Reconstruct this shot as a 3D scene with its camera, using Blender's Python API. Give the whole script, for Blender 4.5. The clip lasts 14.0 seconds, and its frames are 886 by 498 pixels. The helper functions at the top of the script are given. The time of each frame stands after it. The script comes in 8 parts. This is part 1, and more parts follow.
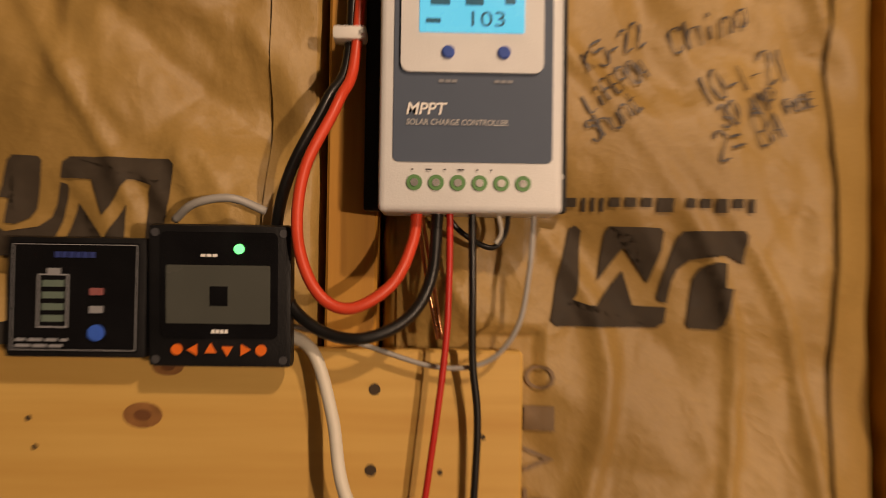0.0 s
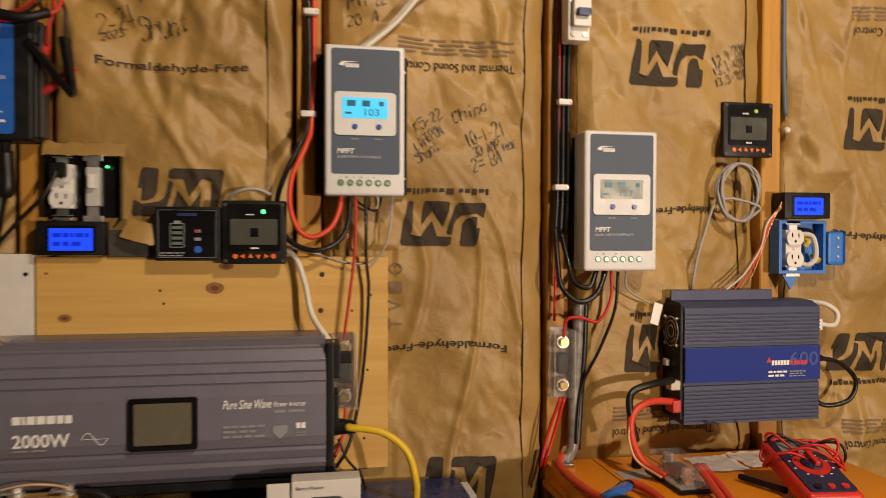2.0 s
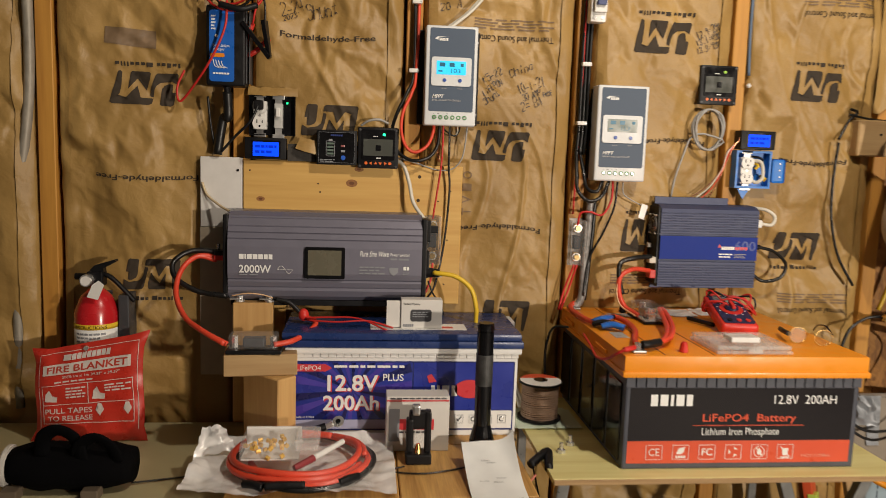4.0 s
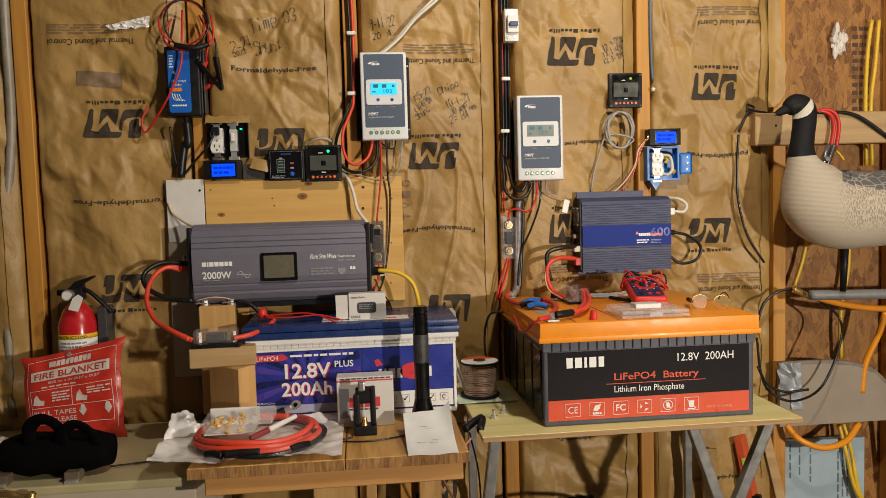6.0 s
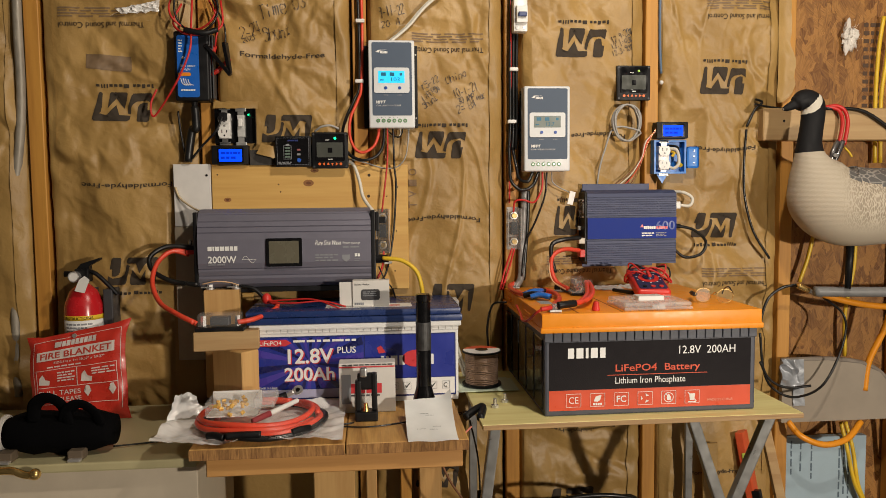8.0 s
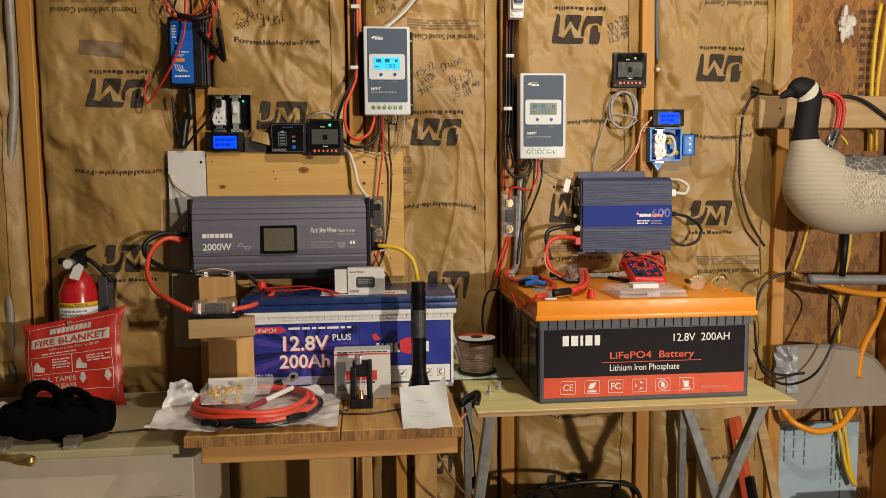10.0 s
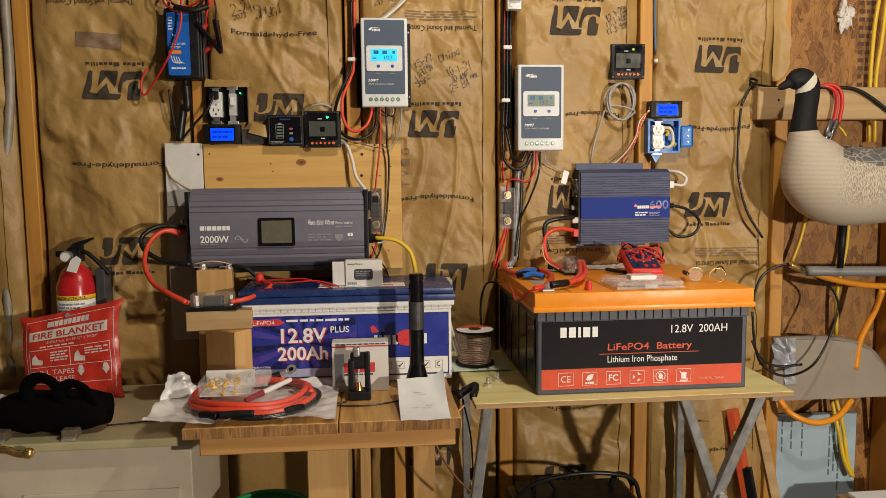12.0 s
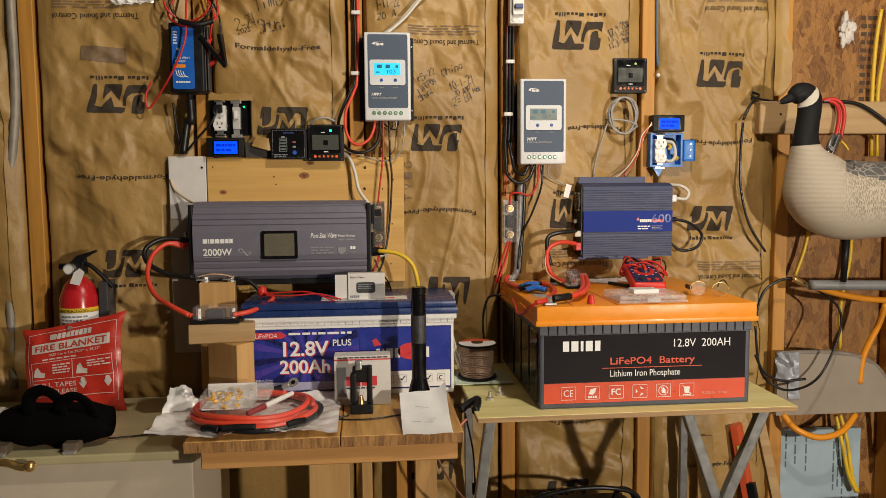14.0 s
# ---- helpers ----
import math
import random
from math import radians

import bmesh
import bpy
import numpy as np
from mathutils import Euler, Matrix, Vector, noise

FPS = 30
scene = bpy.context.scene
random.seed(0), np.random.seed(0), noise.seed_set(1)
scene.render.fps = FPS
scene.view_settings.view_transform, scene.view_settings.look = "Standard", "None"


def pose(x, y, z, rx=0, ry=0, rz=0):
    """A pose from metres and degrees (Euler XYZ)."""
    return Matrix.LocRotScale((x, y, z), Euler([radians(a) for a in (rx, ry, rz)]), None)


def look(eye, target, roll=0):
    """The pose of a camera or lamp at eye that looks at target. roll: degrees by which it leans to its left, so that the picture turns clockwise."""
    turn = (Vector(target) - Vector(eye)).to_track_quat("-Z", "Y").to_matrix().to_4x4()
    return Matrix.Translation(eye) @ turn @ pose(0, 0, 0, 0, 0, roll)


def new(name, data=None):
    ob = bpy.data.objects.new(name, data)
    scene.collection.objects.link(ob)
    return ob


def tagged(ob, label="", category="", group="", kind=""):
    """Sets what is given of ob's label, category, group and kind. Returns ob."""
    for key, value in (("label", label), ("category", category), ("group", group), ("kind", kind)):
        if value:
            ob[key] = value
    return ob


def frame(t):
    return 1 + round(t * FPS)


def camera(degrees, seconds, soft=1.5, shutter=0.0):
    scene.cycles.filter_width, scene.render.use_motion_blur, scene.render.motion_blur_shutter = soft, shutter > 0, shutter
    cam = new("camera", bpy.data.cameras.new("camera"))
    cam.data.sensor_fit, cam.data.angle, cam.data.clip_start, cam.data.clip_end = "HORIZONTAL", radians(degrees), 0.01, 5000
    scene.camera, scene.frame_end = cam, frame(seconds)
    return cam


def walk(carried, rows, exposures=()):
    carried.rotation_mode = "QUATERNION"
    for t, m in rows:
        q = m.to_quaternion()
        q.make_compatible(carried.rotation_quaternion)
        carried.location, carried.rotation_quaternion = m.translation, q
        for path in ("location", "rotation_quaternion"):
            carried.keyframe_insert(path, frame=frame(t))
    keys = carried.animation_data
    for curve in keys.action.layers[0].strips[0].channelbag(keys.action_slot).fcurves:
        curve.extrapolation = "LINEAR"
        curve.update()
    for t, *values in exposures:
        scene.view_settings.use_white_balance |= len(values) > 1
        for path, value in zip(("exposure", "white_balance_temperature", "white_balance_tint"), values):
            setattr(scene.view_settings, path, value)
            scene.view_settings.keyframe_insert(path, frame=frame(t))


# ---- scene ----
cam = camera(60.6, 14.0, soft=0.5, shutter=0.55)
PATH = [
    (0, (-0.082, -0.558, 1.419), (-0.056, 1.441, 1.471), 0.8),
    (0.5, (-0.065, -0.771, 1.408), (0.03, 1.227, 1.416), -2.1),
    (1, (-0.105, -0.936, 1.392), (0.269, 1.028, 1.341), -3.6),
    (1.5, (-0.123, -1.085, 1.385), (0.322, 0.863, 1.321), -2.2),
    (2, (-0.16, -1.229, 1.396), (0.217, 0.735, 1.359), 0.2),
    (2.5, (-0.233, -1.307, 1.401), (0.136, 0.658, 1.349), 1.5),
    (3, (-0.253, -1.434, 1.391), (-0.016, 0.55, 1.314), 1.7),
    (3.5, (-0.23, -1.674, 1.384), (-0.1, 0.311, 1.174), 3.4),
    (4, (-0.256, -1.86, 1.383), (-0.045, 0.114, 1.142), 1.9),
    (6.5, (-0.109, -2.095, 1.28), (0.091, -0.108, 1.168), -1.9),
    (7, (-0.112, -2.097, 1.279), (0.075, -0.109, 1.17), -1.2),
    (7.5, (-0.116, -2.092, 1.282), (0.069, -0.105, 1.153), -0.7),
    (8, (-0.117, -2.098, 1.281), (0.069, -0.112, 1.135), -0.6),
    (10.5, (-0.113, -2.096, 1.282), (0.086, -0.115, 1.096), -0.5),
    (11, (-0.116, -2.095, 1.282), (0.087, -0.115, 1.09), -0.5),
    (11.5, (-0.113, -2.096, 1.279), (0.088, -0.116, 1.082), -0.5),
    (12, (-0.11, -2.096, 1.279), (0.086, -0.116, 1.081), -0.6),
    (12.5, (-0.115, -2.097, 1.279), (0.086, -0.116, 1.09), -0.5),
    (13, (-0.114, -2.096, 1.281), (0.084, -0.114, 1.097), -0.5),
    (13.5, (-0.112, -2.096, 1.278), (0.082, -0.113, 1.106), -0.5),
    (14, (-0.11, -2.097, 1.282), (0.08, -0.113, 1.116), -0.5),
]
walk(cam, [(t, look(eye, target, roll)) for t, eye, target, roll in PATH],
     [(0, -0.2, 8900, 28), (1.5, -0.03, 7750, 20), (3.0, 0.0, 7000, 16), (4.0, 0.18, 6400, 12), (6.5, 0.17, 6300, 11), (14, 0.18, 6300, 11)])

# ---- light: warm bulbs under the ceiling, night outside ----
world = bpy.data.worlds.new("night")
scene.world = world
world.use_nodes = True
world.node_tree.nodes["Background"].inputs[0].default_value = (0.9, 0.75, 0.55, 1)
world.node_tree.nodes["Background"].inputs[1].default_value = 0.002


def bulb(name, at, watts, size, color):
    data = bpy.data.lights.new(name, "POINT")
    data.energy, data.shadow_soft_size, data.color = watts, size, color
    ob = new(name, data)
    ob.location = at
    return ob


WARM = (1.0, 0.87, 0.7)
bulb("ceiling_bulb", (0.55, -1.3, 2.4), 56, 0.035, WARM)
bulb("work_lamp", (1.7, -3.2, 1.27), 225, 0.045, WARM)

# ---- materials ----
MATS = {}


def mat(name, color, rough=0.5, metal=0.0, vary=0.12, grain=40.0, bump=0.0, bump_scale=200.0, emit=0.0, spread=0.1, coat=0.0):
    """A painted, plastic or metal surface with two scales of tone and gloss variation."""
    if name in MATS:
        return MATS[name]
    m = bpy.data.materials.new(name)
    m.use_nodes = True
    nt = m.node_tree
    b = nt.nodes["Principled BSDF"]
    co = nt.nodes.new("ShaderNodeTexCoord")
    n1 = nt.nodes.new("ShaderNodeTexNoise")
    n1.inputs["Scale"].default_value, n1.inputs["Detail"].default_value = grain, 5
    n2 = nt.nodes.new("ShaderNodeTexNoise")
    n2.inputs["Scale"].default_value, n2.inputs["Detail"].default_value = grain * 0.13, 3
    nt.links.new(co.outputs["Object"], n1.inputs["Vector"])
    nt.links.new(co.outputs["Object"], n2.inputs["Vector"])
    add = nt.nodes.new("ShaderNodeMath")
    add.operation = "ADD"
    nt.links.new(n1.outputs["Fac"], add.inputs[0])
    nt.links.new(n2.outputs["Fac"], add.inputs[1])
    ramp = nt.nodes.new("ShaderNodeMapRange")
    ramp.inputs["From Min"].default_value, ramp.inputs["From Max"].default_value = 0.6, 1.4
    ramp.inputs["To Min"].default_value, ramp.inputs["To Max"].default_value = 1 - vary, 1 + vary
    nt.links.new(add.outputs[0], ramp.inputs["Value"])
    hsv = nt.nodes.new("ShaderNodeHueSaturation")
    hsv.inputs["Color"].default_value = (*color, 1)
    nt.links.new(ramp.outputs[0], hsv.inputs["Value"])
    nt.links.new(hsv.outputs[0], b.inputs["Base Color"])
    rr = nt.nodes.new("ShaderNodeMapRange")
    rr.inputs["From Min"].default_value, rr.inputs["From Max"].default_value = 0.3, 0.7
    rr.inputs["To Min"].default_value, rr.inputs["To Max"].default_value = max(rough - spread, 0.03), min(rough + spread, 1)
    nt.links.new(n1.outputs["Fac"], rr.inputs["Value"])
    nt.links.new(rr.outputs[0], b.inputs["Roughness"])
    b.inputs["Metallic"].default_value = metal
    b.inputs["Coat Weight"].default_value = coat
    if bump:
        n3 = nt.nodes.new("ShaderNodeTexNoise")
        n3.inputs["Scale"].default_value, n3.inputs["Detail"].default_value = bump_scale, 4
        nt.links.new(co.outputs["Object"], n3.inputs["Vector"])
        bp = nt.nodes.new("ShaderNodeBump")
        bp.inputs["Strength"].default_value, bp.inputs["Distance"].default_value = bump, 0.002
        nt.links.new(n3.outputs["Fac"], bp.inputs["Height"])
        nt.links.new(bp.outputs[0], b.inputs["Normal"])
    if emit:
        b.inputs["Emission Color"].default_value = (*color, 1)
        b.inputs["Emission Strength"].default_value = emit
    MATS[name] = m
    return m


def wood_mat(name, light, dark, axis="X", rings=26.0, rough=0.55, stretch=0.06, knots=True):
    """Sawn softwood: stretched grain bands, pores and a few knots; each board differs."""
    if name in MATS:
        return MATS[name]
    m = bpy.data.materials.new(name)
    m.use_nodes = True
    nt = m.node_tree
    b = nt.nodes["Principled BSDF"]
    co = nt.nodes.new("ShaderNodeTexCoord")
    info = nt.nodes.new("ShaderNodeObjectInfo")
    off = nt.nodes.new("ShaderNodeVectorMath")
    off.operation = "MULTIPLY_ADD"
    comb = nt.nodes.new("ShaderNodeCombineXYZ")
    for i in range(3):
        nt.links.new(info.outputs["Random"], comb.inputs[i])
    nt.links.new(comb.outputs[0], off.inputs[0])
    off.inputs[1].default_value = (7.3, 5.1, 9.7)
    nt.links.new(co.outputs["Object"], off.inputs[2])
    mp = nt.nodes.new("ShaderNodeMapping")
    mp.inputs["Scale"].default_value = {"X": (stretch, 1, 1), "Y": (1, stretch, 1), "Z": (1, 1, stretch)}[axis]
    nt.links.new(off.outputs[0], mp.inputs["Vector"])
    nz = nt.nodes.new("ShaderNodeTexNoise")
    nz.inputs["Scale"].default_value, nz.inputs["Detail"].default_value, nz.inputs["Distortion"].default_value = rings, 6, 1.2
    nt.links.new(mp.outputs[0], nz.inputs["Vector"])
    fine = nt.nodes.new("ShaderNodeTexNoise")
    fine.inputs["Scale"].default_value, fine.inputs["Detail"].default_value = rings * 9, 3
    nt.links.new(mp.outputs[0], fine.inputs["Vector"])
    mix0 = nt.nodes.new("ShaderNodeMath")
    mix0.operation = "MULTIPLY_ADD"
    nt.links.new(fine.outputs["Fac"], mix0.inputs[0])
    mix0.inputs[1].default_value = 0.35
    nt.links.new(nz.outputs["Fac"], mix0.inputs[2])
    cr = nt.nodes.new("ShaderNodeValToRGB")
    cr.color_ramp.elements[0].position, cr.color_ramp.elements[1].position = 0.5, 0.9
    cr.color_ramp.elements[0].color, cr.color_ramp.elements[1].color = (*light, 1), (*dark, 1)
    nt.links.new(mix0.outputs[0], cr.inputs[0])
    last = cr.outputs[0]
    if knots:
        vo = nt.nodes.new("ShaderNodeTexVoronoi")
        vo.inputs["Scale"].default_value = 5.0
        mp2 = nt.nodes.new("ShaderNodeMapping")
        mp2.inputs["Scale"].default_value = {"X": (0.6, 1, 1), "Y": (1, 0.6, 1), "Z": (1, 1, 0.6)}[axis]
        nt.links.new(off.outputs[0], mp2.inputs["Vector"])
        nt.links.new(mp2.outputs[0], vo.inputs["Vector"])
        kr = nt.nodes.new("ShaderNodeMapRange")
        kr.inputs["From Min"].default_value, kr.inputs["From Max"].default_value = 0.03, 0.075
        kr.inputs["To Min"].default_value, kr.inputs["To Max"].default_value = 0.75, 0.0
        nt.links.new(vo.outputs["Distance"], kr.inputs["Value"])
        mx = nt.nodes.new("ShaderNodeMix")
        mx.data_type = "RGBA"
        nt.links.new(kr.outputs[0], mx.inputs["Factor"])
        nt.links.new(last, mx.inputs["A"])
        mx.inputs["B"].default_value = (dark[0] * 0.45, dark[1] * 0.38, dark[2] * 0.3, 1)
        last = mx.outputs["Result"]
    nt.links.new(last, b.inputs["Base Color"])
    b.inputs["Roughness"].default_value = rough
    bp = nt.nodes.new("ShaderNodeBump")
    bp.inputs["Strength"].default_value, bp.inputs["Distance"].default_value = 0.35, 0.001
    nt.links.new(mix0.outputs[0], bp.inputs["Height"])
    nt.links.new(bp.outputs[0], b.inputs["Normal"])
    MATS[name] = m
    return m


def kraft_mat():
    m = bpy.data.materials.new("kraft_paper")
    m.use_nodes = True
    nt = m.node_tree
    b = nt.nodes["Principled BSDF"]
    co = nt.nodes.new("ShaderNodeTexCoord")
    big = nt.nodes.new("ShaderNodeTexNoise")
    big.inputs["Scale"].default_value, big.inputs["Detail"].default_value = 5.0, 6
    nt.links.new(co.outputs["Object"], big.inputs["Vector"])
    fib = nt.nodes.new("ShaderNodeTexNoise")
    fib.inputs["Scale"].default_value, fib.inputs["Detail"].default_value = 420.0, 3
    nt.links.new(co.outputs["Object"], fib.inputs["Vector"])
    s = nt.nodes.new("ShaderNodeMath")
    s.operation = "MULTIPLY_ADD"
    nt.links.new(fib.outputs["Fac"], s.inputs[0])
    s.inputs[1].default_value = 0.25
    nt.links.new(big.outputs["Fac"], s.inputs[2])
    cr = nt.nodes.new("ShaderNodeValToRGB")
    cr.color_ramp.elements[0].position, cr.color_ramp.elements[1].position = 0.45, 0.85
    cr.color_ramp.elements[0].color, cr.color_ramp.elements[1].color = (0.3, 0.18, 0.053, 1), (0.45, 0.284, 0.094, 1)
    nt.links.new(s.outputs[0], cr.inputs[0])
    nt.links.new(cr.outputs[0], b.inputs["Base Color"])
    b.inputs["Roughness"].default_value = 0.48
    b.inputs["Specular IOR Level"].default_value = 0.5
    warp = nt.nodes.new("ShaderNodeTexNoise")
    warp.inputs["Scale"].default_value = 14
    nt.links.new(co.outputs["Object"], warp.inputs["Vector"])
    mixv = nt.nodes.new("ShaderNodeMix")
    mixv.data_type = "VECTOR"
    mixv.inputs["Factor"].default_value = 0.07
    nt.links.new(co.outputs["Object"], mixv.inputs["A"])
    nt.links.new(warp.outputs["Color"], mixv.inputs["B"])
    last = None
    for scale, high in ((38, 0.09), (90, 0.045)):
        w = nt.nodes.new("ShaderNodeTexVoronoi")
        w.inputs["Scale"].default_value = scale
        nt.links.new(mixv.outputs["Result"], w.inputs["Vector"])
        k = nt.nodes.new("ShaderNodeMath")
        k.operation = "MULTIPLY_ADD"
        k.inputs[1].default_value = high
        nt.links.new(w.outputs["Distance"], k.inputs[0])
        if last:
            nt.links.new(last, k.inputs[2])
        else:
            k.inputs[2].default_value = 0
        last = k.outputs[0]
    n2 = nt.nodes.new("ShaderNodeTexNoise")
    n2.inputs["Scale"].default_value, n2.inputs["Detail"].default_value, n2.inputs["Roughness"].default_value = 60, 7, 0.65
    nt.links.new(co.outputs["Object"], n2.inputs["Vector"])
    k = nt.nodes.new("ShaderNodeMath")
    k.operation = "MULTIPLY_ADD"
    k.inputs[1].default_value = 0.07
    nt.links.new(n2.outputs["Fac"], k.inputs[0])
    nt.links.new(last, k.inputs[2])
    bp = nt.nodes.new("ShaderNodeBump")
    bp.inputs["Strength"].default_value, bp.inputs["Distance"].default_value = 0.75, 0.012
    nt.links.new(k.outputs[0], bp.inputs["Height"])
    nt.links.new(bp.outputs[0], b.inputs["Normal"])
    MATS["kraft_paper"] = m
    return m


def osb_mat():
    """Pressed wood strands: irregular flakes, each with its own direction of grain and its own tone."""
    m = bpy.data.materials.new("osb")
    m.use_nodes = True
    nt = m.node_tree
    b = nt.nodes["Principled BSDF"]
    co = nt.nodes.new("ShaderNodeTexCoord")
    wob = nt.nodes.new("ShaderNodeTexNoise")
    wob.inputs["Scale"].default_value, wob.inputs["Detail"].default_value = 22, 4
    nt.links.new(co.outputs["Object"], wob.inputs["Vector"])
    mixv = nt.nodes.new("ShaderNodeMix")
    mixv.data_type = "VECTOR"
    mixv.inputs["Factor"].default_value = 0.035
    nt.links.new(co.outputs["Object"], mixv.inputs["A"])
    nt.links.new(wob.outputs["Color"], mixv.inputs["B"])
    layers = []
    for tilt, sc in ((0.25, (1.9, 1, 0.8)), (-0.6, (2.0, 1, 0.75))):
        mp = nt.nodes.new("ShaderNodeMapping")
        mp.inputs["Rotation"].default_value, mp.inputs["Scale"].default_value = (0, tilt, 0), sc
        nt.links.new(mixv.outputs["Result"], mp.inputs["Vector"])
        vo = nt.nodes.new("ShaderNodeTexVoronoi")
        vo.inputs["Scale"].default_value = 31
        nt.links.new(mp.outputs[0], vo.inputs["Vector"])
        sp = nt.nodes.new("ShaderNodeSeparateColor")
        nt.links.new(vo.outputs["Color"], sp.inputs[0])
        an = nt.nodes.new("ShaderNodeMath")
        an.operation = "MULTIPLY_ADD"
        an.inputs[1].default_value, an.inputs[2].default_value = 2.2, -1.1
        nt.links.new(sp.outputs[0], an.inputs[0])
        ro = nt.nodes.new("ShaderNodeVectorRotate")
        ro.rotation_type = "Y_AXIS"
        nt.links.new(co.outputs["Object"], ro.inputs["Vector"])
        nt.links.new(an.outputs[0], ro.inputs["Angle"])
        st = nt.nodes.new("ShaderNodeMapping")
        st.inputs["Scale"].default_value = (9, 1, 1)
        nt.links.new(ro.outputs[0], st.inputs["Vector"])
        gr = nt.nodes.new("ShaderNodeTexNoise")
        gr.inputs["Scale"].default_value, gr.inputs["Detail"].default_value = 34, 8
        nt.links.new(st.outputs[0], gr.inputs["Vector"])
        tone = nt.nodes.new("ShaderNodeMath")
        tone.operation = "MULTIPLY_ADD"
        tone.inputs[1].default_value = 0.55
        nt.links.new(sp.outputs[1], tone.inputs[0])
        nt.links.new(gr.outputs["Fac"], tone.inputs[2])
        layers.append((tone, sp))
    pick = nt.nodes.new("ShaderNodeMath")
    pick.operation = "GREATER_THAN"
    pick.inputs[1].default_value = 0.5
    nt.links.new(layers[0][1].outputs[2], pick.inputs[0])
    mx = nt.nodes.new("ShaderNodeMix")
    nt.links.new(pick.outputs[0], mx.inputs["Factor"])
    nt.links.new(layers[0][0].outputs[0], mx.inputs["A"])
    nt.links.new(layers[1][0].outputs[0], mx.inputs["B"])
    cr = nt.nodes.new("ShaderNodeValToRGB")
    cr.color_ramp.elements[0].position, cr.color_ramp.elements[1].position = 0.4, 1.05
    cr.color_ramp.elements[0].color, cr.color_ramp.elements[1].color = (0.13, 0.048, 0.009, 1), (0.36, 0.172, 0.042, 1)
    nt.links.new(mx.outputs[0], cr.inputs[0])
    nt.links.new(cr.outputs[0], b.inputs["Base Color"])
    b.inputs["Roughness"].default_value = 0.6
    bp = nt.nodes.new("ShaderNodeBump")
    bp.inputs["Strength"].default_value, bp.inputs["Distance"].default_value = 0.6, 0.003
    nt.links.new(mx.outputs[0], bp.inputs["Height"])
    nt.links.new(bp.outputs[0], b.inputs["Normal"])
    return m


def clear_mat(name, tint=(0.95, 0.95, 0.95), rough=0.08, alpha=0.25):
    """Thin clear plastic: mostly see-through with a glossy skin."""
    m = bpy.data.materials.new(name)
    m.use_nodes = True
    nt = m.node_tree
    b = nt.nodes["Principled BSDF"]
    b.inputs["Base Color"].default_value = (*tint, 1)
    b.inputs["Roughness"].default_value = rough
    tr = nt.nodes.new("ShaderNodeBsdfTransparent")
    mx = nt.nodes.new("ShaderNodeMixShader")
    n = nt.nodes.new("ShaderNodeTexNoise")
    n.inputs["Scale"].default_value = 30
    co = nt.nodes.new("ShaderNodeTexCoord")
    nt.links.new(co.outputs["Object"], n.inputs["Vector"])
    mr = nt.nodes.new("ShaderNodeMapRange")
    mr.inputs["To Min"].default_value, mr.inputs["To Max"].default_value = alpha * 0.6, min(alpha * 1.4, 1)
    nt.links.new(n.outputs["Fac"], mr.inputs["Value"])
    bp = nt.nodes.new("ShaderNodeBump")
    bp.inputs["Strength"].default_value, bp.inputs["Distance"].default_value = 0.3, 0.002
    nt.links.new(n.outputs["Fac"], bp.inputs["Height"])
    nt.links.new(bp.outputs[0], b.inputs["Normal"])
    nt.links.new(mr.outputs[0], mx.inputs[0])
    nt.links.new(tr.outputs[0], mx.inputs[1])
    nt.links.new(b.outputs[0], mx.inputs[2])
    nt.links.new(mx.outputs[0], nt.nodes["Material Output"].inputs["Surface"])
    MATS[name] = m
    return m


KRAFT = kraft_mat()
OSB = osb_mat()
STUD = wood_mat("stud_fir", (0.55, 0.27, 0.048), (0.39, 0.17, 0.026), "Z", 20)
PINE = wood_mat("pine_board", (0.68, 0.43, 0.13), (0.55, 0.3, 0.075), "X", 14, knots=False)
BEAM = wood_mat("sawn_pine", (0.46, 0.31, 0.145), (0.33, 0.19, 0.075), "X", 18)
BENCHWOOD = wood_mat("bench_plank", (0.7, 0.42, 0.13), (0.35, 0.17, 0.042), "Y", 26)
BLOCKWOOD = wood_mat("block_wood", (0.6, 0.37, 0.14), (0.46, 0.25, 0.08), "Z", 18)
APRONW = wood_mat("apron_wood", (0.6, 0.33, 0.11), (0.47, 0.235, 0.07), "X", 14, knots=False)
PLY = wood_mat("plywood_top", (0.78, 0.72, 0.34), (0.64, 0.55, 0.22), "X", 20, knots=False)
PLYEDGE = wood_mat("plywood_edge", (0.45, 0.29, 0.13), (0.25, 0.14, 0.06), "X", 90, stretch=0.02, knots=False)
INK = mat("print_ink", (0.05, 0.038, 0.027), 0.75, vary=0.3, grain=90)
FADED = mat("faded_ink", (0.2, 0.13, 0.07), 0.65, vary=0.2, grain=90)
PEN = mat("marker_pen", (0.05, 0.04, 0.035), 0.5, vary=0.3)
BLACK = mat("black_plastic", (0.008, 0.008, 0.009), 0.45, vary=0.25, bump=0.15, bump_scale=500)
BLACKG = mat("black_gloss", (0.006, 0.006, 0.007), 0.15, vary=0.2)
DGREY = mat("dark_grey_plastic", (0.05, 0.05, 0.055), 0.45, bump=0.15, bump_scale=500)
CASE = mat("controller_case", (0.7, 0.72, 0.73), 0.4, vary=0.05, bump=0.1, bump_scale=700)
SLATE = mat("slate_panel", (0.085, 0.115, 0.165), 0.5, vary=0.03, spread=0.02)
WHITE = mat("white_plastic", (0.74, 0.73, 0.7), 0.35, vary=0.06)
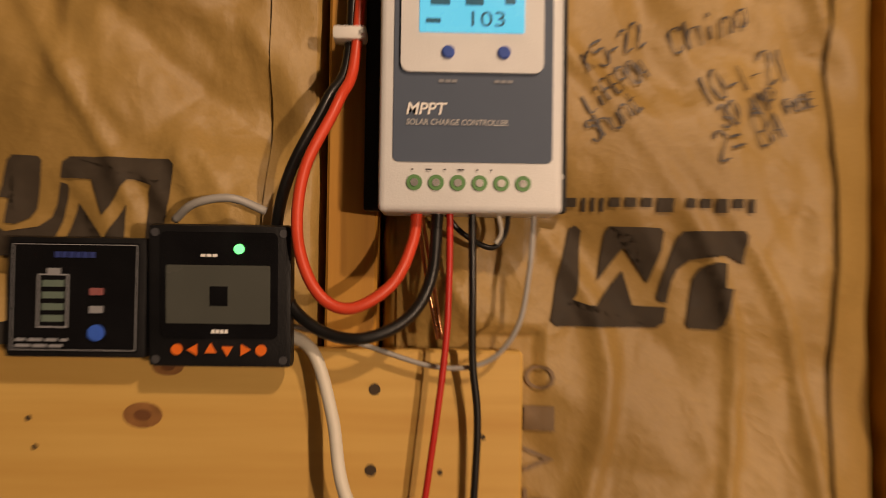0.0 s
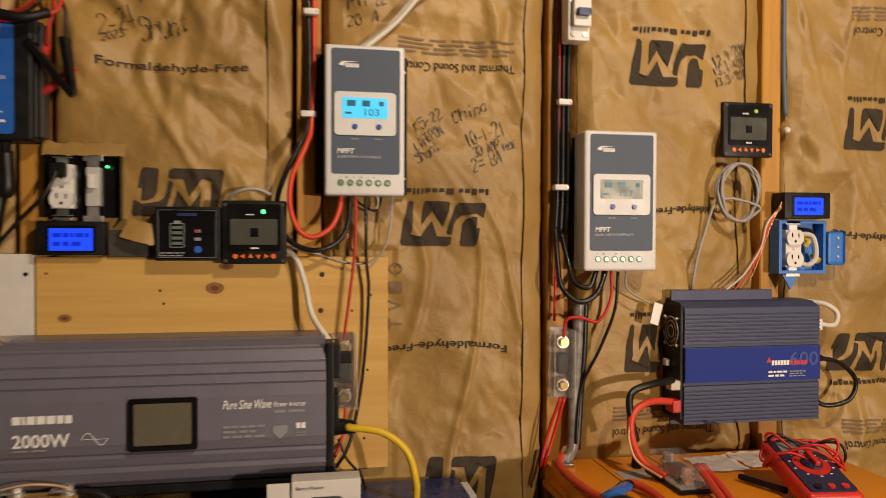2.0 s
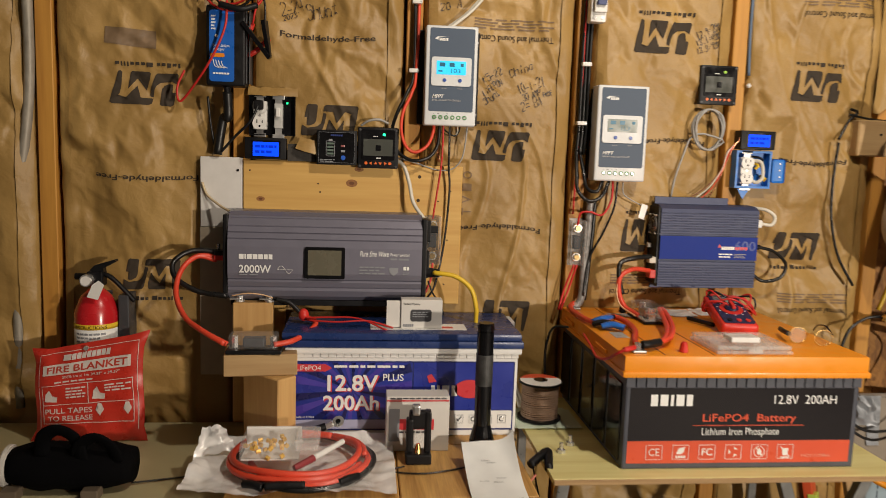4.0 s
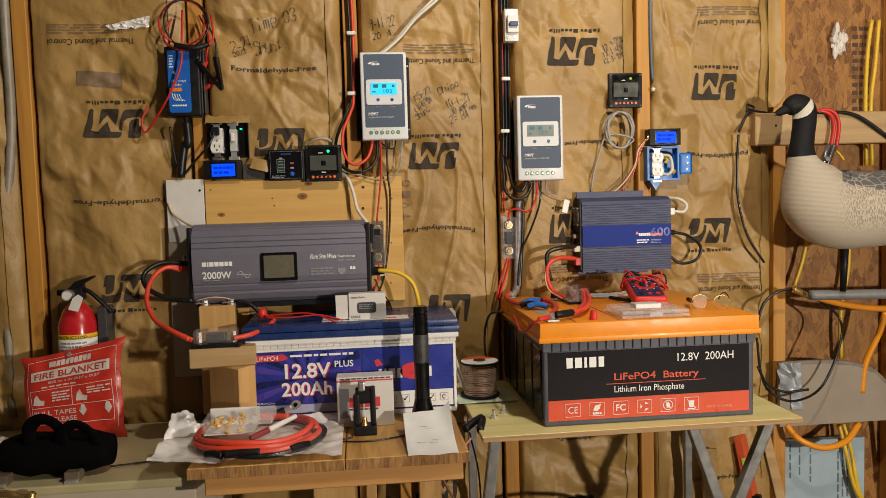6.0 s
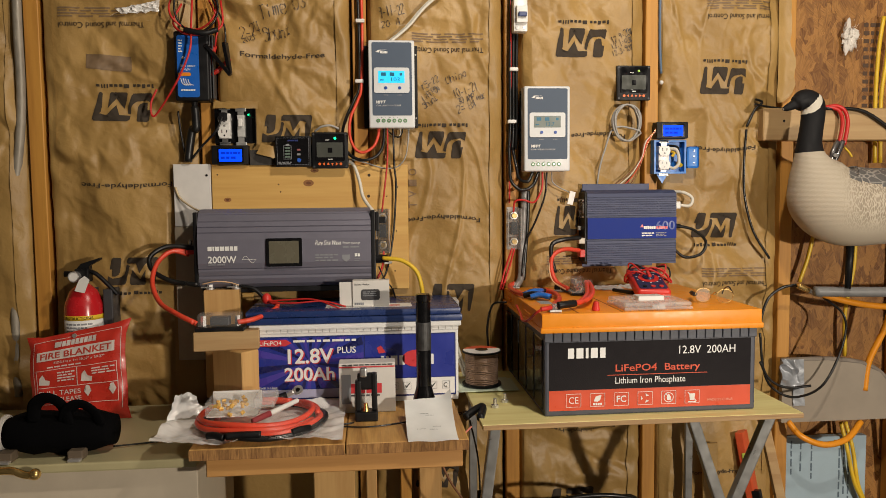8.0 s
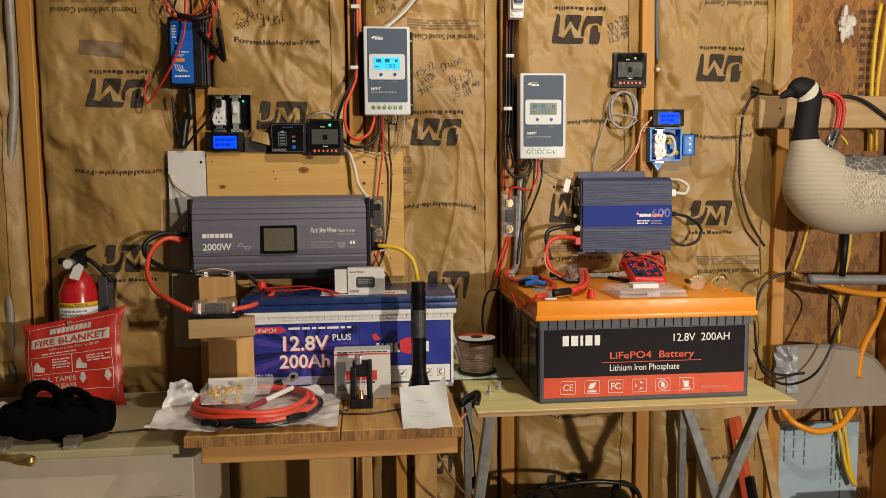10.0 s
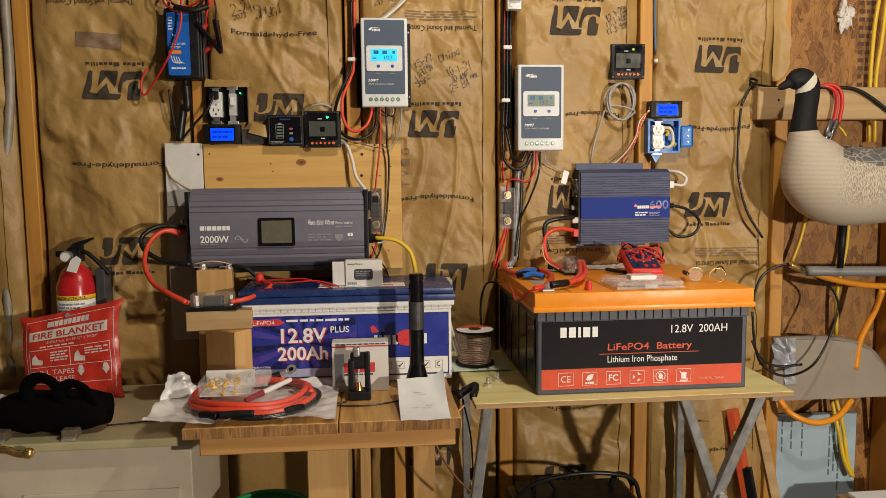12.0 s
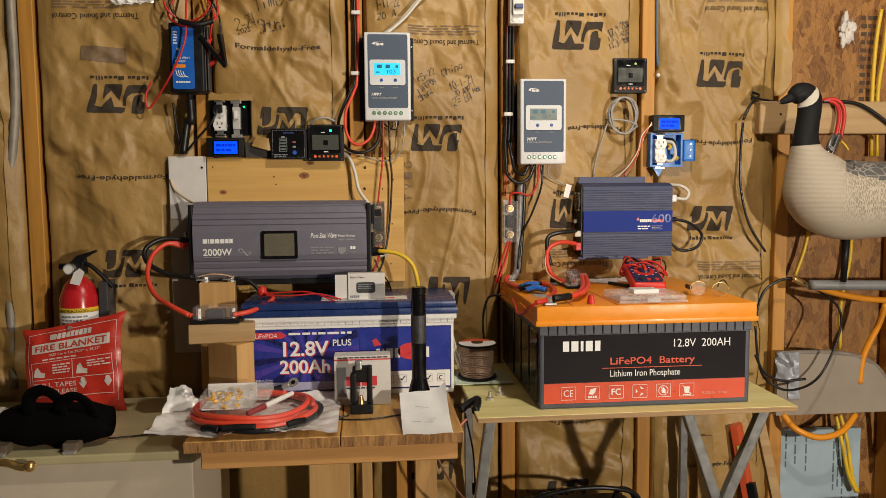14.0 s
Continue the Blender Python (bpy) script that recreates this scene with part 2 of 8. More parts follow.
WHITEINK = mat("white_ink", (0.83, 0.83, 0.81), 0.5, vary=0.05)
GREYINK = mat("grey_ink", (0.26, 0.27, 0.29), 0.5, vary=0.05)
STEEL = mat("steel", (0.68, 0.67, 0.65), 0.28, 0.75, vary=0.15)
ZINC = mat("galvanised", (0.5, 0.5, 0.49), 0.42, 1.0, vary=0.25, grain=25)
BRASS = mat("brass", (0.8, 0.55, 0.2), 0.24, 0.9, vary=0.15)
COPPER = mat("copper", (0.7, 0.33, 0.18), 0.3, 1.0)
REDW = mat("red_wire", (0.55, 0.025, 0.02), 0.4, vary=0.15)
ORANGEW = mat("orange_red_wire", (0.7, 0.066, 0.03), 0.42, vary=0.12)
BLACKW = mat("black_wire", (0.008, 0.008, 0.008), 0.35, vary=0.25)
GREYW = mat("grey_wire", (0.36, 0.35, 0.33), 0.45, vary=0.1)
WHITEW = mat("white_wire", (0.7, 0.67, 0.58), 0.45, vary=0.08)
YELLOWW = mat("yellow_wire", (0.75, 0.5, 0.03), 0.4, vary=0.1)
ORANGE = mat("orange_lid", (0.86, 0.3, 0.012), 0.38, vary=0.07, bump=0.08, bump_scale=600)
NAVY = mat("navy_lid", (0.018, 0.04, 0.15), 0.3, vary=0.1, bump=0.06, bump_scale=600)
ANTHRA = mat("anthracite_case", (0.065, 0.07, 0.09), 0.42, vary=0.12, bump=0.1, bump_scale=500)
LABELRED = mat("label_orange_red", (0.68, 0.09, 0.035), 0.35, vary=0.05)
LABELBLK = mat("label_black", (0.014, 0.012, 0.014), 0.16, vary=0.03, spread=0.01)
INVGREY = mat("inverter_shell", (0.195, 0.19, 0.24), 0.42, 0.3, vary=0.03, spread=0.03, bump=0.05, bump_scale=900)
SAMBLUE = mat("inverter_blue_grey", (0.05, 0.062, 0.13), 0.52, 0.1, vary=0.04, spread=0.03)
BANDBLUE = mat("blue_band", (0.015, 0.038, 0.27), 0.6, 0.0, vary=0.03, spread=0.02)
BANDBLUE.node_tree.nodes["Principled BSDF"].inputs["Specular IOR Level"].default_value = 0.2
for m in (BLACK, INK, SLATE):
    m.node_tree.nodes["Principled BSDF"].inputs["Specular IOR Level"].default_value = 0.25
CLEAR = clear_mat("clear_plastic", alpha=0.06)
FROST = clear_mat("frosted_plastic", (0.85, 0.83, 0.8), 0.25, 0.3)
BAG = clear_mat("bubble_bag", (0.96, 0.96, 0.95), 0.22, 0.85)

# ---- helpers for meshes ----
ROOTS = {}


def thing(name, at, label="", category="", group="", kind="", turn=(0, 0, 0)):
    e = new(name)
    e.empty_display_size = 0.05
    m = pose(*at, *turn)
    e.matrix_world = m
    ROOTS[e.name] = m
    return tagged(e, label, category, group, kind)


def link(name, bm, material, smooth=False, outward=True):
    me = bpy.data.meshes.new(name)
    if outward:
        bmesh.ops.recalc_face_normals(bm, faces=bm.faces)
    for f in bm.faces:
        f.smooth = smooth
    bm.to_mesh(me)
    bm.free()
    for m in material if isinstance(material, (list, tuple)) else [material]:
        me.materials.append(m)
    return new(name, me)


def part(name, bm, material, parent, label="", smooth=False):
    """One mesh under a thing or a part; the mesh is given in world metres."""
    root = parent
    while root.parent:
        root = root.parent
    if root.name in ROOTS:
        bm.transform(ROOTS[root.name].inverted())
    ob = link(name, bm, material, smooth)
    ob.parent = parent
    return tagged(ob, label)


def solo(name, bm, material, label, category, group="", kind="", smooth=False):
    ob = link(name, bm, material, smooth)
    return tagged(ob, label, category, group, kind)


def box(x0, y0, z0, x1, y1, z1, bev=0.0, seg=2, bm=None):
    own = bmesh.new()
    bmesh.ops.create_cube(own, size=1)
    for v in own.verts:
        v.co = ((x0 + x1) / 2 + v.co.x * (x1 - x0), (y0 + y1) / 2 + v.co.y * (y1 - y0), (z0 + z1) / 2 + v.co.z * (z1 - z0))
    if bev:
        bmesh.ops.bevel(own, geom=own.edges[:], offset=bev, segments=seg, affect="EDGES", profile=0.6)
    return merge(bm, own)


def merge(bm, own):
    if bm is None:
        return own
    me = bpy.data.meshes.new("tmp")
    own.to_mesh(me)
    own.free()
    bm.from_mesh(me)
    bpy.data.meshes.remove(me)
    return bm


def cyl(p0, p1, r0, r1=None, seg=20, bm=None, bev=0.0):
    own = bmesh.new()
    p0, p1 = Vector(p0), Vector(p1)
    d = p1 - p0
    bmesh.ops.create_cone(own, cap_ends=True, segments=seg, radius1=r0, radius2=r0 if r1 is None else r1, depth=d.length)
    if bev:
        rim = [e for e in own.edges if abs(e.verts[0].co.z - e.verts[1].co.z) < 1e-6]
        bmesh.ops.bevel(own, geom=rim, offset=bev, segments=2, affect="EDGES")
    own.transform(Matrix.Translation((p0 + p1) / 2) @ d.to_track_quat("Z", "Y").to_matrix().to_4x4())
    return merge(bm, own)


def ball(at, r, bm=None, scale=(1, 1, 1), seg=16):
    own = bmesh.new()
    bmesh.ops.create_uvsphere(own, u_segments=seg, v_segments=seg // 2, radius=r)
    own.transform(Matrix.Translation(at) @ Matrix.Diagonal((*scale, 1)))
    return merge(bm, own)


def spline(pts, n=8):
    """Points along a smooth curve through pts."""
    p = [Vector(q) for q in pts]
    p = [2 * p[0] - p[1], *p, 2 * p[-1] - p[-2]]
    out = []
    for i in range(1, len(p) - 2):
        for k in range(n):
            t = k / n
            out.append(0.5 * (2 * p[i] + (p[i + 1] - p[i - 1]) * t + (2 * p[i - 1] - 5 * p[i] + 4 * p[i + 1] - p[i + 2]) * t * t
                              + (3 * p[i] - p[i - 1] - 3 * p[i + 1] + p[i + 2]) * t ** 3))
    return out + [p[-2]]


def tube(pts, r, seg=8, n=8, bm=None, flat=1.0):
    """A round or flat cord along a smooth curve."""
    own = bmesh.new()
    line = spline(pts, n)
    up, rings = Vector((0.13, 0.2, 0.97)), []
    for i, q in enumerate(line):
        d = (line[min(i + 1, len(line) - 1)] - line[max(i - 1, 0)])
        if d.length < 1e-9:
            continue
        d.normalize()
        side = d.cross(up)
        side = side.normalized() if side.length > 1e-4 else Vector((1, 0, 0))
        up = side.cross(d).normalized()
        rings.append([own.verts.new(q + (side * math.cos(a) + up * math.sin(a) * flat) * r) for a in (2 * math.pi * k / seg for k in range(seg))])
    for a, b in zip(rings, rings[1:]):
        for k in range(seg):
            own.faces.new((a[k], a[(k + 1) % seg], b[(k + 1) % seg], b[k]))
    own.faces.new(rings[0][::-1])
    own.faces.new(rings[-1])
    return merge(bm, own)


def extrude(poly, axis, a0, a1, bm=None):
    """A prism: the outline poly in the plane across the axis, from a0 to a1 along it."""
    own = bmesh.new()
    put = {"x": lambda u, v, a: (a, u, v), "y": lambda u, v, a: (u, a, v), "z": lambda u, v, a: (u, v, a)}[axis]
    lo = [own.verts.new(put(u, v, a0)) for u, v in poly]
    hi = [own.verts.new(put(u, v, a1)) for u, v in poly]
    own.faces.new(lo)
    own.faces.new(hi[::-1])
    for k in range(len(poly)):
        j = (k + 1) % len(poly)
        own.faces.new((lo[k], lo[j], hi[j], hi[k]))
    return merge(bm, own)


def rounded(x0, z0, x1, z1, r, n=4):
    out = []
    for cx, cz, a0 in ((x1 - r, z1 - r, 0), (x0 + r, z1 - r, 90), (x0 + r, z0 + r, 180), (x1 - r, z0 + r, 270)):
        for k in range(n + 1):
            a = radians(a0 + 90 * k / n)
            out.append((cx + r * math.cos(a), cz + r * math.sin(a)))
    return out


def lettering(body, x0, x1, z0, z1, y, flip=False, shear=0.0, arc=0.0, turn=0.0, thick=0.0):
    """Flat letters facing -y, fitted into the box; flip: upside down; arc: sag of the middle; turn: degrees; thick: added stroke."""
    cu = bpy.data.curves.new("tmp", "FONT")
    cu.body, cu.resolution_u, cu.shear, cu.offset = body, 3, shear, thick
    ob = new("tmp", cu)
    dg = bpy.context.evaluated_depsgraph_get()
    me = bpy.data.meshes.new_from_object(ob.evaluated_get(dg))
    bpy.data.objects.remove(ob)
    bpy.data.curves.remove(cu)
    bm = bmesh.new()
    bm.from_mesh(me)
    bpy.data.meshes.remove(me)
    xs, ys = [v.co.x for v in bm.verts], [v.co.y for v in bm.verts]
    ax, bx, ay, by = min(xs), max(xs), min(ys), max(ys)
    for v in bm.verts:
        u, w = (v.co.x - ax) / (bx - ax), (v.co.y - ay) / (by - ay)
        if flip:
            u, w = 1 - u, 1 - w
        x, z = x0 + u * (x1 - x0), z0 + w * (z1 - z0) + arc * (1 - (2 * u - 1) ** 2)
        if turn:
            c, s, mx, mz = math.cos(radians(turn)), math.sin(radians(turn)), (x0 + x1) / 2, (z0 + z1) / 2
            x, z = mx + (x - mx) * c - (z - mz) * s, mz + (x - mx) * s + (z - mz) * c
        v.co = (x, y, z)
    return bm


def bars(x0, x1, z0, z1, y, widths, gap=0.25, bm=None):
    """A row of plain blocks that stand for a name or for small unreadable print."""
    total = sum(widths) + gap * (len(widths) - 1)
    bm, x = bm or bmesh.new(), x0
    for w in widths:
        x2 = x + (x1 - x0) * w / total
        bm.faces.new([bm.verts.new((a, y, b)) for a, b in ((x, z0), (x2, z0), (x2, z1), (x, z1))])
        x = x2 + (x1 - x0) * gap / total
    return bm


def lines(x0, x1, z0, z1, y, rows, seed=1, bm=None):
    """Several rows of small unreadable print."""
    rng = random.Random(seed)
    bm, h = bm or bmesh.new(), (z1 - z0) / rows
    for k in range(rows):
        n = rng.randint(3, 6)
        end = x1 - (x1 - x0) * (rng.random() * 0.25 if k % 2 else 0)
        bars(x0, end, z1 - (k + 0.75) * h, z1 - (k + 0.25) * h, y, [rng.uniform(0.6, 1.6) for _ in range(n)], bm=bm)
    return bm


def plate(poly, y, bm=None, thick=0.0006):
    return extrude(poly, "y", y, y + thick, bm)


def shade_auto(ob, angle=40):
    me = ob.data
    me.polygons.foreach_set("use_smooth", [True] * len(me.polygons))
    me.set_sharp_from_angle(angle=radians(angle))
    return ob


# ---- the room ----
def slab(name, b, material, label, category):
    return solo(name, box(*b), material, label, category, kind="structure")


CONCRETE = mat("concrete", (0.1, 0.095, 0.09), 0.8, vary=0.2, grain=12, bump=0.4, bump_scale=60)
BOARDING = mat("painted_wallboard", (0.06, 0.055, 0.05), 0.8, vary=0.1, grain=8, bump=0.2, bump_scale=90)
slab("floor", (-2.6, -6.0, -0.1, 2.6, 0.2, 0.0), CONCRETE, "grey concrete garage floor", "floor")
slab("wall_north", (-2.6, 0.1, 0.0, 2.6, 0.115, 2.8), OSB, "bare oriented strand board sheathing behind open studs", "wall")
slab("wall_south", (-2.6, -6.1, 0.0, 2.6, -6.0, 2.8), BOARDING, "plain painted garage wall", "wall")
slab("wall_west", (-2.7, -6.0, 0.0, -2.6, 0.2, 2.8), BOARDING, "plain painted garage wall", "wall")
slab("wall_east", (2.6, -6.0, 0.0, 2.7, 0.2, 2.8), BOARDING, "plain painted garage wall", "wall")
slab("ceiling", (-2.6, -6.0, 2.8, 2.6, 0.2, 2.9), BOARDING, "plain painted ceiling", "ceiling")

STUDS = (-1.83, -1.41, -0.99, -0.548, -0.142, 0.275, 0.675, 1.08, 1.487, 1.9, 2.3)
for k, x in enumerate(STUDS):
    ob = solo("stud", box(x - 0.019, 0.0, 0.04, x + 0.019, 0.0985, 2.76, 0.002, 1), STUD, "bare orange-brown wooden wall stud", "stud", "wall studs", "structure")
slab("sole_plate", (-2.6, 0.0, 0.0, 2.6, 0.0985, 0.038), STUD, "wooden sole plate under the studs", "plate")
slab("top_plate", (-2.6, 0.0, 2.762, 2.6, 0.0985, 2.8), STUD, "wooden top plate over the studs", "plate")


def scatter(i, j, seed):
    """A repeatable value from -1 to 1 for each lattice point."""
    v = np.sin(i * 127.1 + j * 311.7 + seed * 74.7) * 43758.5453
    return 2 * (v - np.floor(v)) - 1


def swell(a, b, seed):
    """Smooth rolling relief."""
    i, j = np.floor(a), np.floor(b)
    u, w = a - i, b - j
    u, w = u * u * (3 - 2 * u), w * w * (3 - 2 * w)
    lo = scatter(i, j, seed) * (1 - u) + scatter(i + 1, j, seed) * u
    hi = scatter(i, j + 1, seed) * (1 - u) + scatter(i + 1, j + 1, seed) * u
    return lo * (1 - w) + hi * w


def folds(a, b, seed):
    """Flat facets that meet in straight creases, as in paper that was crushed and pulled flat."""
    a, b = a + 0.45 * swell(a * 0.6, b * 0.6, seed + 3), b + 0.45 * swell(a * 0.6, b * 0.6, seed + 7)
    p = a + 0.5 * b
    i, j = np.floor(p), np.floor(b)
    u, w = p - i, b - j
    c00, c10, c01, c11 = (scatter(i + k, j + l, seed) for k, l in ((0, 0), (1, 0), (0, 1), (1, 1)))
    one = np.where(u + w < 1, c00 + u * (c10 - c00) + w * (c01 - c00), c11 + (1 - u) * (c01 - c11) + (1 - w) * (c10 - c11))
    two = np.where(u > w, c00 + u * (c10 - c00) + w * (c11 - c10), c00 + w * (c01 - c00) + u * (c11 - c01))
    return np.where(scatter(i, j, seed + 11) > 0, one, two)


def paper_y(x, z, x0, x1):
    """The depth of the crumpled paper between two studs, for arrays of places."""
    u = (x - x0) / (x1 - x0)
    edge = np.clip(np.minimum(u, 1 - u), 0, 1)
    k, free = x0 * 10, np.minimum(1, edge * 9)
    y = 0.01 - 0.016 * np.minimum(1, edge * 7) ** 0.7 + 0.009 * swell(x * 5, z * 3.5, k)
    busy = 0.72 + 0.45 * swell(x * 4.5, z * 4, k + 20)
    y = y + busy * free * (0.024 * folds(x * 9.5, z * 6, k + 1) + 0.0165 * folds(x * 15 + z * 6, z * 14 - x * 5, k + 2))
    y = y + busy * (0.006 * folds(x * 37 - z * 12, z * 30 + x * 9, k + 4) + 0.0012 * folds(x * 80, z * 70, k + 5))
    crease = np.abs(folds(x * 6 + 2.2 * swell(z * 3, x * 2, k), z * 1.7, k + 6))
    y = y - 0.006 * free * np.clip(1 - crease * 9, 0, 1)
    y = np.maximum(y, -0.014 + 0.3 * (y + 0.014))
    y = np.where((x > -0.66) & (x < -0.002) & (z < 1.375), np.maximum(y, 0.0), y)
    for cx, cz, hx, hz in ((-0.475, 1.44, 0.06, 0.08), (0.735, 1.385, 0.06, 0.08)):
        near = np.clip(1.6 - np.maximum(np.abs(x - cx) / hx, np.abs(z - cz) / hz), 0, 0.5) * 2
        y = y + near * (np.maximum(y, 0.0) - y)
    return y + 0.035 * np.clip(1 - edge / 0.03, 0, 1) ** 1.5


BAYS = [(a + 0.0195, b - 0.0195) for a, b in zip(STUDS[1:6], STUDS[2:7])] + [(STUDS[6] + 0.0195, STUDS[7] - 0.0195)]
STEP, PZ0, PZ1 = 0.0045, 0.04, 2.3
PNZ = round((PZ1 - PZ0) / STEP)
DEPTHS = []
for a, b in BAYS:
    gx, gz = np.meshgrid(np.linspace(a, b, round((b - a) / STEP) + 1), np.linspace(PZ0, PZ1, PNZ + 1))
    DEPTHS.append((gx, gz, paper_y(gx, gz, a, b)))


def mesh_grid(name, gx, gy, gz, material):
    nz, nx = gx.shape
    k = np.arange(nz * nx).reshape(nz, nx)
    quads = np.stack([k[:-1, :-1], k[:-1, 1:], k[1:, 1:], k[1:, :-1]], -1).reshape(-1, 4)
    me = bpy.data.meshes.new(name)
    me.from_pydata(np.stack([gx, gy, gz], -1).reshape(-1, 3).tolist(), [], quads.tolist())
    me.polygons.foreach_set("use_smooth", [True] * len(me.polygons))
    me.materials.append(material)
    return new(name, me)


PAPERS = [tagged(mesh_grid("insulation_paper", gx, gy, gz, KRAFT), "crumpled brown kraft paper facing of wall insulation, printed with dark logos", "insulation", "insulation between studs", "structure")
          for gx, gz, gy in DEPTHS]
# folded flanges: doubled strips of paper along both studs of a bay, their free edge standing off a little
for (a, b), sheet_ob in zip(BAYS, PAPERS):
    for xa, xb in ((b - 0.012, b - 0.045), (a + 0.012, a + 0.034)):
        gx, gz = np.meshgrid(np.linspace(xa, xb, 6), np.linspace(0.05, 2.29, 190))
        gx = gx + 0.0022 * swell(gz * 5, gx * 0 + 2, xa * 9)
        soft_y = sum(paper_y(gx + d, gz + e, a, b) for d, e in ((0, 0), (0.005, 0), (-0.005, 0), (0, 0.009), (0, -0.009))) / 5
        free = (gx - xa) / (xb - xa)
        mesh_grid("paper_flange", gx, soft_y - 0.0022 - 0.0022 * free - 0.001 * swell(gz * 16, free * 2, xb * 8), gz, KRAFT).parent = sheet_ob


def on_paper(bm, bay, cells=2, lift=0.0022):
    """Cuts flat print along the paper's own grid and lays it on the paper of that bay."""
    (x0, x1), (gx, gz, gy) = BAYS[bay], DEPTHS[bay]
    dx, dz, nx = (x1 - x0) / (gx.shape[1] - 1), (PZ1 - PZ0) / PNZ, gx.shape[1]
    xs, zs = [v.co.x for v in bm.verts], [v.co.z for v in bm.verts]
    for lo, hi, org, d, no in ((min(xs), max(xs), x0, dx, (1, 0, 0)), (min(zs), max(zs), PZ0, dz, (0, 0, 1))):
        k = math.ceil((lo - org) / d)
        while org + k * d < hi:
            c = org + k * d
            bmesh.ops.bisect_plane(bm, geom=bm.verts[:] + bm.edges[:] + bm.faces[:], plane_co=(c, 0, c), plane_no=no)
            k += cells
    for v in bm.verts:
        p, q = min(max((v.co.x - x0) / dx, 0), nx - 1.001), min(max((v.co.z - PZ0) / dz, 0), PNZ - 0.001)
        i, j = int(p), int(q)
        p, q = p - i, q - j
        y = (gy[j, i] * (1 - p) + gy[j, i + 1] * p) * (1 - q) + (gy[j + 1, i] * (1 - p) + gy[j + 1, i + 1] * p) * q
        v.co.y += float(y) - lift
    return bm


def print_on(bay, bm, material=INK, name="print", cells=2, lift=0.0022):
    bm = on_paper(bm, bay, cells, lift)
    bm.normal_update()
    bmesh.ops.reverse_faces(bm, faces=[f for f in bm.faces if f.normal.y > 0])
    ob = link(name, bm, material, True, outward=False)
    co = np.empty(len(ob.data.vertices) * 3)
    ob.data.vertices.foreach_get("co", co)
    x, z = co[0::3], co[2::3]
    slope = [(paper_y(x + a, z + b, *BAYS[bay]) - paper_y(x - a, z - b, *BAYS[bay])) / 0.009 for a, b in ((0.0045, 0), (0, 0.0045))]
    no = np.stack([slope[0], -np.ones_like(x), slope[1]], -1)
    no /= np.linalg.norm(no, axis=1, keepdims=True)
    ob.data.normals_split_custom_set_from_vertices(no.tolist())
    ob.parent = PAPERS[bay]
    return ob


# the dark pieces of the two-block emblem, the letters left open; hundredths of its width and height
EMBLEM = ("90,4 87,1 84,6 85,44 86,67 88,73 94,76 93,78 76,78 62,44 56,78 39,79 40,94 44,99 97,98 100,93 97,58",
          "72,7 70,2 44,3 42,7 43,23 49,56 58,11 75,55",
          "32,6 2,5 0,10 2,37 11,28 21,28 28,33 34,42 37,54 39,75 43,73 44,69 41,44 35,12",
          "23,41 16,35 10,36 10,42 14,48 14,56 10,60 6,60 10,95 13,100 27,99 29,95 27,63 26,50")


def emblem(x0, x1, z0, z1, flip):
    bm = bmesh.new()
    for piece in EMBLEM:
        pts = []
        for pair in piece.split():
            u, v = (int(n) / 100 for n in pair.split(","))
            if flip:
                u, v = 1 - u, 1 - v
            pts.append((x0 + (x1 - x0) * u, z0 + (z1 - z0) * v))
        bm.faces.new([bm.verts.new((x, 0, z)) for x, z in pts])
    bmesh.ops.triangulate(bm, faces=bm.faces[:])
    return bm


def maker_name(x0, x1, z0, z1, flip):
    """Plain strokes for the maker's name: some as tall as capitals, some low."""
    bm = bmesh.new()
    widths, tall = (0.4, 0.7, 0.7, 0.7, 0.6, 0.15, 1.1, 0.7, 0.7, 0.65, 0.25, 0.25, 0.25, 0.7), "10100010001110"
    total, x = sum(widths) + 0.32 * (len(widths) - 1), 0.0
    for w, t in zip(widths, tall):
        if w != 0.15:
            top = 1.0 if t == "1" else 0.66
            pts = [(x / total, 0), ((x + w) / total, 0), ((x + w) / total, top), (x / total, top)]
            pts = [(1 - u, 1 - v) if flip else (u, v) for u, v in pts]
            bm.faces.new([bm.verts.new((x0 + (x1 - x0) * u, 0, z0 + (z1 - z0) * v)) for u, v in pts])
        x += w + 0.32
    return bm


# marker strokes of each character on a grid of 4 by 6
STROKES = {"0": "103042443616040210", "1": "2026", "2": "05163645440040", "3": "0516364523 234241301001", "4": "060242 3630", "5": "460604344341301001", "9": "45361605143445 4530",
           ".": "2021", "=": "0242 0444", "-": "0343", "%": "0046 0516150405 3142413031", "K": "0006 460340", "L": "060040", "i": "2023 2526", "F": "000646 0333", "E": "46060040 0333",
           "P": "00063645443303", "O": "103042443616040210", "C": "4536160501103041", "h": "0006 0314344340", "n": "0004 0314344340", "a": "4434140301103042 4440", "S": "4536160514344341301001",
           "u": "0401103042 4440", "t": "2621203140 0444", "A": "002640 1232", "M": "0006234640", "B": "00063645443303 3342413000", "T": "0646 2620", "m": "0004 03142420 24344440", "e": "02424434140301103041",
           "U": "060110304146", "R": "00063645443303 3340"}


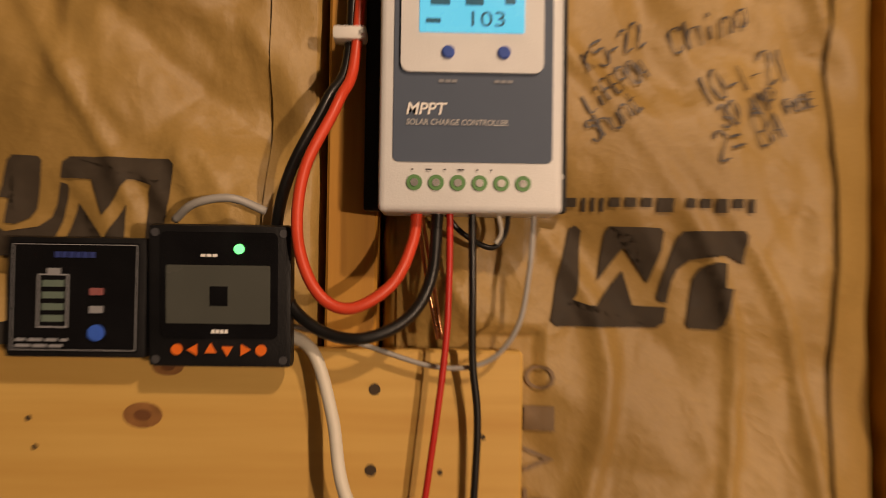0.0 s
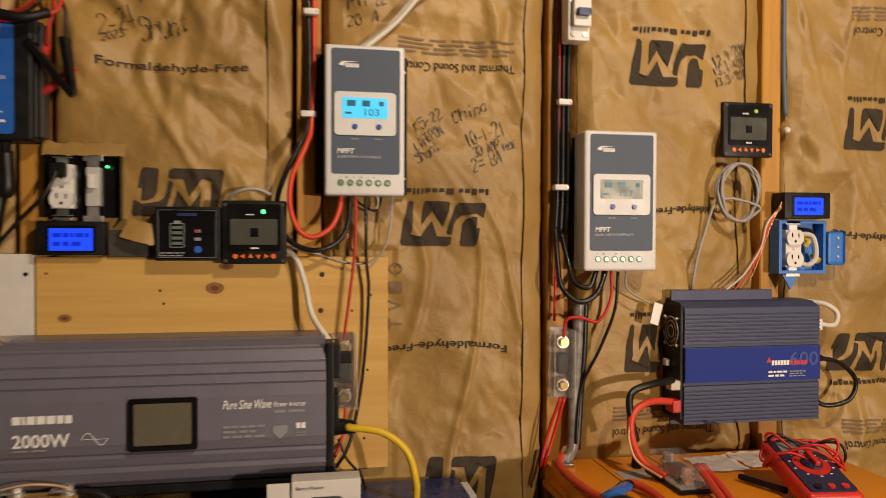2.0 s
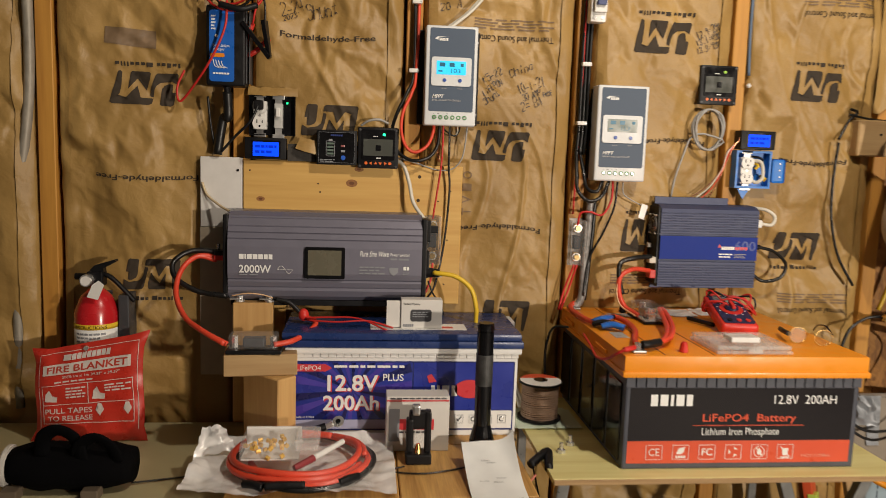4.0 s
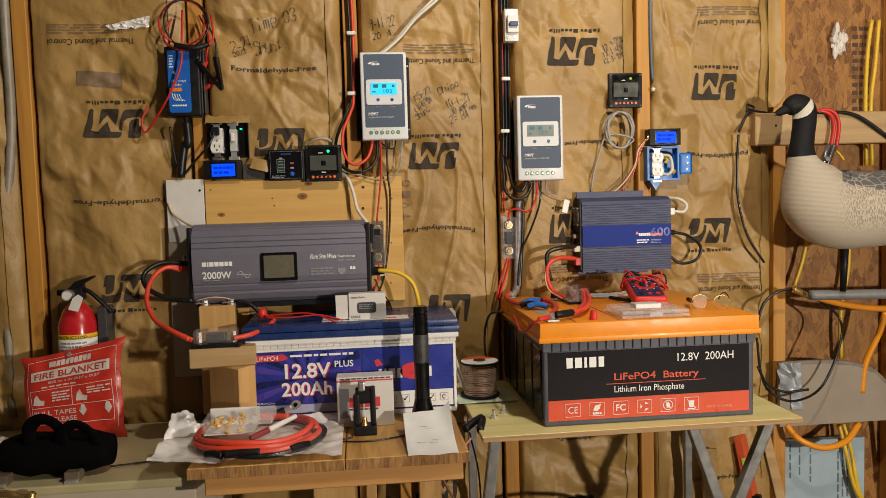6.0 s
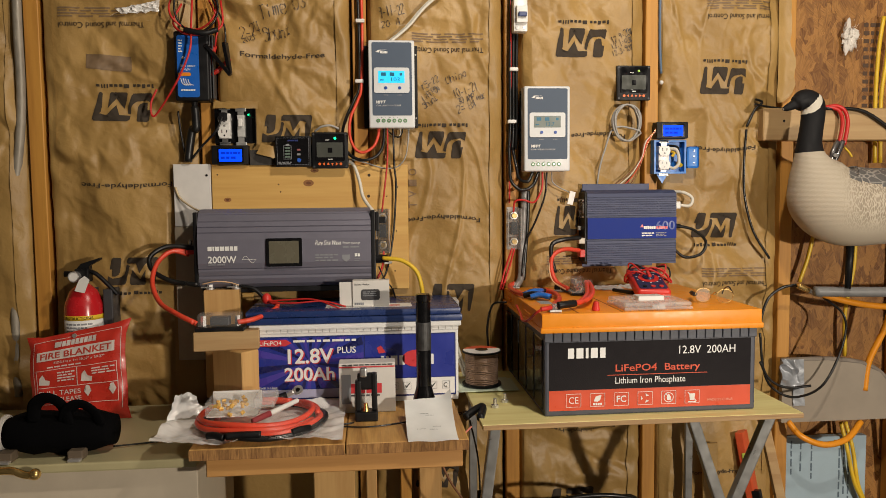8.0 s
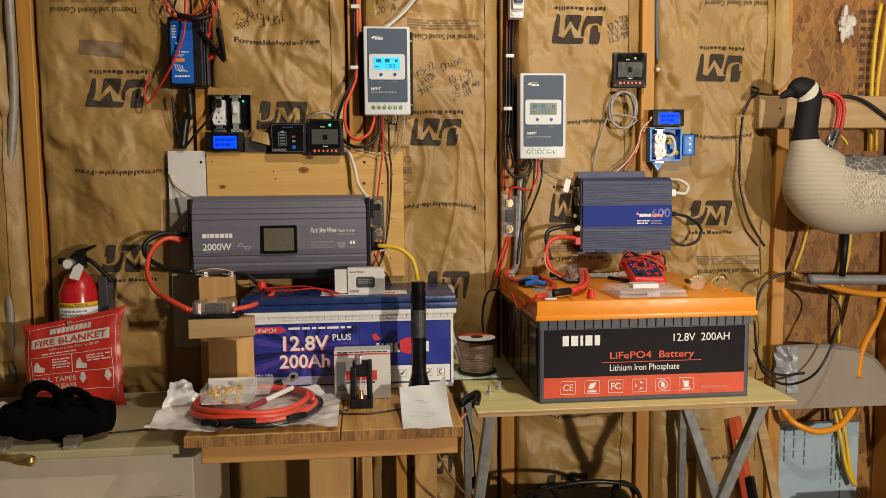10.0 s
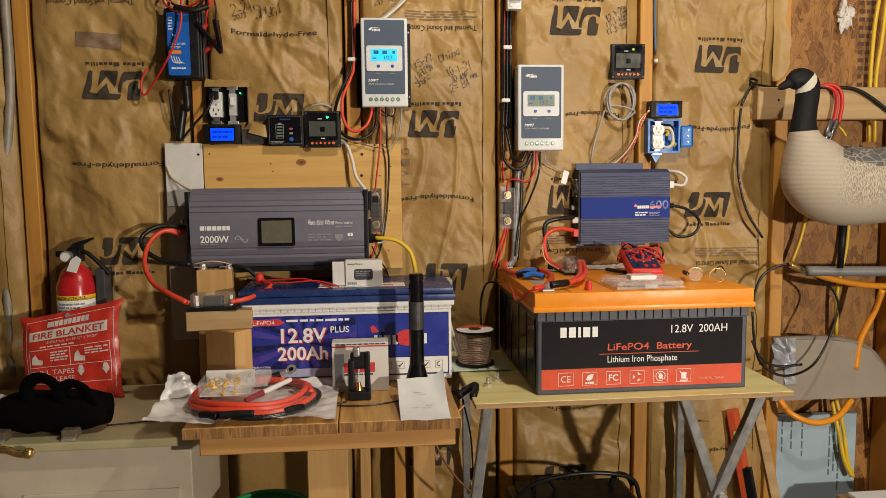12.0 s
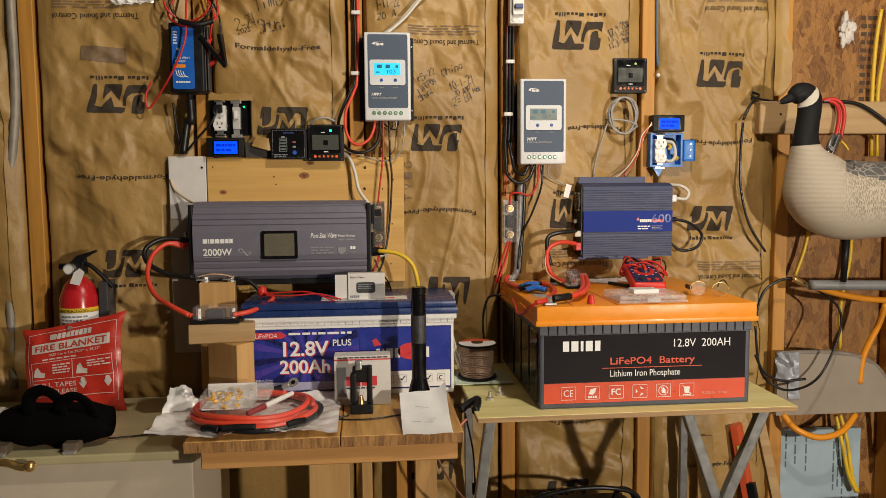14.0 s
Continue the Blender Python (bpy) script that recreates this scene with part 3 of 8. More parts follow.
def handwriting(body, x0, x1, z0, z1, turn, seed, pen=0.0009):
    """Words written by hand with a felt marker, each stroke a ribbon of ink."""
    rng, bm, lift = random.Random(seed), bmesh.new(), 0.0
    cell = (x1 - x0) / len(body)
    c, s, mx, mz = math.cos(radians(turn)), math.sin(radians(turn)), (x0 + x1) / 2, (z0 + z1) / 2
    for n, ch in enumerate(body):
        dz, size = rng.uniform(-0.08, 0.08) * (z1 - z0), rng.uniform(0.85, 1.1)
        for stroke in STROKES.get(ch, "").split():
            raw = [(int(stroke[k]) / 4, int(stroke[k + 1]) / 6) for k in range(0, len(stroke), 2)]
            pts = []
            for u, v in raw:
                u, v = u + rng.uniform(-0.07, 0.07), v + rng.uniform(-0.04, 0.04)
                x, z = x0 + (n + 0.1 + 0.74 * size * u + 0.16 * v) * cell, z0 + dz + (z1 - z0) * v * size
                pts.append(Vector((mx + (x - mx) * c - (z - mz) * s, 0, mz + (x - mx) * s + (z - mz) * c)))
            pts = spline(pts, 3) if len(pts) > 2 else pts
            lift -= 0.00012
            rows = []
            for k, p in enumerate(pts):
                d = pts[min(k + 1, len(pts) - 1)] - pts[max(k - 1, 0)]
                d = d.normalized() if d.length > 1e-7 else Vector((1, 0, 0))
                w = pen * (0.75 + 0.35 * math.sin(k * 0.9 + n))
                side = Vector((-d.z, 0, d.x)) * w
                rows.append([bm.verts.new((p.x + q.x, lift, p.z + q.z)) for q in (side, -side)])
            for r0, r1 in zip(rows, rows[1:]):
                bm.faces.new((r0[0], r0[1], r1[1], r1[0]))
    return bm


# print on the paper, bay by bay (bay 0 is far left)
EMBLEMS = [(1, -0.845, -0.693, 1.48, 1.56, True), (1, -0.82, -0.69, 1.042, 1.12, False), (2, -0.408, -0.272, 1.42, 1.498, False),
           (3, 0.004, 0.145, 1.377, 1.453, True), (3, 0.04, 0.165, 0.952, 1.031, False), (3, -0.005, 0.12, 0.45, 0.52, False),
           (4, 0.395, 0.542, 1.652, 1.735, True), (4, 0.39, 0.5, 1.16, 1.245, True), (5, 0.806, 0.948, 1.551, 1.63, True), (5, 0.798, 0.932, 1.144, 1.219, False), (4, 0.375, 0.51, 0.355, 0.432, False)]
for bay, x0, x1, z0, z1, flip in EMBLEMS:
    print_on(bay, emblem(x0, x1, z0, z1, flip), cells=1, lift=0.0018)
    if z0 > 0.6 and (bay, z0) != (3, 0.952):
        zz = (z1 + 0.009, z1 + 0.019) if flip else (z0 - 0.023, z0 - 0.013)
        print_on(bay, maker_name(x0 + 0.01, x1 + 0.004, *zz, flip))
for bay, x0, x1, z0, z1, flip, arc in ((1, -0.88, -0.648, 1.308, 1.325, True, -0.006), (2, -0.457, -0.235, 1.647, 1.664, False, -0.006), (3, -0.02, 0.183, 1.2, 1.216, True, 0.01),
                                       (4, 0.44, 0.6, 1.43, 1.446, True, 0.006), (5, 0.8, 0.975, 1.398, 1.414, True, -0.01), (4, 0.38, 0.57, 0.605, 0.62, True, -0.016), (3, 0.0, 0.2, 0.66, 0.676, True, -0.008), (5, 0.8, 0.95, 0.45, 0.466, False, 0)):
    print_on(bay, lettering("Formaldehyde-Free", x0, x1, z0, z1, 0, flip, arc=arc, thick=0.012))
for bay, x0, x1, z0, z1 in ((3, 0.0, 0.195, 1.664, 1.679), (4, 0.37, 0.56, 1.05, 1.065), (1, -0.92, -0.7, 1.722, 1.737), (5, 0.83, 1.02, 1.005, 1.02), (5, 0.83, 1.03, 1.76, 1.775)):
    print_on(bay, lettering("Thermal and Sound Control", x0, x1, z0, z1, 0, True))
    print_on(bay, lines(x0, x1, z1 + 0.012, z1 + 0.04, 0, 4, seed=bay), FADED)
for z, s in ((1.33, "O"), (1.3, "I"), (1.27, "V"), (1.24, "T")):
    print_on(3, lettering(s, -0.012, 0.006, z, z + 0.022, 0, turn=90), FADED)
# handwriting in marker
for bay, s, x0, x1, z0, z1, turn in ((3, "K5-22", 0.02, 0.075, 1.575, 1.592, 32), (3, "LiFEPO4", 0.02, 0.078, 1.548, 1.564, 34), (3, "Shunt", 0.024, 0.068, 1.522, 1.538, 36),
                                     (3, "10-1-21", 0.108, 0.182, 1.552, 1.574, 22), (3, "30 AMP", 0.122, 0.172, 1.532, 1.548, 20), (3, "2= BA", 0.118, 0.175, 1.508, 1.53, 20), (3, "FUSE", 0.176, 0.2, 1.54, 1.55, 15), (3, "China", 0.088, 0.15, 1.59, 1.61, 22),
                                     (2, "2-24", -0.46, -0.405, 1.705, 1.735, 20), (2, "2023", -0.452, -0.42, 1.692, 1.706, 18), (2, "Shunt", -0.40, -0.325, 1.7, 1.733, 14), (2, "Time 03", -0.41, -0.28, 1.765, 1.8, 14),
                                     (4, "12.9=20%", 0.552, 0.612, 1.705, 1.722, 26), (4, "13.1=40%", 0.552, 0.612, 1.685, 1.7, 22), (4, "13.3=90%", 0.552, 0.614, 1.665, 1.68, 20), (3, "9-11-22", -0.09, -0.02, 1.76, 1.785, 14), (3, "20 A", -0.085, -0.03, 1.735, 1.752, 12)):
    print_on(bay, handwriting(s, x0, x1, z0, z1, turn, len(s) + round(z0 * 1000)), PEN, "handwriting")


# ---- charge controllers ----
def solar_controller(x0, x1, z0, z1, yf, lit, wing, label):
    t = thing("solar_controller", ((x0 + x1) / 2, 0, z0), label, "controller", "solar controllers")
    w, h = x1 - x0, z1 - z0
    fl = box(x0 - wing, -0.016, z0 + 0.004, x1 + max(wing - 0.003, 0.001), -0.004, z1 - 0.006, 0.002)
    fl = part("mounting_flange", fl, BLACK, t, "black heat sink flange")
    for z in (z0 + 0.03, z1 - 0.03) if wing > 0.005 else ():
        part("screw", cyl((x1 + 0.0055, -0.018, z), (x1 + 0.0055, -0.0155, z), 0.0024, seg=12), STEEL, fl)
    body = box(x0, yf, z0, x1, -0.014, z1, 0.005, 3)
    shade_auto(part("case", body, CASE, t))
    px0, px1, pz0, pz1 = x0 + 0.0095, x1 - 0.0075, z0 + 0.033, z1 - 0.006
    part("face_panel", plate(rounded(px0, pz0, px1, pz1, 0.004), yf - 0.0008), SLATE, t, "slate blue face panel")
    bz0, bz1 = z0 + 0.092, z0 + 0.158
    bezel = plate(rounded(x0 + 0.014, bz0, x1 - 0.014, bz1, 0.006), yf - 0.0035, thick=0.004)
    shade_auto(part("display_bezel", bezel, CASE, t))
    sx0, sx1, sz0, sz1 = x0 + 0.026, x1 - 0.027, z0 + 0.118, z0 + 0.149
    scr = mat("lcd_cyan", (0.03, 0.45, 0.75), 0.3, vary=0.03, emit=0.9) if lit else mat("lcd_grey", (0.25, 0.29, 0.27), 0.2, vary=0.03)
    s = part("display", plate(rounded(sx0, sz0, sx1, sz1, 0.001), yf - 0.0042), scr, t)
    dk = mat("lcd_segment", (0.015, 0.16, 0.28) if lit else (0.06, 0.07, 0.07), 0.4)
    y = yf - 0.0047
    for a, b, c, d in ((sx0 + 0.007, sx0 + 0.02, sz1 - 0.013, sz1 - 0.004), (sx0 + 0.03, sx0 + 0.042, sz1 - 0.013, sz1 - 0.004), (sx1 - 0.013, sx1 - 0.006, sz1 - 0.012, sz1 - 0.005), (sx0 + 0.004, sx0 + 0.014, sz0 + 0.006, sz0 + 0.009)):
        part("display_icon", plate(rounded(a, c, b, d, 0.001), y), dk, s)
    part("display_digits", lettering("103" if lit else "13.7", sx0 + 0.034, sx0 + 0.056, sz0 + 0.004, sz0 + 0.014, y), dk, s)
    blue = mat("blue_button", (0.03, 0.09, 0.4), 0.35)
    for k in (0.37, 0.67):
        b = cyl((x0 + w * k, yf - 0.006, z0 + 0.105), (x0 + w * k, yf - 0.002, z0 + 0.105), 0.0042, seg=18, bev=0.0008)
        part("button", b, blue, t, "round blue button")
        part("print", bars(x0 + w * k - 0.006, x0 + w * k + 0.006, z0 + 0.0855, z0 + 0.0875, yf - 0.0018, [1, 1, 1]), GREYINK, t)
    part("print", lettering("MPPT", x0 + 0.018, x0 + 0.045, z0 + 0.064, z0 + 0.072, yf - 0.0018, shear=0.2, thick=0.02), WHITEINK, t)
    part("print", lettering("SOLAR CHARGE CONTROLLER", x0 + 0.018, x0 + 0.085, z0 + 0.0572, z0 + 0.0612, yf - 0.0018, shear=0.2, thick=0.012), mat("pale_grey_ink", (0.5, 0.5, 0.5), 0.5), t)
    em = plate([(x0 + 0.02, z1 - 0.031), (x0 + 0.026, z1 - 0.026), (x0 + 0.05, z1 - 0.0255), (x0 + 0.03, z1 - 0.028), (x0 + 0.028, z1 - 0.033)], yf - 0.0018)
    em = bars(x0 + 0.031, x0 + 0.051, z1 - 0.035, z1 - 0.029, yf - 0.0018, [1] * 6, 0.25, em)
    part("maker_mark", em, WHITEINK, t)
    part("print", bars(x0 + 0.022, x0 + 0.075, z0 + 0.0275, z0 + 0.0285, yf - 0.0015, [0.3, 1, 0.3, 1, 0.3, 0.3], 2), DGREY, t)
    for k in range(6):
        cx = x0 + 0.024 + k * 0.0143
        r = cyl((cx, yf - 0.0012, z0 + 0.0195), (cx, yf + 0.001, z0 + 0.0195), 0.0052, seg=18)
        r = part("terminal", r, mat("terminal_green", (0.1, 0.26, 0.1), 0.4), t, "green screw terminal")
        sc = cyl((cx, yf - 0.0018, z0 + 0.0195), (cx, yf, z0 + 0.0195), 0.0026, seg=14)
        part("screw", sc, STEEL, r)
    return t


solar_controller(-0.119, 0.003, 1.456, 1.686, -0.061, True, 0.0135, "grey and slate blue solar charge controller with lit cyan display")
solar_controller(0.297, 0.4235, 1.338, 1.567, -0.064, False, 0.002, "grey and slate blue solar charge controller with unlit grey display")


# ---- remote meters ----
def remote_meter(cx, cz, yf, yb, led, label, turn):
    t = thing("remote_meter", (cx, yb, cz), label, "meter", "remote meters", turn=turn)
    m = ROOTS[t.name]

    def w(bm):
        bm.transform(Matrix.Translation((0, 0, 0)))
        bm.transform(m @ Matrix.Translation((-cx, -yb, -cz)))
        return bm
    s = 0.048
    b = box(cx - s, yf, cz - s, cx + s, yf + 0.014, cz + s, 0.004, 2)
    b = box(cx - s + 0.01, yf + 0.012, cz - s + 0.012, cx + s - 0.01, yb, cz + s - 0.012, 0.002, bm=b)
    shade_auto(part("housing", w(b), BLACK, t))
    part("face", w(plate(rounded(cx - 0.039, cz - 0.028, cx + 0.039, cz + 0.043, 0.004), yf - 0.001, thick=0.002)), BLACKG, t)
    scr = part("display", w(plate(rounded(cx - 0.035, cz - 0.018, cx + 0.034, cz + 0.021, 0.001), yf - 0.0016)), mat("lcd_dull", (0.075, 0.08, 0.07), 0.2, vary=0.06), t, "grey unlit display")
    part("display_icons", w(bars(cx - 0.006, cx + 0.006, cz - 0.006, cz + 0.007, yf - 0.002, [1])), BLACKG, scr)
    part("print", w(bars(cx - 0.012, cx - 0.001, cz + 0.0265, cz + 0.0285, yf - 0.0015, [1, 1, 1])), WHITEINK, t)
    part("print", w(bars(cx - 0.005, cx + 0.006, cz - 0.0245, cz - 0.022, yf - 0.0015, [1, 1, 1, 1])), WHITEINK, t)
    lm = mat("green_led", (0.015, 0.85, 0.27), 0.3, emit=2.2) if led else mat("dim_green_led", (0.3, 0.5, 0.05), 0.3, emit=0.4)
    part("led", w(cyl((cx + 0.0135, yf - 0.0035, cz + 0.032), (cx + 0.0135, yf, cz + 0.032), 0.0034, 0.0034, 14, bev=0.001)), lm, t, "green indicator lamp")
    orange = mat("orange_button", (0.85, 0.17, 0.03), 0.4, vary=0.05)
    for k, shape in enumerate("odabeo"):
        x, z, r = cx - 0.028 + k * 0.0112, cz - 0.0355, 0.0037
        if shape == "o":
            bm = cyl((x, yf - 0.002, z), (x, yf + 0.001, z), r, seg=16)
        else:
            a0 = {"d": 180, "a": 90, "b": 270, "e": 0}[shape]
            bm = extrude([(x + r * 1.2 * math.cos(radians(a0 + 120 * i)), z + r * 1.2 * math.sin(radians(a0 + 120 * i))) for i in range(3)], "y", yf - 0.002, yf + 0.001)
        part("button", w(bm), orange, t, "orange key")
    for sx in (-1, 1):
        for sz in (-1, 1):
            part("screw", w(cyl((cx + sx * 0.0425, yf - 0.0006, cz + sz * 0.0425), (cx + sx * 0.0425, yf + 0.002, cz + sz * 0.0425), 0.0028, seg=12)), DGREY, t)
    return t


remote_meter(-0.224, 1.401, -0.05, -0.012, True, "black remote meter with orange keys and a glowing green lamp", (4, 0, 0))
remote_meter(0.6145, 1.582, -0.024, -0.002, False, "black remote meter with orange keys, display off", (0, 0, 0))

# inverter remote panel
t = thing("inverter_remote", (-0.32, -0.012, 1.357), "flat black inverter remote panel with battery gauge and blue button", "remote panel")
shade_auto(part("housing", box(-0.368, -0.046, 1.356, -0.274, -0.012, 1.437, 0.003), BLACK, t))
part("face", plate(rounded(-0.364, 1.36, -0.279, 1.433, 0.001), -0.0468), BLACKG, t)
fr = bmesh.new()
for b in ((-0.363, 1.361, -0.28, 1.3615), (-0.363, 1.4315, -0.28, 1.432), (-0.363, 1.361, -0.3625, 1.432), (-0.2805, 1.361, -0.28, 1.432)):
    plate([(b[0], b[1]), (b[2], b[1]), (b[2], b[3]), (b[0], b[3])], -0.0474, fr)
part("border_line", fr, GREYINK, t)
g = bmesh.new()
for b in ((-0.346, 1.377, -0.345, 1.411), (-0.3265, 1.377, -0.3255, 1.411), (-0.346, 1.376, -0.3255, 1.377), (-0.346, 1.411, -0.3255, 1.412), (-0.34, 1.412, -0.331, 1.416)):
    plate([(b[0], b[1]), (b[2], b[1]), (b[2], b[3]), (b[0], b[3])], -0.0474, g)
GAUGE = mat("gauge_green", (0.12, 0.17, 0.14), 0.4)
part("gauge_outline", g, GREYINK, t)
for k in range(4):
    z = 1.38 + k * 0.0078
    part("gauge_bar", plate([(-0.343, z), (-0.3285, z), (-0.3285, z + 0.0045), (-0.343, z + 0.0045)], -0.0474), GAUGE, t)
part("maker_mark", bars(-0.335, -0.308, 1.423, 1.427, -0.0474, [1] * 6, 0.2), mat("dim_blue_ink", (0.03, 0.05, 0.2), 0.4), t)
for z, m in ((1.4, mat("dull_red_lens", (0.3, 0.1, 0.1), 0.3)), (1.388, GREYINK)):
    part("lamp", box(-0.311, -0.049, z - 0.002, -0.302, -0.0465, z + 0.003, 0.0008), m, t)
part("button", cyl((-0.306, -0.05, 1.373), (-0.306, -0.0465, 1.373), 0.0056, seg=20, bev=0.001), mat("bright_blue_button", (0.03, 0.12, 0.55), 0.3), t, "round blue power button")
part("print", lines(-0.36, -0.325, 1.362, 1.37, -0.0474, 2, 4), GREYINK, t)


for m in (mat("lcd_blue", (0.003, 0.055, 0.9), 0.5, vary=0.03, emit=1.0), mat("lcd_blue_ink", (0.001, 0.02, 0.4), 0.5, emit=0.8)):
    m.node_tree.nodes["Principled BSDF"].inputs["Specular IOR Level"].default_value = 0.08


# ---- small blue meters ----
def blue_meter(x0, x1, z0, z1, yf, name_label):
    t = thing("power_meter", ((x0 + x1) / 2, -0.005, z0), name_label, "meter", "blue power meters")
    shade_auto(part("housing", box(x0, yf, z0, x1, -0.004, z1, 0.002), BLACK, t))
    w, h = x1 - x0, z1 - z0
    a, b, c, d = x0 + w * 0.2, x1 - w * 0.17, z0 + h * 0.14, z1 - h * 0.2
    part("bezel", plate(rounded(a - 0.004, c - 0.003, b + 0.004, d + 0.004, 0.002), yf - 0.001), BLACKG, t)
    s = part("display", plate(rounded(a, c, b, d, 0.001), yf - 0.0016), mat("lcd_blue", (0.003, 0.055, 0.9), 0.35, vary=0.03, emit=1.0), t, "glowing blue display")
    g = lines(a + 0.005, b - 0.005, c + 0.004, d - 0.004, yf - 0.0021, 2, 7)
    part("display_digits", g, mat("lcd_blue_ink", (0.001, 0.02, 0.4), 0.4, emit=0.8), s)
    return t


blue_meter(-0.535, -0.44, 1.364, 1.414, -0.034, "black panel meter with a glowing blue display")
blue_meter(0.676, 0.766, 1.427, 1.473, -0.04, "black panel meter with a glowing blue display above the blue box")


# ---- outlets ----
def duplex(parent, cx, cz, y):
    """A white duplex receptacle on its steel strap."""
    yoke = box(cx - 0.008, y + 0.004, cz - 0.05, cx + 0.008, y + 0.0055, cz + 0.05, 0)
    for s in (-1, 1):
        yoke = box(cx - 0.014, y + 0.003, cz + s * 0.046 - 0.004, cx + 0.014, y + 0.0045, cz + s * 0.046 + 0.004, 0.001, bm=yoke)
    st = part("strap", yoke, ZINC, parent)
    part("screw", cyl((cx, y + 0.001, cz), (cx, y + 0.004, cz), 0.003, seg=12), STEEL, st)
    for s in (-1, 1):
        c = cz + s * 0.019
        f = extrude([(cx + 0.0165 * math.cos(a), c + max(-0.0125, min(0.0125, 0.0165 * math.sin(a)))) for a in (2 * math.pi * k / 28 for k in range(28))], "y", y - 0.003, y + 0.02)
        f = part("receptacle_face", f, WHITE, parent)
        for dx, hh in ((-0.0062, 0.004), (0.0062, 0.0034)):
            part("slot", box(cx + dx - 0.0011, y - 0.0034, c + 0.001, cx + dx + 0.0011, y - 0.002, c + 0.001 + 2 * hh), BLACKG, f)
        part("slot", cyl((cx, y - 0.0034, c - 0.006), (cx, y - 0.002, c - 0.006), 0.0024, seg=12), BLACKG, f)
    part("body", box(cx - 0.0155, y + 0.002, cz - 0.033, cx + 0.0155, y + 0.022, cz + 0.033, 0.002), WHITE, parent)


def open_box(parent, x0, x1, z0, z1, y0, y1, m, th=0.002):
    bm = box(x0, y1 - th, z0, x1, y1, z1)
    for b in ((x0, z0, x0 + th, z1), (x1 - th, z0, x1, z1), (x0 + th, z0, x1 - th, z0 + th), (x0 + th, z1 - th, x1 - th, z1)):
        bm = box(b[0], y0, b[1], b[2], y1 - th, b[3], bm=bm)
    return part("box", bm, m, parent)


t = thing("outlet_box", (-0.475, 0, 1.417), "open black two-gang electrical box with white outlet and light switch", "outlet")
open_box(t, -0.527, -0.42, 1.42, 1.512, -0.02, -0.004, BLACKG)
duplex(t, -0.502, 1.466, -0.022)
sw = box(-0.467, -0.02, 1.417, -0.451, -0.0185, 1.514)
for z in (1.417, 1.508):
    sw = box(-0.473, -0.0205, z - 0.004, -0.445, -0.019, z + 0.006, 0.001, bm=sw)
part("strap", sw, ZINC, t)
f = part("switch_body", box(-0.4685, -0.023, 1.437, -0.4495, 0.01, 1.495, 0.002), mat("clear_grey_plastic", (0.5, 0.5, 0.48), 0.35), t, "pale switch body")
part("switch_toggle", box(-0.464, -0.034, 1.463, -0.454, -0.022, 1.484, 0.002), WHITE, f)
part("led", box(-0.441, -0.0195, 1.494, -0.437, -0.017, 1.498), mat("green_led", (0.1, 0.9, 0.35)), t)
part("plug", box(-0.514, -0.042, 1.478, -0.492, -0.026, 1.5, 0.005, 3), BLACK, t, "black plug")

BLUEBOX = mat("blue_pvc", (0.025, 0.19, 0.62), 0.4, vary=0.1)
t = thing("outlet_box", (0.73, 0, 1.324), "open blue plastic electrical box with white outlet and loose wires", "outlet")
open_box(t, 0.672, 0.765, 1.33, 1.424, -0.031, -0.004, BLUEBOX, 0.0055)
part("side_bracket", box(0.766, -0.034, 1.345, 0.8, -0.03, 1.405, 0.006, 2), BLUEBOX, t)
for z in (1.36, 1.377, 1.393):
    part("screw", cyl((0.786, -0.036, z), (0.786, -0.033, z), 0.0022, seg=10), STEEL, t)
part("lower_tab", extrude([(0.68, 1.328), (0.71, 1.326), (0.696, 1.302)], "y", -0.03, -0.027), BLUEBOX, t)
duplex(t, 0.7, 1.374, -0.034)
part("wire", tube([(0.714, -0.02, 1.4), (0.735, -0.035, 1.395), (0.742, -0.035, 1.36), (0.73, -0.03, 1.345), (0.718, -0.02, 1.35)], 0.0045), WHITEW, t)
part("wire", tube([(0.72, -0.01, 1.41), (0.74, -0.025, 1.405), (0.75, -0.02, 1.385)], 0.003), BLACKW, t)
part("wire", tube([(0.722, -0.012, 1.395), (0.73, -0.03, 1.388), (0.725, -0.028, 1.378)], 0.004), YELLOWW, t)
part("wire_nut", cyl((0.75, -0.032, 1.352), (0.744, -0.02, 1.362), 0.006, 0.0045, 12), YELLOWW, t)

# ---- board behind the big inverter ----
t = thing("backing_board", (-0.32, 0, 0.85), "wide knotty pine backing board with screw holes", "board")
part("board", box(-0.541, -0.018, 1.02, -0.017, -0.003, 1.361, 0.002, 1), PINE, t)
part("batten", box(-0.541, -0.018, 0.6, -0.44, -0.003, 1.018, 0.002, 1), PINE, t)
HOLE = mat("screw_hole", (0.05, 0.03, 0.015), 0.8)
for x, z in ((-0.122, 1.333), (-0.124, 1.276), (-0.525, 1.337), (-0.365, 1.31), (-0.36, 1.29), (-0.075, 1.275), (-0.045, 1.3), (-0.05, 1.18), (-0.055, 1.07)):
    part("screw_hole", cyl((x, -0.0186, z), (x, -0.0175, z), 0.0042 if x > -0.2 and z > 1.27 and x < -0.1 else 0.002, seg=12), HOLE, t)
KNOT = mat("pine_knot", (0.3, 0.13, 0.04), 0.6, vary=0.3, grain=120)
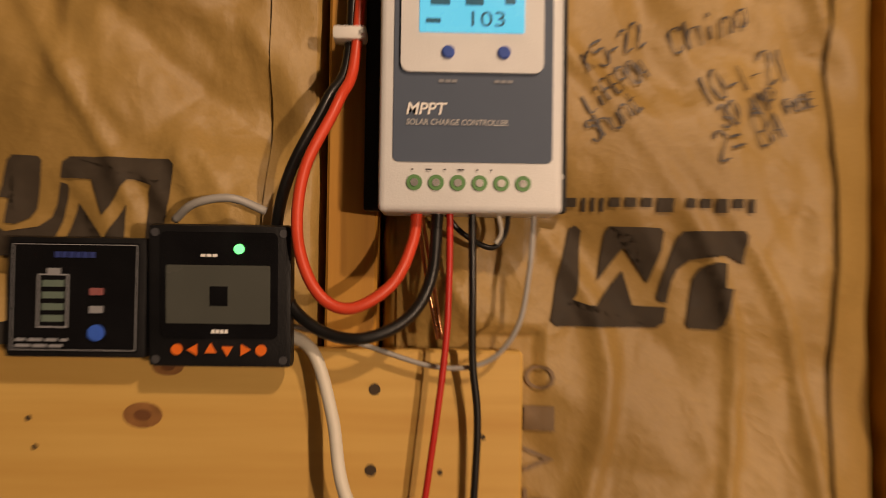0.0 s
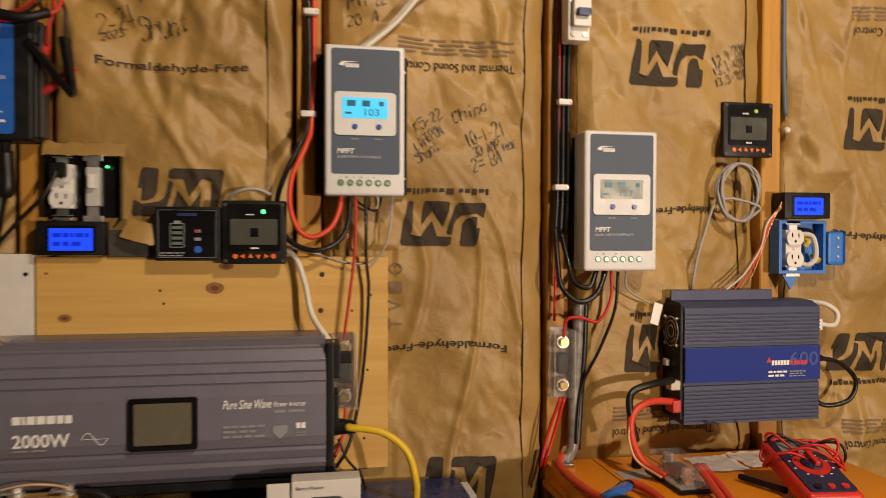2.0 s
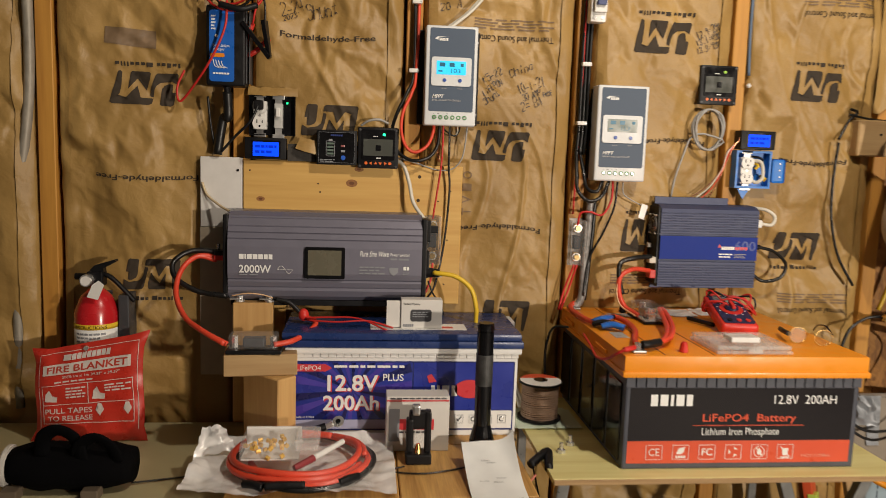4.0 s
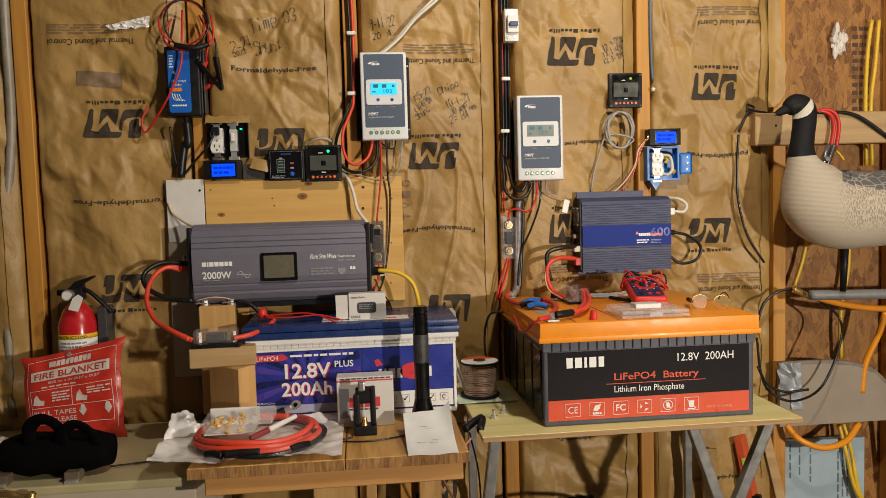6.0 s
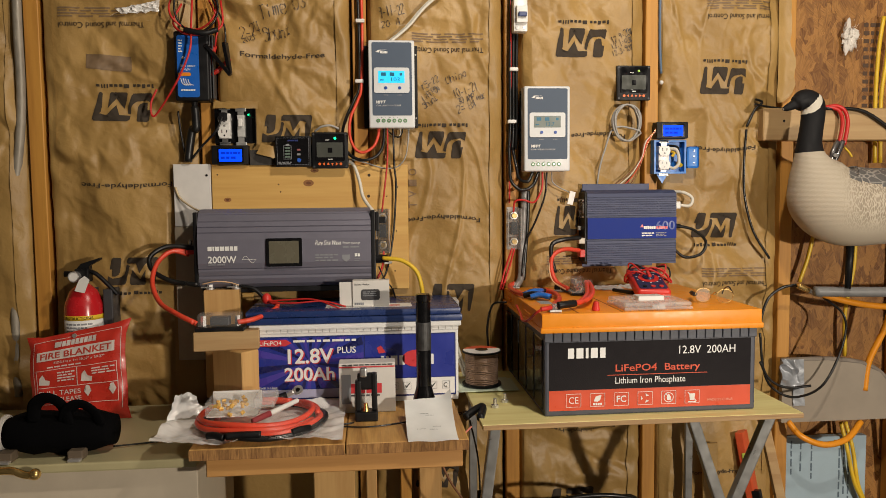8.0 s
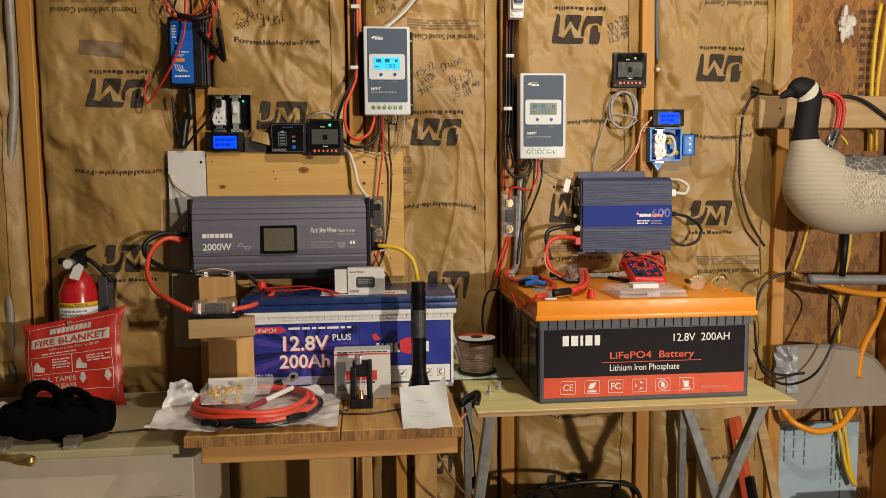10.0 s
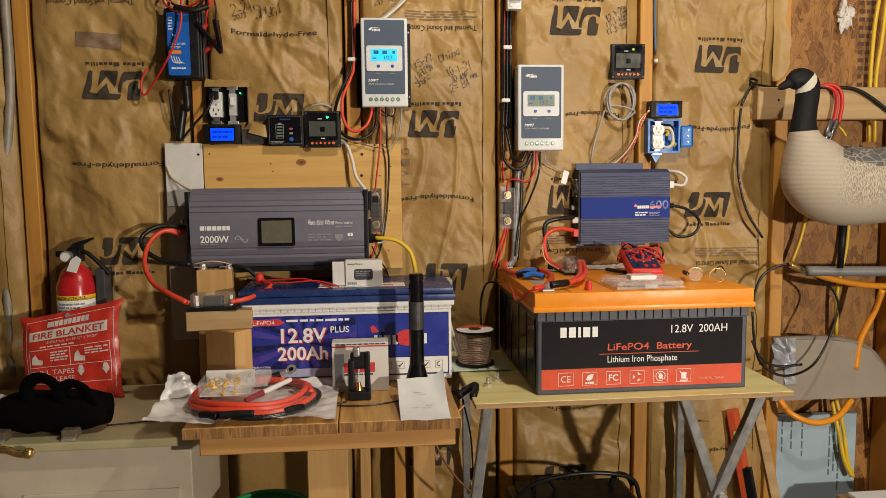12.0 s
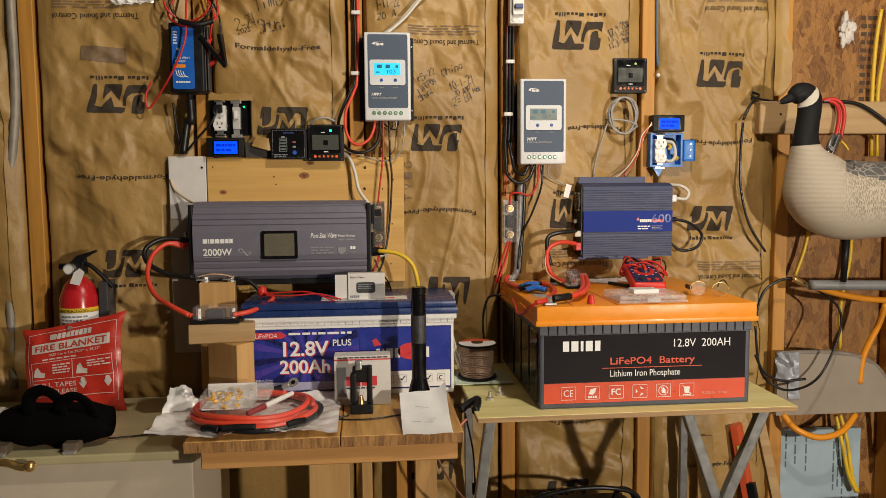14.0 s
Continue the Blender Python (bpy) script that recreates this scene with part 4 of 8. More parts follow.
for x, z, rx, rz in ((-0.285, 1.313, 0.014, 0.009), (-0.268, 1.347, 0.011, 0.006), (-0.5, 1.27, 0.01, 0.006)):
    part("knot", extrude([(x + rx * math.cos(a), z + rz * math.sin(a)) for a in (2 * math.pi * k / 18 for k in range(18))], "y", -0.0183, -0.0175), KNOT, t)
    part("knot_heart", extrude([(x + rx * 0.45 * math.cos(a), z + rz * 0.45 * math.sin(a)) for a in (2 * math.pi * k / 14 for k in range(14))], "y", -0.0186, -0.0175), mat("knot_heart", (0.14, 0.05, 0.015), 0.6), t)
t = thing("painted_board", (-0.585, 0, 0.85), "white painted panel strip with brown cardboard below", "panel")
part("panel", box(-0.64, -0.016, 1.2, -0.543, -0.004, 1.366, 0.001, 1), mat("white_board", (0.68, 0.66, 0.63), 0.5, vary=0.08), t)
part("panel", box(-0.642, -0.0155, 0.838, -0.543, -0.004, 1.199, 0.001, 1), mat("grey_card", (0.42, 0.36, 0.27), 0.6, vary=0.12), t, "grey-brown card")
part("nail", cyl((-0.553, -0.018, 1.336), (-0.553, -0.0155, 1.336), 0.003, seg=10), BLACKG, t)

# ---- big inverter ----
t = thing("power_inverter", (-0.337, -0.02, 1.04), "large grey-violet power inverter with grooved metal shell and dark display", "inverter")
X0, X1 = -0.556, -0.12
prof = [(-0.02, 1.046), (-0.115, 1.046), (-0.128, 1.056), (-0.134, 1.07), (-0.1335, 1.076), (-0.1315, 1.077), (-0.1335, 1.079), (-0.137, 1.09), (-0.1365, 1.094), (-0.134, 1.095), (-0.1365, 1.097),
        (-0.14, 1.11), (-0.141, 1.17), (-0.1395, 1.186), (-0.137, 1.187), (-0.139, 1.189), (-0.137, 1.2), (-0.134, 1.201), (-0.136, 1.203), (-0.133, 1.214), (-0.13, 1.215), (-0.131, 1.217),
        (-0.122, 1.232), (-0.117, 1.234), (-0.117, 1.237), (-0.104, 1.244), (-0.1, 1.243), (-0.097, 1.246), (-0.085, 1.246), (-0.083, 1.243), (-0.08, 1.246), (-0.02, 1.246)]
part("shell", extrude(prof, "x", X0, X1), INVGREY, t)
for a, b in ((X0 - 0.012, X0), (X1, X1 + 0.012)):
    part("end_plate", box(a, -0.132, 1.05, b, -0.022, 1.24, 0.003), BLACK, t)
part("base_plate", box(X0 + 0.004, -0.118, 1.032, X1 - 0.004, -0.02, 1.0455, 0.002), BLACK, t)
part("display_frame", plate(rounded(-0.385, 1.1, -0.295, 1.172, 0.004), -0.146, thick=0.008), BLACKG, t)
part("display", plate(rounded(-0.378, 1.108, -0.303, 1.165, 0.002), -0.1466), mat("lcd_olive", (0.13, 0.12, 0.085), 0.25, vary=0.04), t, "blank olive-grey display")
y = -0.1418
part("maker_mark", bars(-0.531, -0.457, 1.142, 1.153, y, [1, 0.35, 1, 1, 1, 0.8, 0.8], 0.18), WHITEINK, t)
part("print", lettering("2000W", -0.531, -0.46, 1.1105, 1.1285, y, thick=0.02), WHITEINK, t)
part("print", bars(-0.531, -0.489, 1.1055, 1.108, y, [1, 1]), GREYINK, t)
sine = tube([(-0.446, y, 1.119)] + [(-0.446 + 0.034 * k / 16, y, 1.119 + 0.0085 * math.sin(2 * math.pi * k / 16)) for k in range(1, 17)], 0.0005, 4, 2)
part("print", bars(-0.446, -0.412, 1.1187, 1.1193, y, [1], bm=sine), WHITEINK, t)
part("print", lettering("Pure Sine Wave", -0.262, -0.196, 1.152, 1.165, y, shear=0.3, thick=0.008), WHITEINK, t)
part("print", lettering("Power Inverter", -0.192, -0.148, 1.1535, 1.161, y), WHITEINK, t)
part("print", bars(-0.192, -0.15, 1.145, 1.149, y, [1, 1.5]), GREYINK, t)
part("print", lines(-0.262, -0.205, 1.11, 1.131, y, 3, 5), GREYINK, t)
sh = plate([(-0.194, 1.127), (-0.174, 1.127), (-0.174, 1.117), (-0.184, 1.108), (-0.194, 1.117)], y)
part("print", sh, GREYINK, t)
part("print", bars(-0.162, -0.149, 1.122, 1.13, y, [1, 1]), WHITEINK, t)
part("print", lines(-0.163, -0.148, 1.11, 1.118, y, 2, 3), GREYINK, t)
for z, m, nm in ((1.148, BLACK, "negative_terminal"), (1.137, mat("red_plastic", (0.6, 0.03, 0.02), 0.4), "positive_terminal")):
    part(nm, box(X0 - 0.038, -0.1, z - 0.006, X0 - 0.01, -0.07, z + 0.006, 0.002), m, t)
    part("bolt", cyl((X0 - 0.03, -0.085, z + 0.004), (X0 - 0.03, -0.085, z + 0.02), 0.004, seg=10), STEEL, t)
part("socket", box(X1 + 0.012, -0.11, 1.185, X1 + 0.022, -0.05, 1.235, 0.002), BLACK, t)
part("socket", box(X1 + 0.012, -0.11, 1.1, X1 + 0.02, -0.05, 1.16, 0.002), BLACK, t)
part("plug", cyl((X1 + 0.012, -0.1, 1.112), (X1 + 0.045, -0.11, 1.112), 0.013, 0.009, 18), BLACK, t)
part("usb_plug", box(X1 + 0.02, -0.1, 1.205, X1 + 0.04, -0.085, 1.222, 0.002), BLACK, t)

# ---- blue inverter ----
t = thing("power_inverter", (0.593, -0.01, 1.08), "dark blue finned power inverter with bright blue band", "inverter")
X0, X1, YF = 0.468, 0.719, -0.078
prof = [(-0.012, 1.086), (-0.064, 1.082), (YF, 1.083)]
z = 1.087
while z < 1.142:
    prof += [(YF, z), (YF + 0.002, z + 0.0008), (YF + 0.002, z + 0.0022), (YF, z + 0.003)]
    z += 0.0062
prof += [(YF, 1.146), (YF + 0.004, 1.147), (YF + 0.004, 1.151), (YF - 0.001, 1.152), (YF - 0.001, 1.21), (YF + 0.004, 1.211), (YF + 0.004, 1.215), (YF, 1.216)]
z = 1.22
while z < 1.268:
    prof += [(YF, z), (YF + 0.002, z + 0.0008), (YF + 0.002, z + 0.0022), (YF, z + 0.003)]
    z += 0.0062
prof += [(YF + 0.002, 1.276), (YF + 0.02, 1.284), (-0.03, 1.286), (-0.012, 1.286)]
part("shell", extrude(prof, "x", X0, X1), SAMBLUE, t)
part("band", box(X0 + 0.0005, YF - 0.0022, 1.1525, X1 - 0.0005, YF - 0.0008, 1.2095), BANDBLUE, t, "glossy blue band")
part("mounting_flange", box(X0 - 0.002, -0.034, 1.285, 0.657, -0.03, 1.303, 0.001), SAMBLUE, t)
part("mounting_flange", box(X0 - 0.002, -0.034, 1.073, 0.668, -0.03, 1.084, 0.001), SAMBLUE, t)
part("print", plate([(0.616, 1.183), (0.626, 1.183), (0.621, 1.192)], YF - 0.003), mat("red_ink", (0.6, 0.03, 0.04), 0.4), t)
part("maker_mark", bars(0.626, 0.659, 1.178, 1.186, YF - 0.003, [1] * 6, 0.15), WHITEINK, t)
part("maker_mark", bars(0.661, 0.693, 1.178, 1.185, YF - 0.003, [1] * 5, 0.2), mat("red_ink", (0.6, 0.03, 0.04)), t)
part("print", lettering("600", 0.66, 0.714, 1.176, 1.2, YF - 0.0028, thick=0.01), mat("pale_blue_ink", (0.03, 0.06, 0.3), 0.4), t)
part("print", lines(0.62, 0.655, 1.157, 1.17, YF - 0.003, 2, 3), WHITEINK, t)
part("print", lines(0.66, 0.69, 1.157, 1.169, YF - 0.003, 3, 5), GREYINK, t)
ep = part("end_plate", box(X0 - 0.006, YF + 0.004, 1.09, X0, -0.014, 1.28, 0.001), BLACK, t)
fan = cyl((X0 - 0.007, -0.045, 1.235), (X0 - 0.0055, -0.045, 1.235), 0.026, seg=24)
part("fan_guard", fan, DGREY, t)
for r in (0.01, 0.018, 0.025):
    ring = [(X0 - 0.008, -0.045 + r * math.cos(a), 1.235 + r * math.sin(a)) for a in (2 * math.pi * k / 14 for k in range(15))]
    part("guard_ring", tube(ring, 0.0008, 5, 2), STEEL, t)
for yy, zz in ((-0.065, 1.258), (-0.025, 1.258), (-0.065, 1.213), (-0.025, 1.213)):
    part("screw", ball((X0 - 0.008, yy, zz), 0.003, seg=8), STEEL, t)
part("connector", box(X0 - 0.022, -0.075, 1.14, X0 - 0.005, -0.055, 1.156, 0.002), mat("cream_plastic", (0.6, 0.55, 0.45), 0.4), t)
part("positive_terminal", box(X0 - 0.02, -0.078, 1.103, X0 - 0.005, -0.05, 1.124, 0.002), mat("red_plastic", (0.6, 0.03, 0.02)), t)
part("switch", box(X0 - 0.014, -0.04, 1.175, X0 - 0.005, -0.028, 1.187, 0.002), WHITE, t)
part("plug", box(X1, -0.06, 1.232, X1 + 0.02, -0.04, 1.252, 0.003), WHITE, t)
part("plug", cyl((X1, -0.055, 1.185), (X1 + 0.02, -0.055, 1.183), 0.008, 0.006, 14), BLACK, t)

# ---- blue wall charger on the stud ----
t = thing("battery_charger", (-0.57, 0, 1.525), "blue and black smart battery charger hanging on a stud", "charger", turn=(0, -3, 0))
b = box(-0.618, -0.055, 1.528, -0.53, -0.005, 1.706, 0.006, 3)
shade_auto(part("case", b, BLACK, t))
for x in (-0.531, -0.524):
    part("side_fin", box(x, -0.045, 1.535, x + 0.003, -0.008, 1.7, 0.001), DGREY, t)
CHB = mat("charger_blue", (0.015, 0.12, 0.5), 0.35, vary=0.06)
part("face", plate(rounded(-0.61, 1.537, -0.555, 1.695, 0.006), -0.0565, thick=0.002), CHB, t)
yy = -0.0575
part("print", lines(-0.606, -0.596, 1.65, 1.685, yy, 5, 2), WHITEINK, t)
part("button", cyl((-0.594, -0.059, 1.638), (-0.594, -0.056, 1.638), 0.0035, seg=14), WHITE, t)
part("print", lettering("blue smart", -0.602, -0.565, 1.614, 1.621, yy), WHITEINK, t)
part("print", lettering("charger", -0.602, -0.576, 1.604, 1.612, yy), WHITEINK, t)
part("print", plate(rounded(-0.609, 1.591, -0.576, 1.6, 0.004), yy), mat("orange_ink", (0.8, 0.25, 0.02), 0.4), t)
wv = bmesh.new()
for k in range(4):
    wv = tube([(-0.602 + k * 0.006, yy, 1.586 - k * 0.001), (-0.598 + k * 0.006, yy, 1.572), (-0.588 + k * 0.006, yy, 1.567)], 0.001, 5, 5, wv)
part("maker_mark", wv, WHITEINK, t)
part("maker_mark", bars(-0.602, -0.566, 1.553, 1.557, yy, [1] * 6), WHITEINK, t)
part("cable_gland", cyl((-0.575, -0.03, 1.528), (-0.575, -0.028, 1.51), 0.009, 0.007, 12), BLACK, t)
# its clips
for pts, wd in (([(-0.536, -0.05, 1.671), (-0.475, -0.06, 1.593)], 0.011), ([(-0.489, -0.05, 1.678), (-0.477, -0.055, 1.597)], 0.009)):
    a, b = Vector(pts[0]), Vector(pts[1])
    bm = box(-wd, -0.005, 0, wd, 0.005, (b - a).length, 0.002)
    for v in bm.verts:
        if v.co.z > (b - a).length * 0.5:
            v.co.x *= 0.5
    bm.transform(Matrix.Translation(a) @ (b - a).to_track_quat("Z", "Y").to_matrix().to_4x4())
    solo("battery_clip", bm, BLACKG, "black battery clip hanging on its lead", "clip", "battery clips")
RP = mat("red_plastic", (0.6, 0.03, 0.02))
solo("battery_clip", tube([(-0.518, -0.03, 1.673), (-0.536, -0.03, 1.605), (-0.513, -0.035, 1.608), (-0.481, -0.03, 1.641)], 0.006, 8), RP, "red battery clip hanging on its lead", "clip", "battery clips")

# ---- batteries ----
t = thing("battery", (0.5, -0.25, 0.785), "lithium battery with orange lid and black label on plywood table", "battery", "lithium batteries")
part("case", box(0.258, -0.478, 0.785, 0.742, -0.022, 0.97, 0.004), ANTHRA, t, "anthracite ribbed case")
nrib = 24
for k in range(nrib):
    x = 0.266 + k * (0.468 / (nrib - 1))
    part("rib", box(x - 0.0094, -0.4815, 0.952, x + 0.0094, -0.477, 0.974, 0.001, 1), ANTHRA, t)
for k in range(5):
    y0 = -0.46 + k * 0.092
    part("side_panel", box(0.2545, y0, 0.795, 0.2585, y0 + 0.075, 0.955, 0.002, 1), BLACKG, t)
lid = box(0.249, -0.487, 0.978, 0.752, -0.012, 1.016, 0.004)
shade_auto(part("lid", lid, ORANGE, t, "glossy orange lid"))
rim = box(0.246, -0.49, 0.973, 0.755, -0.009, 0.985, 0.003)
shade_auto(part("lid_rim", rim, ORANGE, t))
for x0, x1 in ((0.33, 0.333), (0.43, 0.433)):
    part("lid_seam", box(x0, -0.48, 1.0162, x1, -0.02, 1.0166), mat("dark_orange_seam", (0.35, 0.1, 0.01), 0.5), t)
for yy in (-0.38, -0.13):
    part("handle_slot", box(0.2445, yy, 0.992, 0.25, yy + 0.07, 1.0, 0.001), ORANGE, t)
yl = -0.4785
part("label", plate(rounded(0.267, 0.843, 0.731, 0.95, 0.001), yl), LABELBLK, t, "black label")
part("label", plate(rounded(0.267, 0.797, 0.731, 0.8425, 0.001), yl), LABELRED, t, "red label strip")
yl -= 0.001
part("maker_mark", bars(0.309, 0.394, 0.914, 0.937, yl, [0.8, 0.9, 0.35, 0.9, 0.7], 0.3), WHITEINK, t)
part("print", lettering("12.8V  200AH", 0.563, 0.694, 0.918, 0.936, yl), WHITEINK, t)
part("print", lettering("LiFePO4  Battery", 0.417, 0.612, 0.877, 0.898, yl, thick=0.012), mat("label_orange_red", (0.68, 0.09, 0.035)), t)
part("print", bars(0.398, 0.629, 0.8735, 0.875, yl, [1]), mat("label_orange_red", (0.68, 0.09, 0.035)), t)
part("print", lettering("Lithium Iron Phosphate", 0.417, 0.578, 0.85, 0.869, yl), WHITEINK, t)
part("print", lettering("MADE IN CHINA", 0.63, 0.69, 0.808, 0.814, yl), mat("pale_red_ink", (0.8, 0.4, 0.3), 0.4), t)
for k in range(6):
    cx, cz = 0.322 + k * 0.0545, 0.8195
    fr = bmesh.new()
    for b in ((-0.017, -0.015, 0.017, -0.0142), (-0.017, 0.0142, 0.017, 0.015), (-0.017, -0.015, -0.0162, 0.015), (0.0162, -0.015, 0.017, 0.015)):
        plate([(cx + b[0], cz + b[1]), (cx + b[2], cz + b[1]), (cx + b[2], cz + b[3]), (cx + b[0], cz + b[3])], yl, fr)
    part("symbol_frame", fr, WHITEINK, t)
    if k == 0:
        g = lettering("CE", cx - 0.011, cx + 0.011, cz - 0.007, cz + 0.008, yl)
    elif k == 2:
        g = lettering("FC", cx - 0.011, cx + 0.011, cz - 0.007, cz + 0.008, yl, thick=0.02)
    elif k == 1:
        g = plate([(cx - 0.009, cz - 0.003), (cx - 0.004, cz + 0.008), (cx + 0.009, cz + 0.011), (cx + 0.006, cz), (cx, cz - 0.004)], yl)
        g = bars(cx - 0.01, cx + 0.01, cz - 0.012, cz - 0.007, yl, [1, 1, 1, 1], bm=g)
    else:
        g = bmesh.new()
        n = 3 if k == 3 else 2
        for i in range(n if k != 4 else 20):
            a = 2 * math.pi * i / (n if k != 4 else 20)
            if k == 3:
                c, s = math.cos(a + 0.5), math.sin(a + 0.5)
                plate([(cx + c * 0.011, cz + s * 0.011), (cx + math.cos(a + 1.5) * 0.011, cz + math.sin(a + 1.5) * 0.011), (cx + math.cos(a + 1.2) * 0.005, cz + math.sin(a + 1.2) * 0.005)], yl, g)
            elif k == 4:
                b2 = 2 * math.pi * (i + 1) / 20
                plate([(cx + math.cos(a) * 0.0115, cz + math.sin(a) * 0.0115), (cx + math.cos(b2) * 0.0115, cz + math.sin(b2) * 0.0115), (cx + math.cos(b2) * 0.01, cz + math.sin(b2) * 0.01), (cx + math.cos(a) * 0.01, cz + math.sin(a) * 0.01)], yl, g)
        if k == 4:
            plate([(cx - 0.008, cz + 0.009), (cx - 0.0065, cz + 0.01), (cx + 0.008, cz - 0.008), (cx + 0.0065, cz - 0.0095)], yl, g)
            plate([(cx - 0.003, cz - 0.006), (cx + 0.004, cz - 0.006), (cx + 0.005, cz + 0.001), (cx, cz + 0.008), (cx - 0.005, cz)], yl - 0.0002, g)
        if k == 5:
            plate([(cx - 0.007, cz + 0.007), (cx + 0.007, cz + 0.007), (cx + 0.005, cz - 0.008), (cx - 0.005, cz - 0.008)], yl, g)
            plate([(cx - 0.011, cz + 0.01), (cx - 0.0095, cz + 0.011), (cx + 0.011, cz - 0.01), (cx + 0.0095, cz - 0.011)], yl - 0.0002, g)
            bars(cx - 0.009, cx + 0.009, cz - 0.013, cz - 0.0105, yl, [1], bm=g)
    part("symbol", g, WHITEINK, t)
for p in ((0.272, -0.04), (0.284, -0.455)):
    tb = part("terminal", box(p[0] - 0.014, p[1] - 0.016, 1.0165, p[0] + 0.014, p[1] + 0.016, 1.022, 0.002), ZINC, t, "steel terminal")
    part("bolt", cyl((p[0], p[1], 1.022), (p[0], p[1], 1.034), 0.0065, seg=6), STEEL, tb)
part("terminal_cap", cyl((0.386, -0.075, 1.016), (0.386, -0.075, 1.036), 0.0095, 0.007, 14, bev=0.002), BLACK, t, "black rubber cap")
part("terminal_cap", cyl((0.379, -0.455, 1.016), (0.379, -0.455, 1.037), 0.0095, 0.006, 14, bev=0.002), mat("red_plastic", (0.6, 0.03, 0.02)), t, "red rubber cap")
for b in ((0.34, -0.13, 0.39, -0.09), (0.28, -0.34, 0.31, -0.29), (0.5, -0.12, 0.56, -0.08)):
    part("sticker", box(b[0], b[1], 1.0162, b[2], b[3], 1.0168), mat("silver_sticker", (0.45, 0.46, 0.46), 0.35, vary=0.2), t)

t = thing("battery", (-0.165, -0.14, 0.768), "white lithium battery with navy lid and blue label, on the bench", "battery", "lithium batteries")
WHITECASE = mat("battery_white", (0.78, 0.78, 0.77), 0.4, vary=0.05)
part("case", box(-0.41, -0.248, 0.768, 0.092, -0.022, 0.962, 0.004), WHITECASE, t)
for k in range(30):
    x = -0.4 + k * 0.0167
    part("rib", box(x - 0.0079, -0.2505, 0.946, x + 0.0079, -0.247, 0.962, 0.0008, 1), WHITECASE, t)
part("collar", box(-0.417, -0.255, 0.955, 0.099, -0.016, 0.968, 0.003), WHITECASE, t)
shade_auto(part("lid", box(-0.42, -0.257, 0.9685, 0.102, -0.014, 0.984, 0.003), NAVY, t, "navy blue lid"))
shade_auto(part("lid_top", box(-0.424, -0.253, 0.9845, 0.098, -0.018, 1.0, 0.004), NAVY, t))
part("handle", box(0.099, -0.1, 0.965, 0.112, -0.03, 0.995, 0.003), WHITECASE, t)
BLUELAB = mat("label_blue", (0.025, 0.04, 0.3), 0.3, vary=0.25, grain=14, coat=0.2)
yl = -0.2492
part("label", plate(rounded(-0.404, 0.782, 0.085, 0.938, 0.001), yl), mat("dark_blue_border", (0.02, 0.03, 0.16), 0.35), t)
part("label", plate(rounded(-0.402, 0.808, -0.142, 0.935, 0.001), yl - 0.0006), BLUELAB, t, "blue label")
part("label", plate(rounded(-0.139, 0.828, 0.082, 0.935, 0.001), yl - 0.0006), BLUELAB, t, "blue label")
part("label", plate(rounded(-0.402, 0.786, -0.142, 0.8065, 0.001), yl - 0.0006), mat("label_lilac", (0.42, 0.42, 0.6), 0.35), t)
part("label", plate(rounded(-0.139, 0.786, 0.082, 0.8265, 0.001), yl - 0.0006), WHITEINK, t)
VIOLET, NIGHT = mat("label_violet", (0.07, 0.05, 0.36), 0.3, vary=0.1, coat=0.2), mat("label_night_blue", (0.012, 0.016, 0.1), 0.3, vary=0.1, coat=0.2)


def label_rim(a, cx, cz):
    """Where a ray at the angle a from the centre leaves the blue label."""
    c, s = math.cos(a), math.sin(a)
    k = min(((-0.1425 if c > 0 else -0.4015) - cx) / c if abs(c) > 1e-6 else 9, ((0.9345 if s > 0 else 0.8085) - cz) / s if abs(s) > 1e-6 else 9)
    return cx + c * k, cz + s * k


for k in range(22):
    a0, a1 = (2 * math.pi * (k + d) / 22 + 0.05 * math.sin(k * 3.1) for d in (0.1, 0.62))
    p0, p1 = label_rim(a0, -0.272, 0.872), label_rim(a1, -0.272, 0.872)
    part("label_ray", plate([(-0.272, 0.872), p0, p1], yl - 0.0009, thick=0.0002), NIGHT if k % 2 else VIOLET, t)
yl -= 0.0016
part("label_tag", plate([(-0.402, 0.915), (-0.33, 0.915), (-0.316, 0.9225), (-0.33, 0.931), (-0.402, 0.931)], yl), mat("tag_red", (0.62, 0.05, 0.06), 0.35), t, "red arrow tag")
part("print", lettering("LiFePO4", -0.392, -0.34, 0.9175, 0.9285, yl - 0.001), WHITEINK, t)
part("print", bars(-0.312, -0.16, 0.9235, 0.929, yl, [1.3, 0.9, 0.5, 0.8, 1.3, 0.5, 0.5], 0.2), WHITEINK, t)
for s, x0, x1, z0, z1 in (("12.8V", -0.326, -0.216, 0.871, 0.908), ("200Ah", -0.335, -0.214, 0.828, 0.862)):
    part("print", lettering(s, x0 + 0.002, x1 + 0.003, z0 - 0.002, z1 - 0.002, yl, thick=0.03), mat("tag_red", (0.62, 0.05, 0.06)), t)
    part("print", lettering(s, x0, x1, z0, z1, yl - 0.0008, thick=0.022), WHITEINK, t)
part("print", lettering("PLUS", -0.206, -0.161, 0.894, 0.91, yl, thick=0.012), WHITEINK, t)
part("print", lettering("Made in China", -0.396, -0.353, 0.811, 0.816, yl), WHITEINK, t)
part("maker_mark", bars(-0.1, -0.042, 0.86, 0.884, yl, [0.5, 0.4, 1, 0.8], 0.3), WHITEINK, t)
part("maker_mark", bars(0.012, 0.03, 0.86, 0.886, yl, [1]), WHITEINK, t)
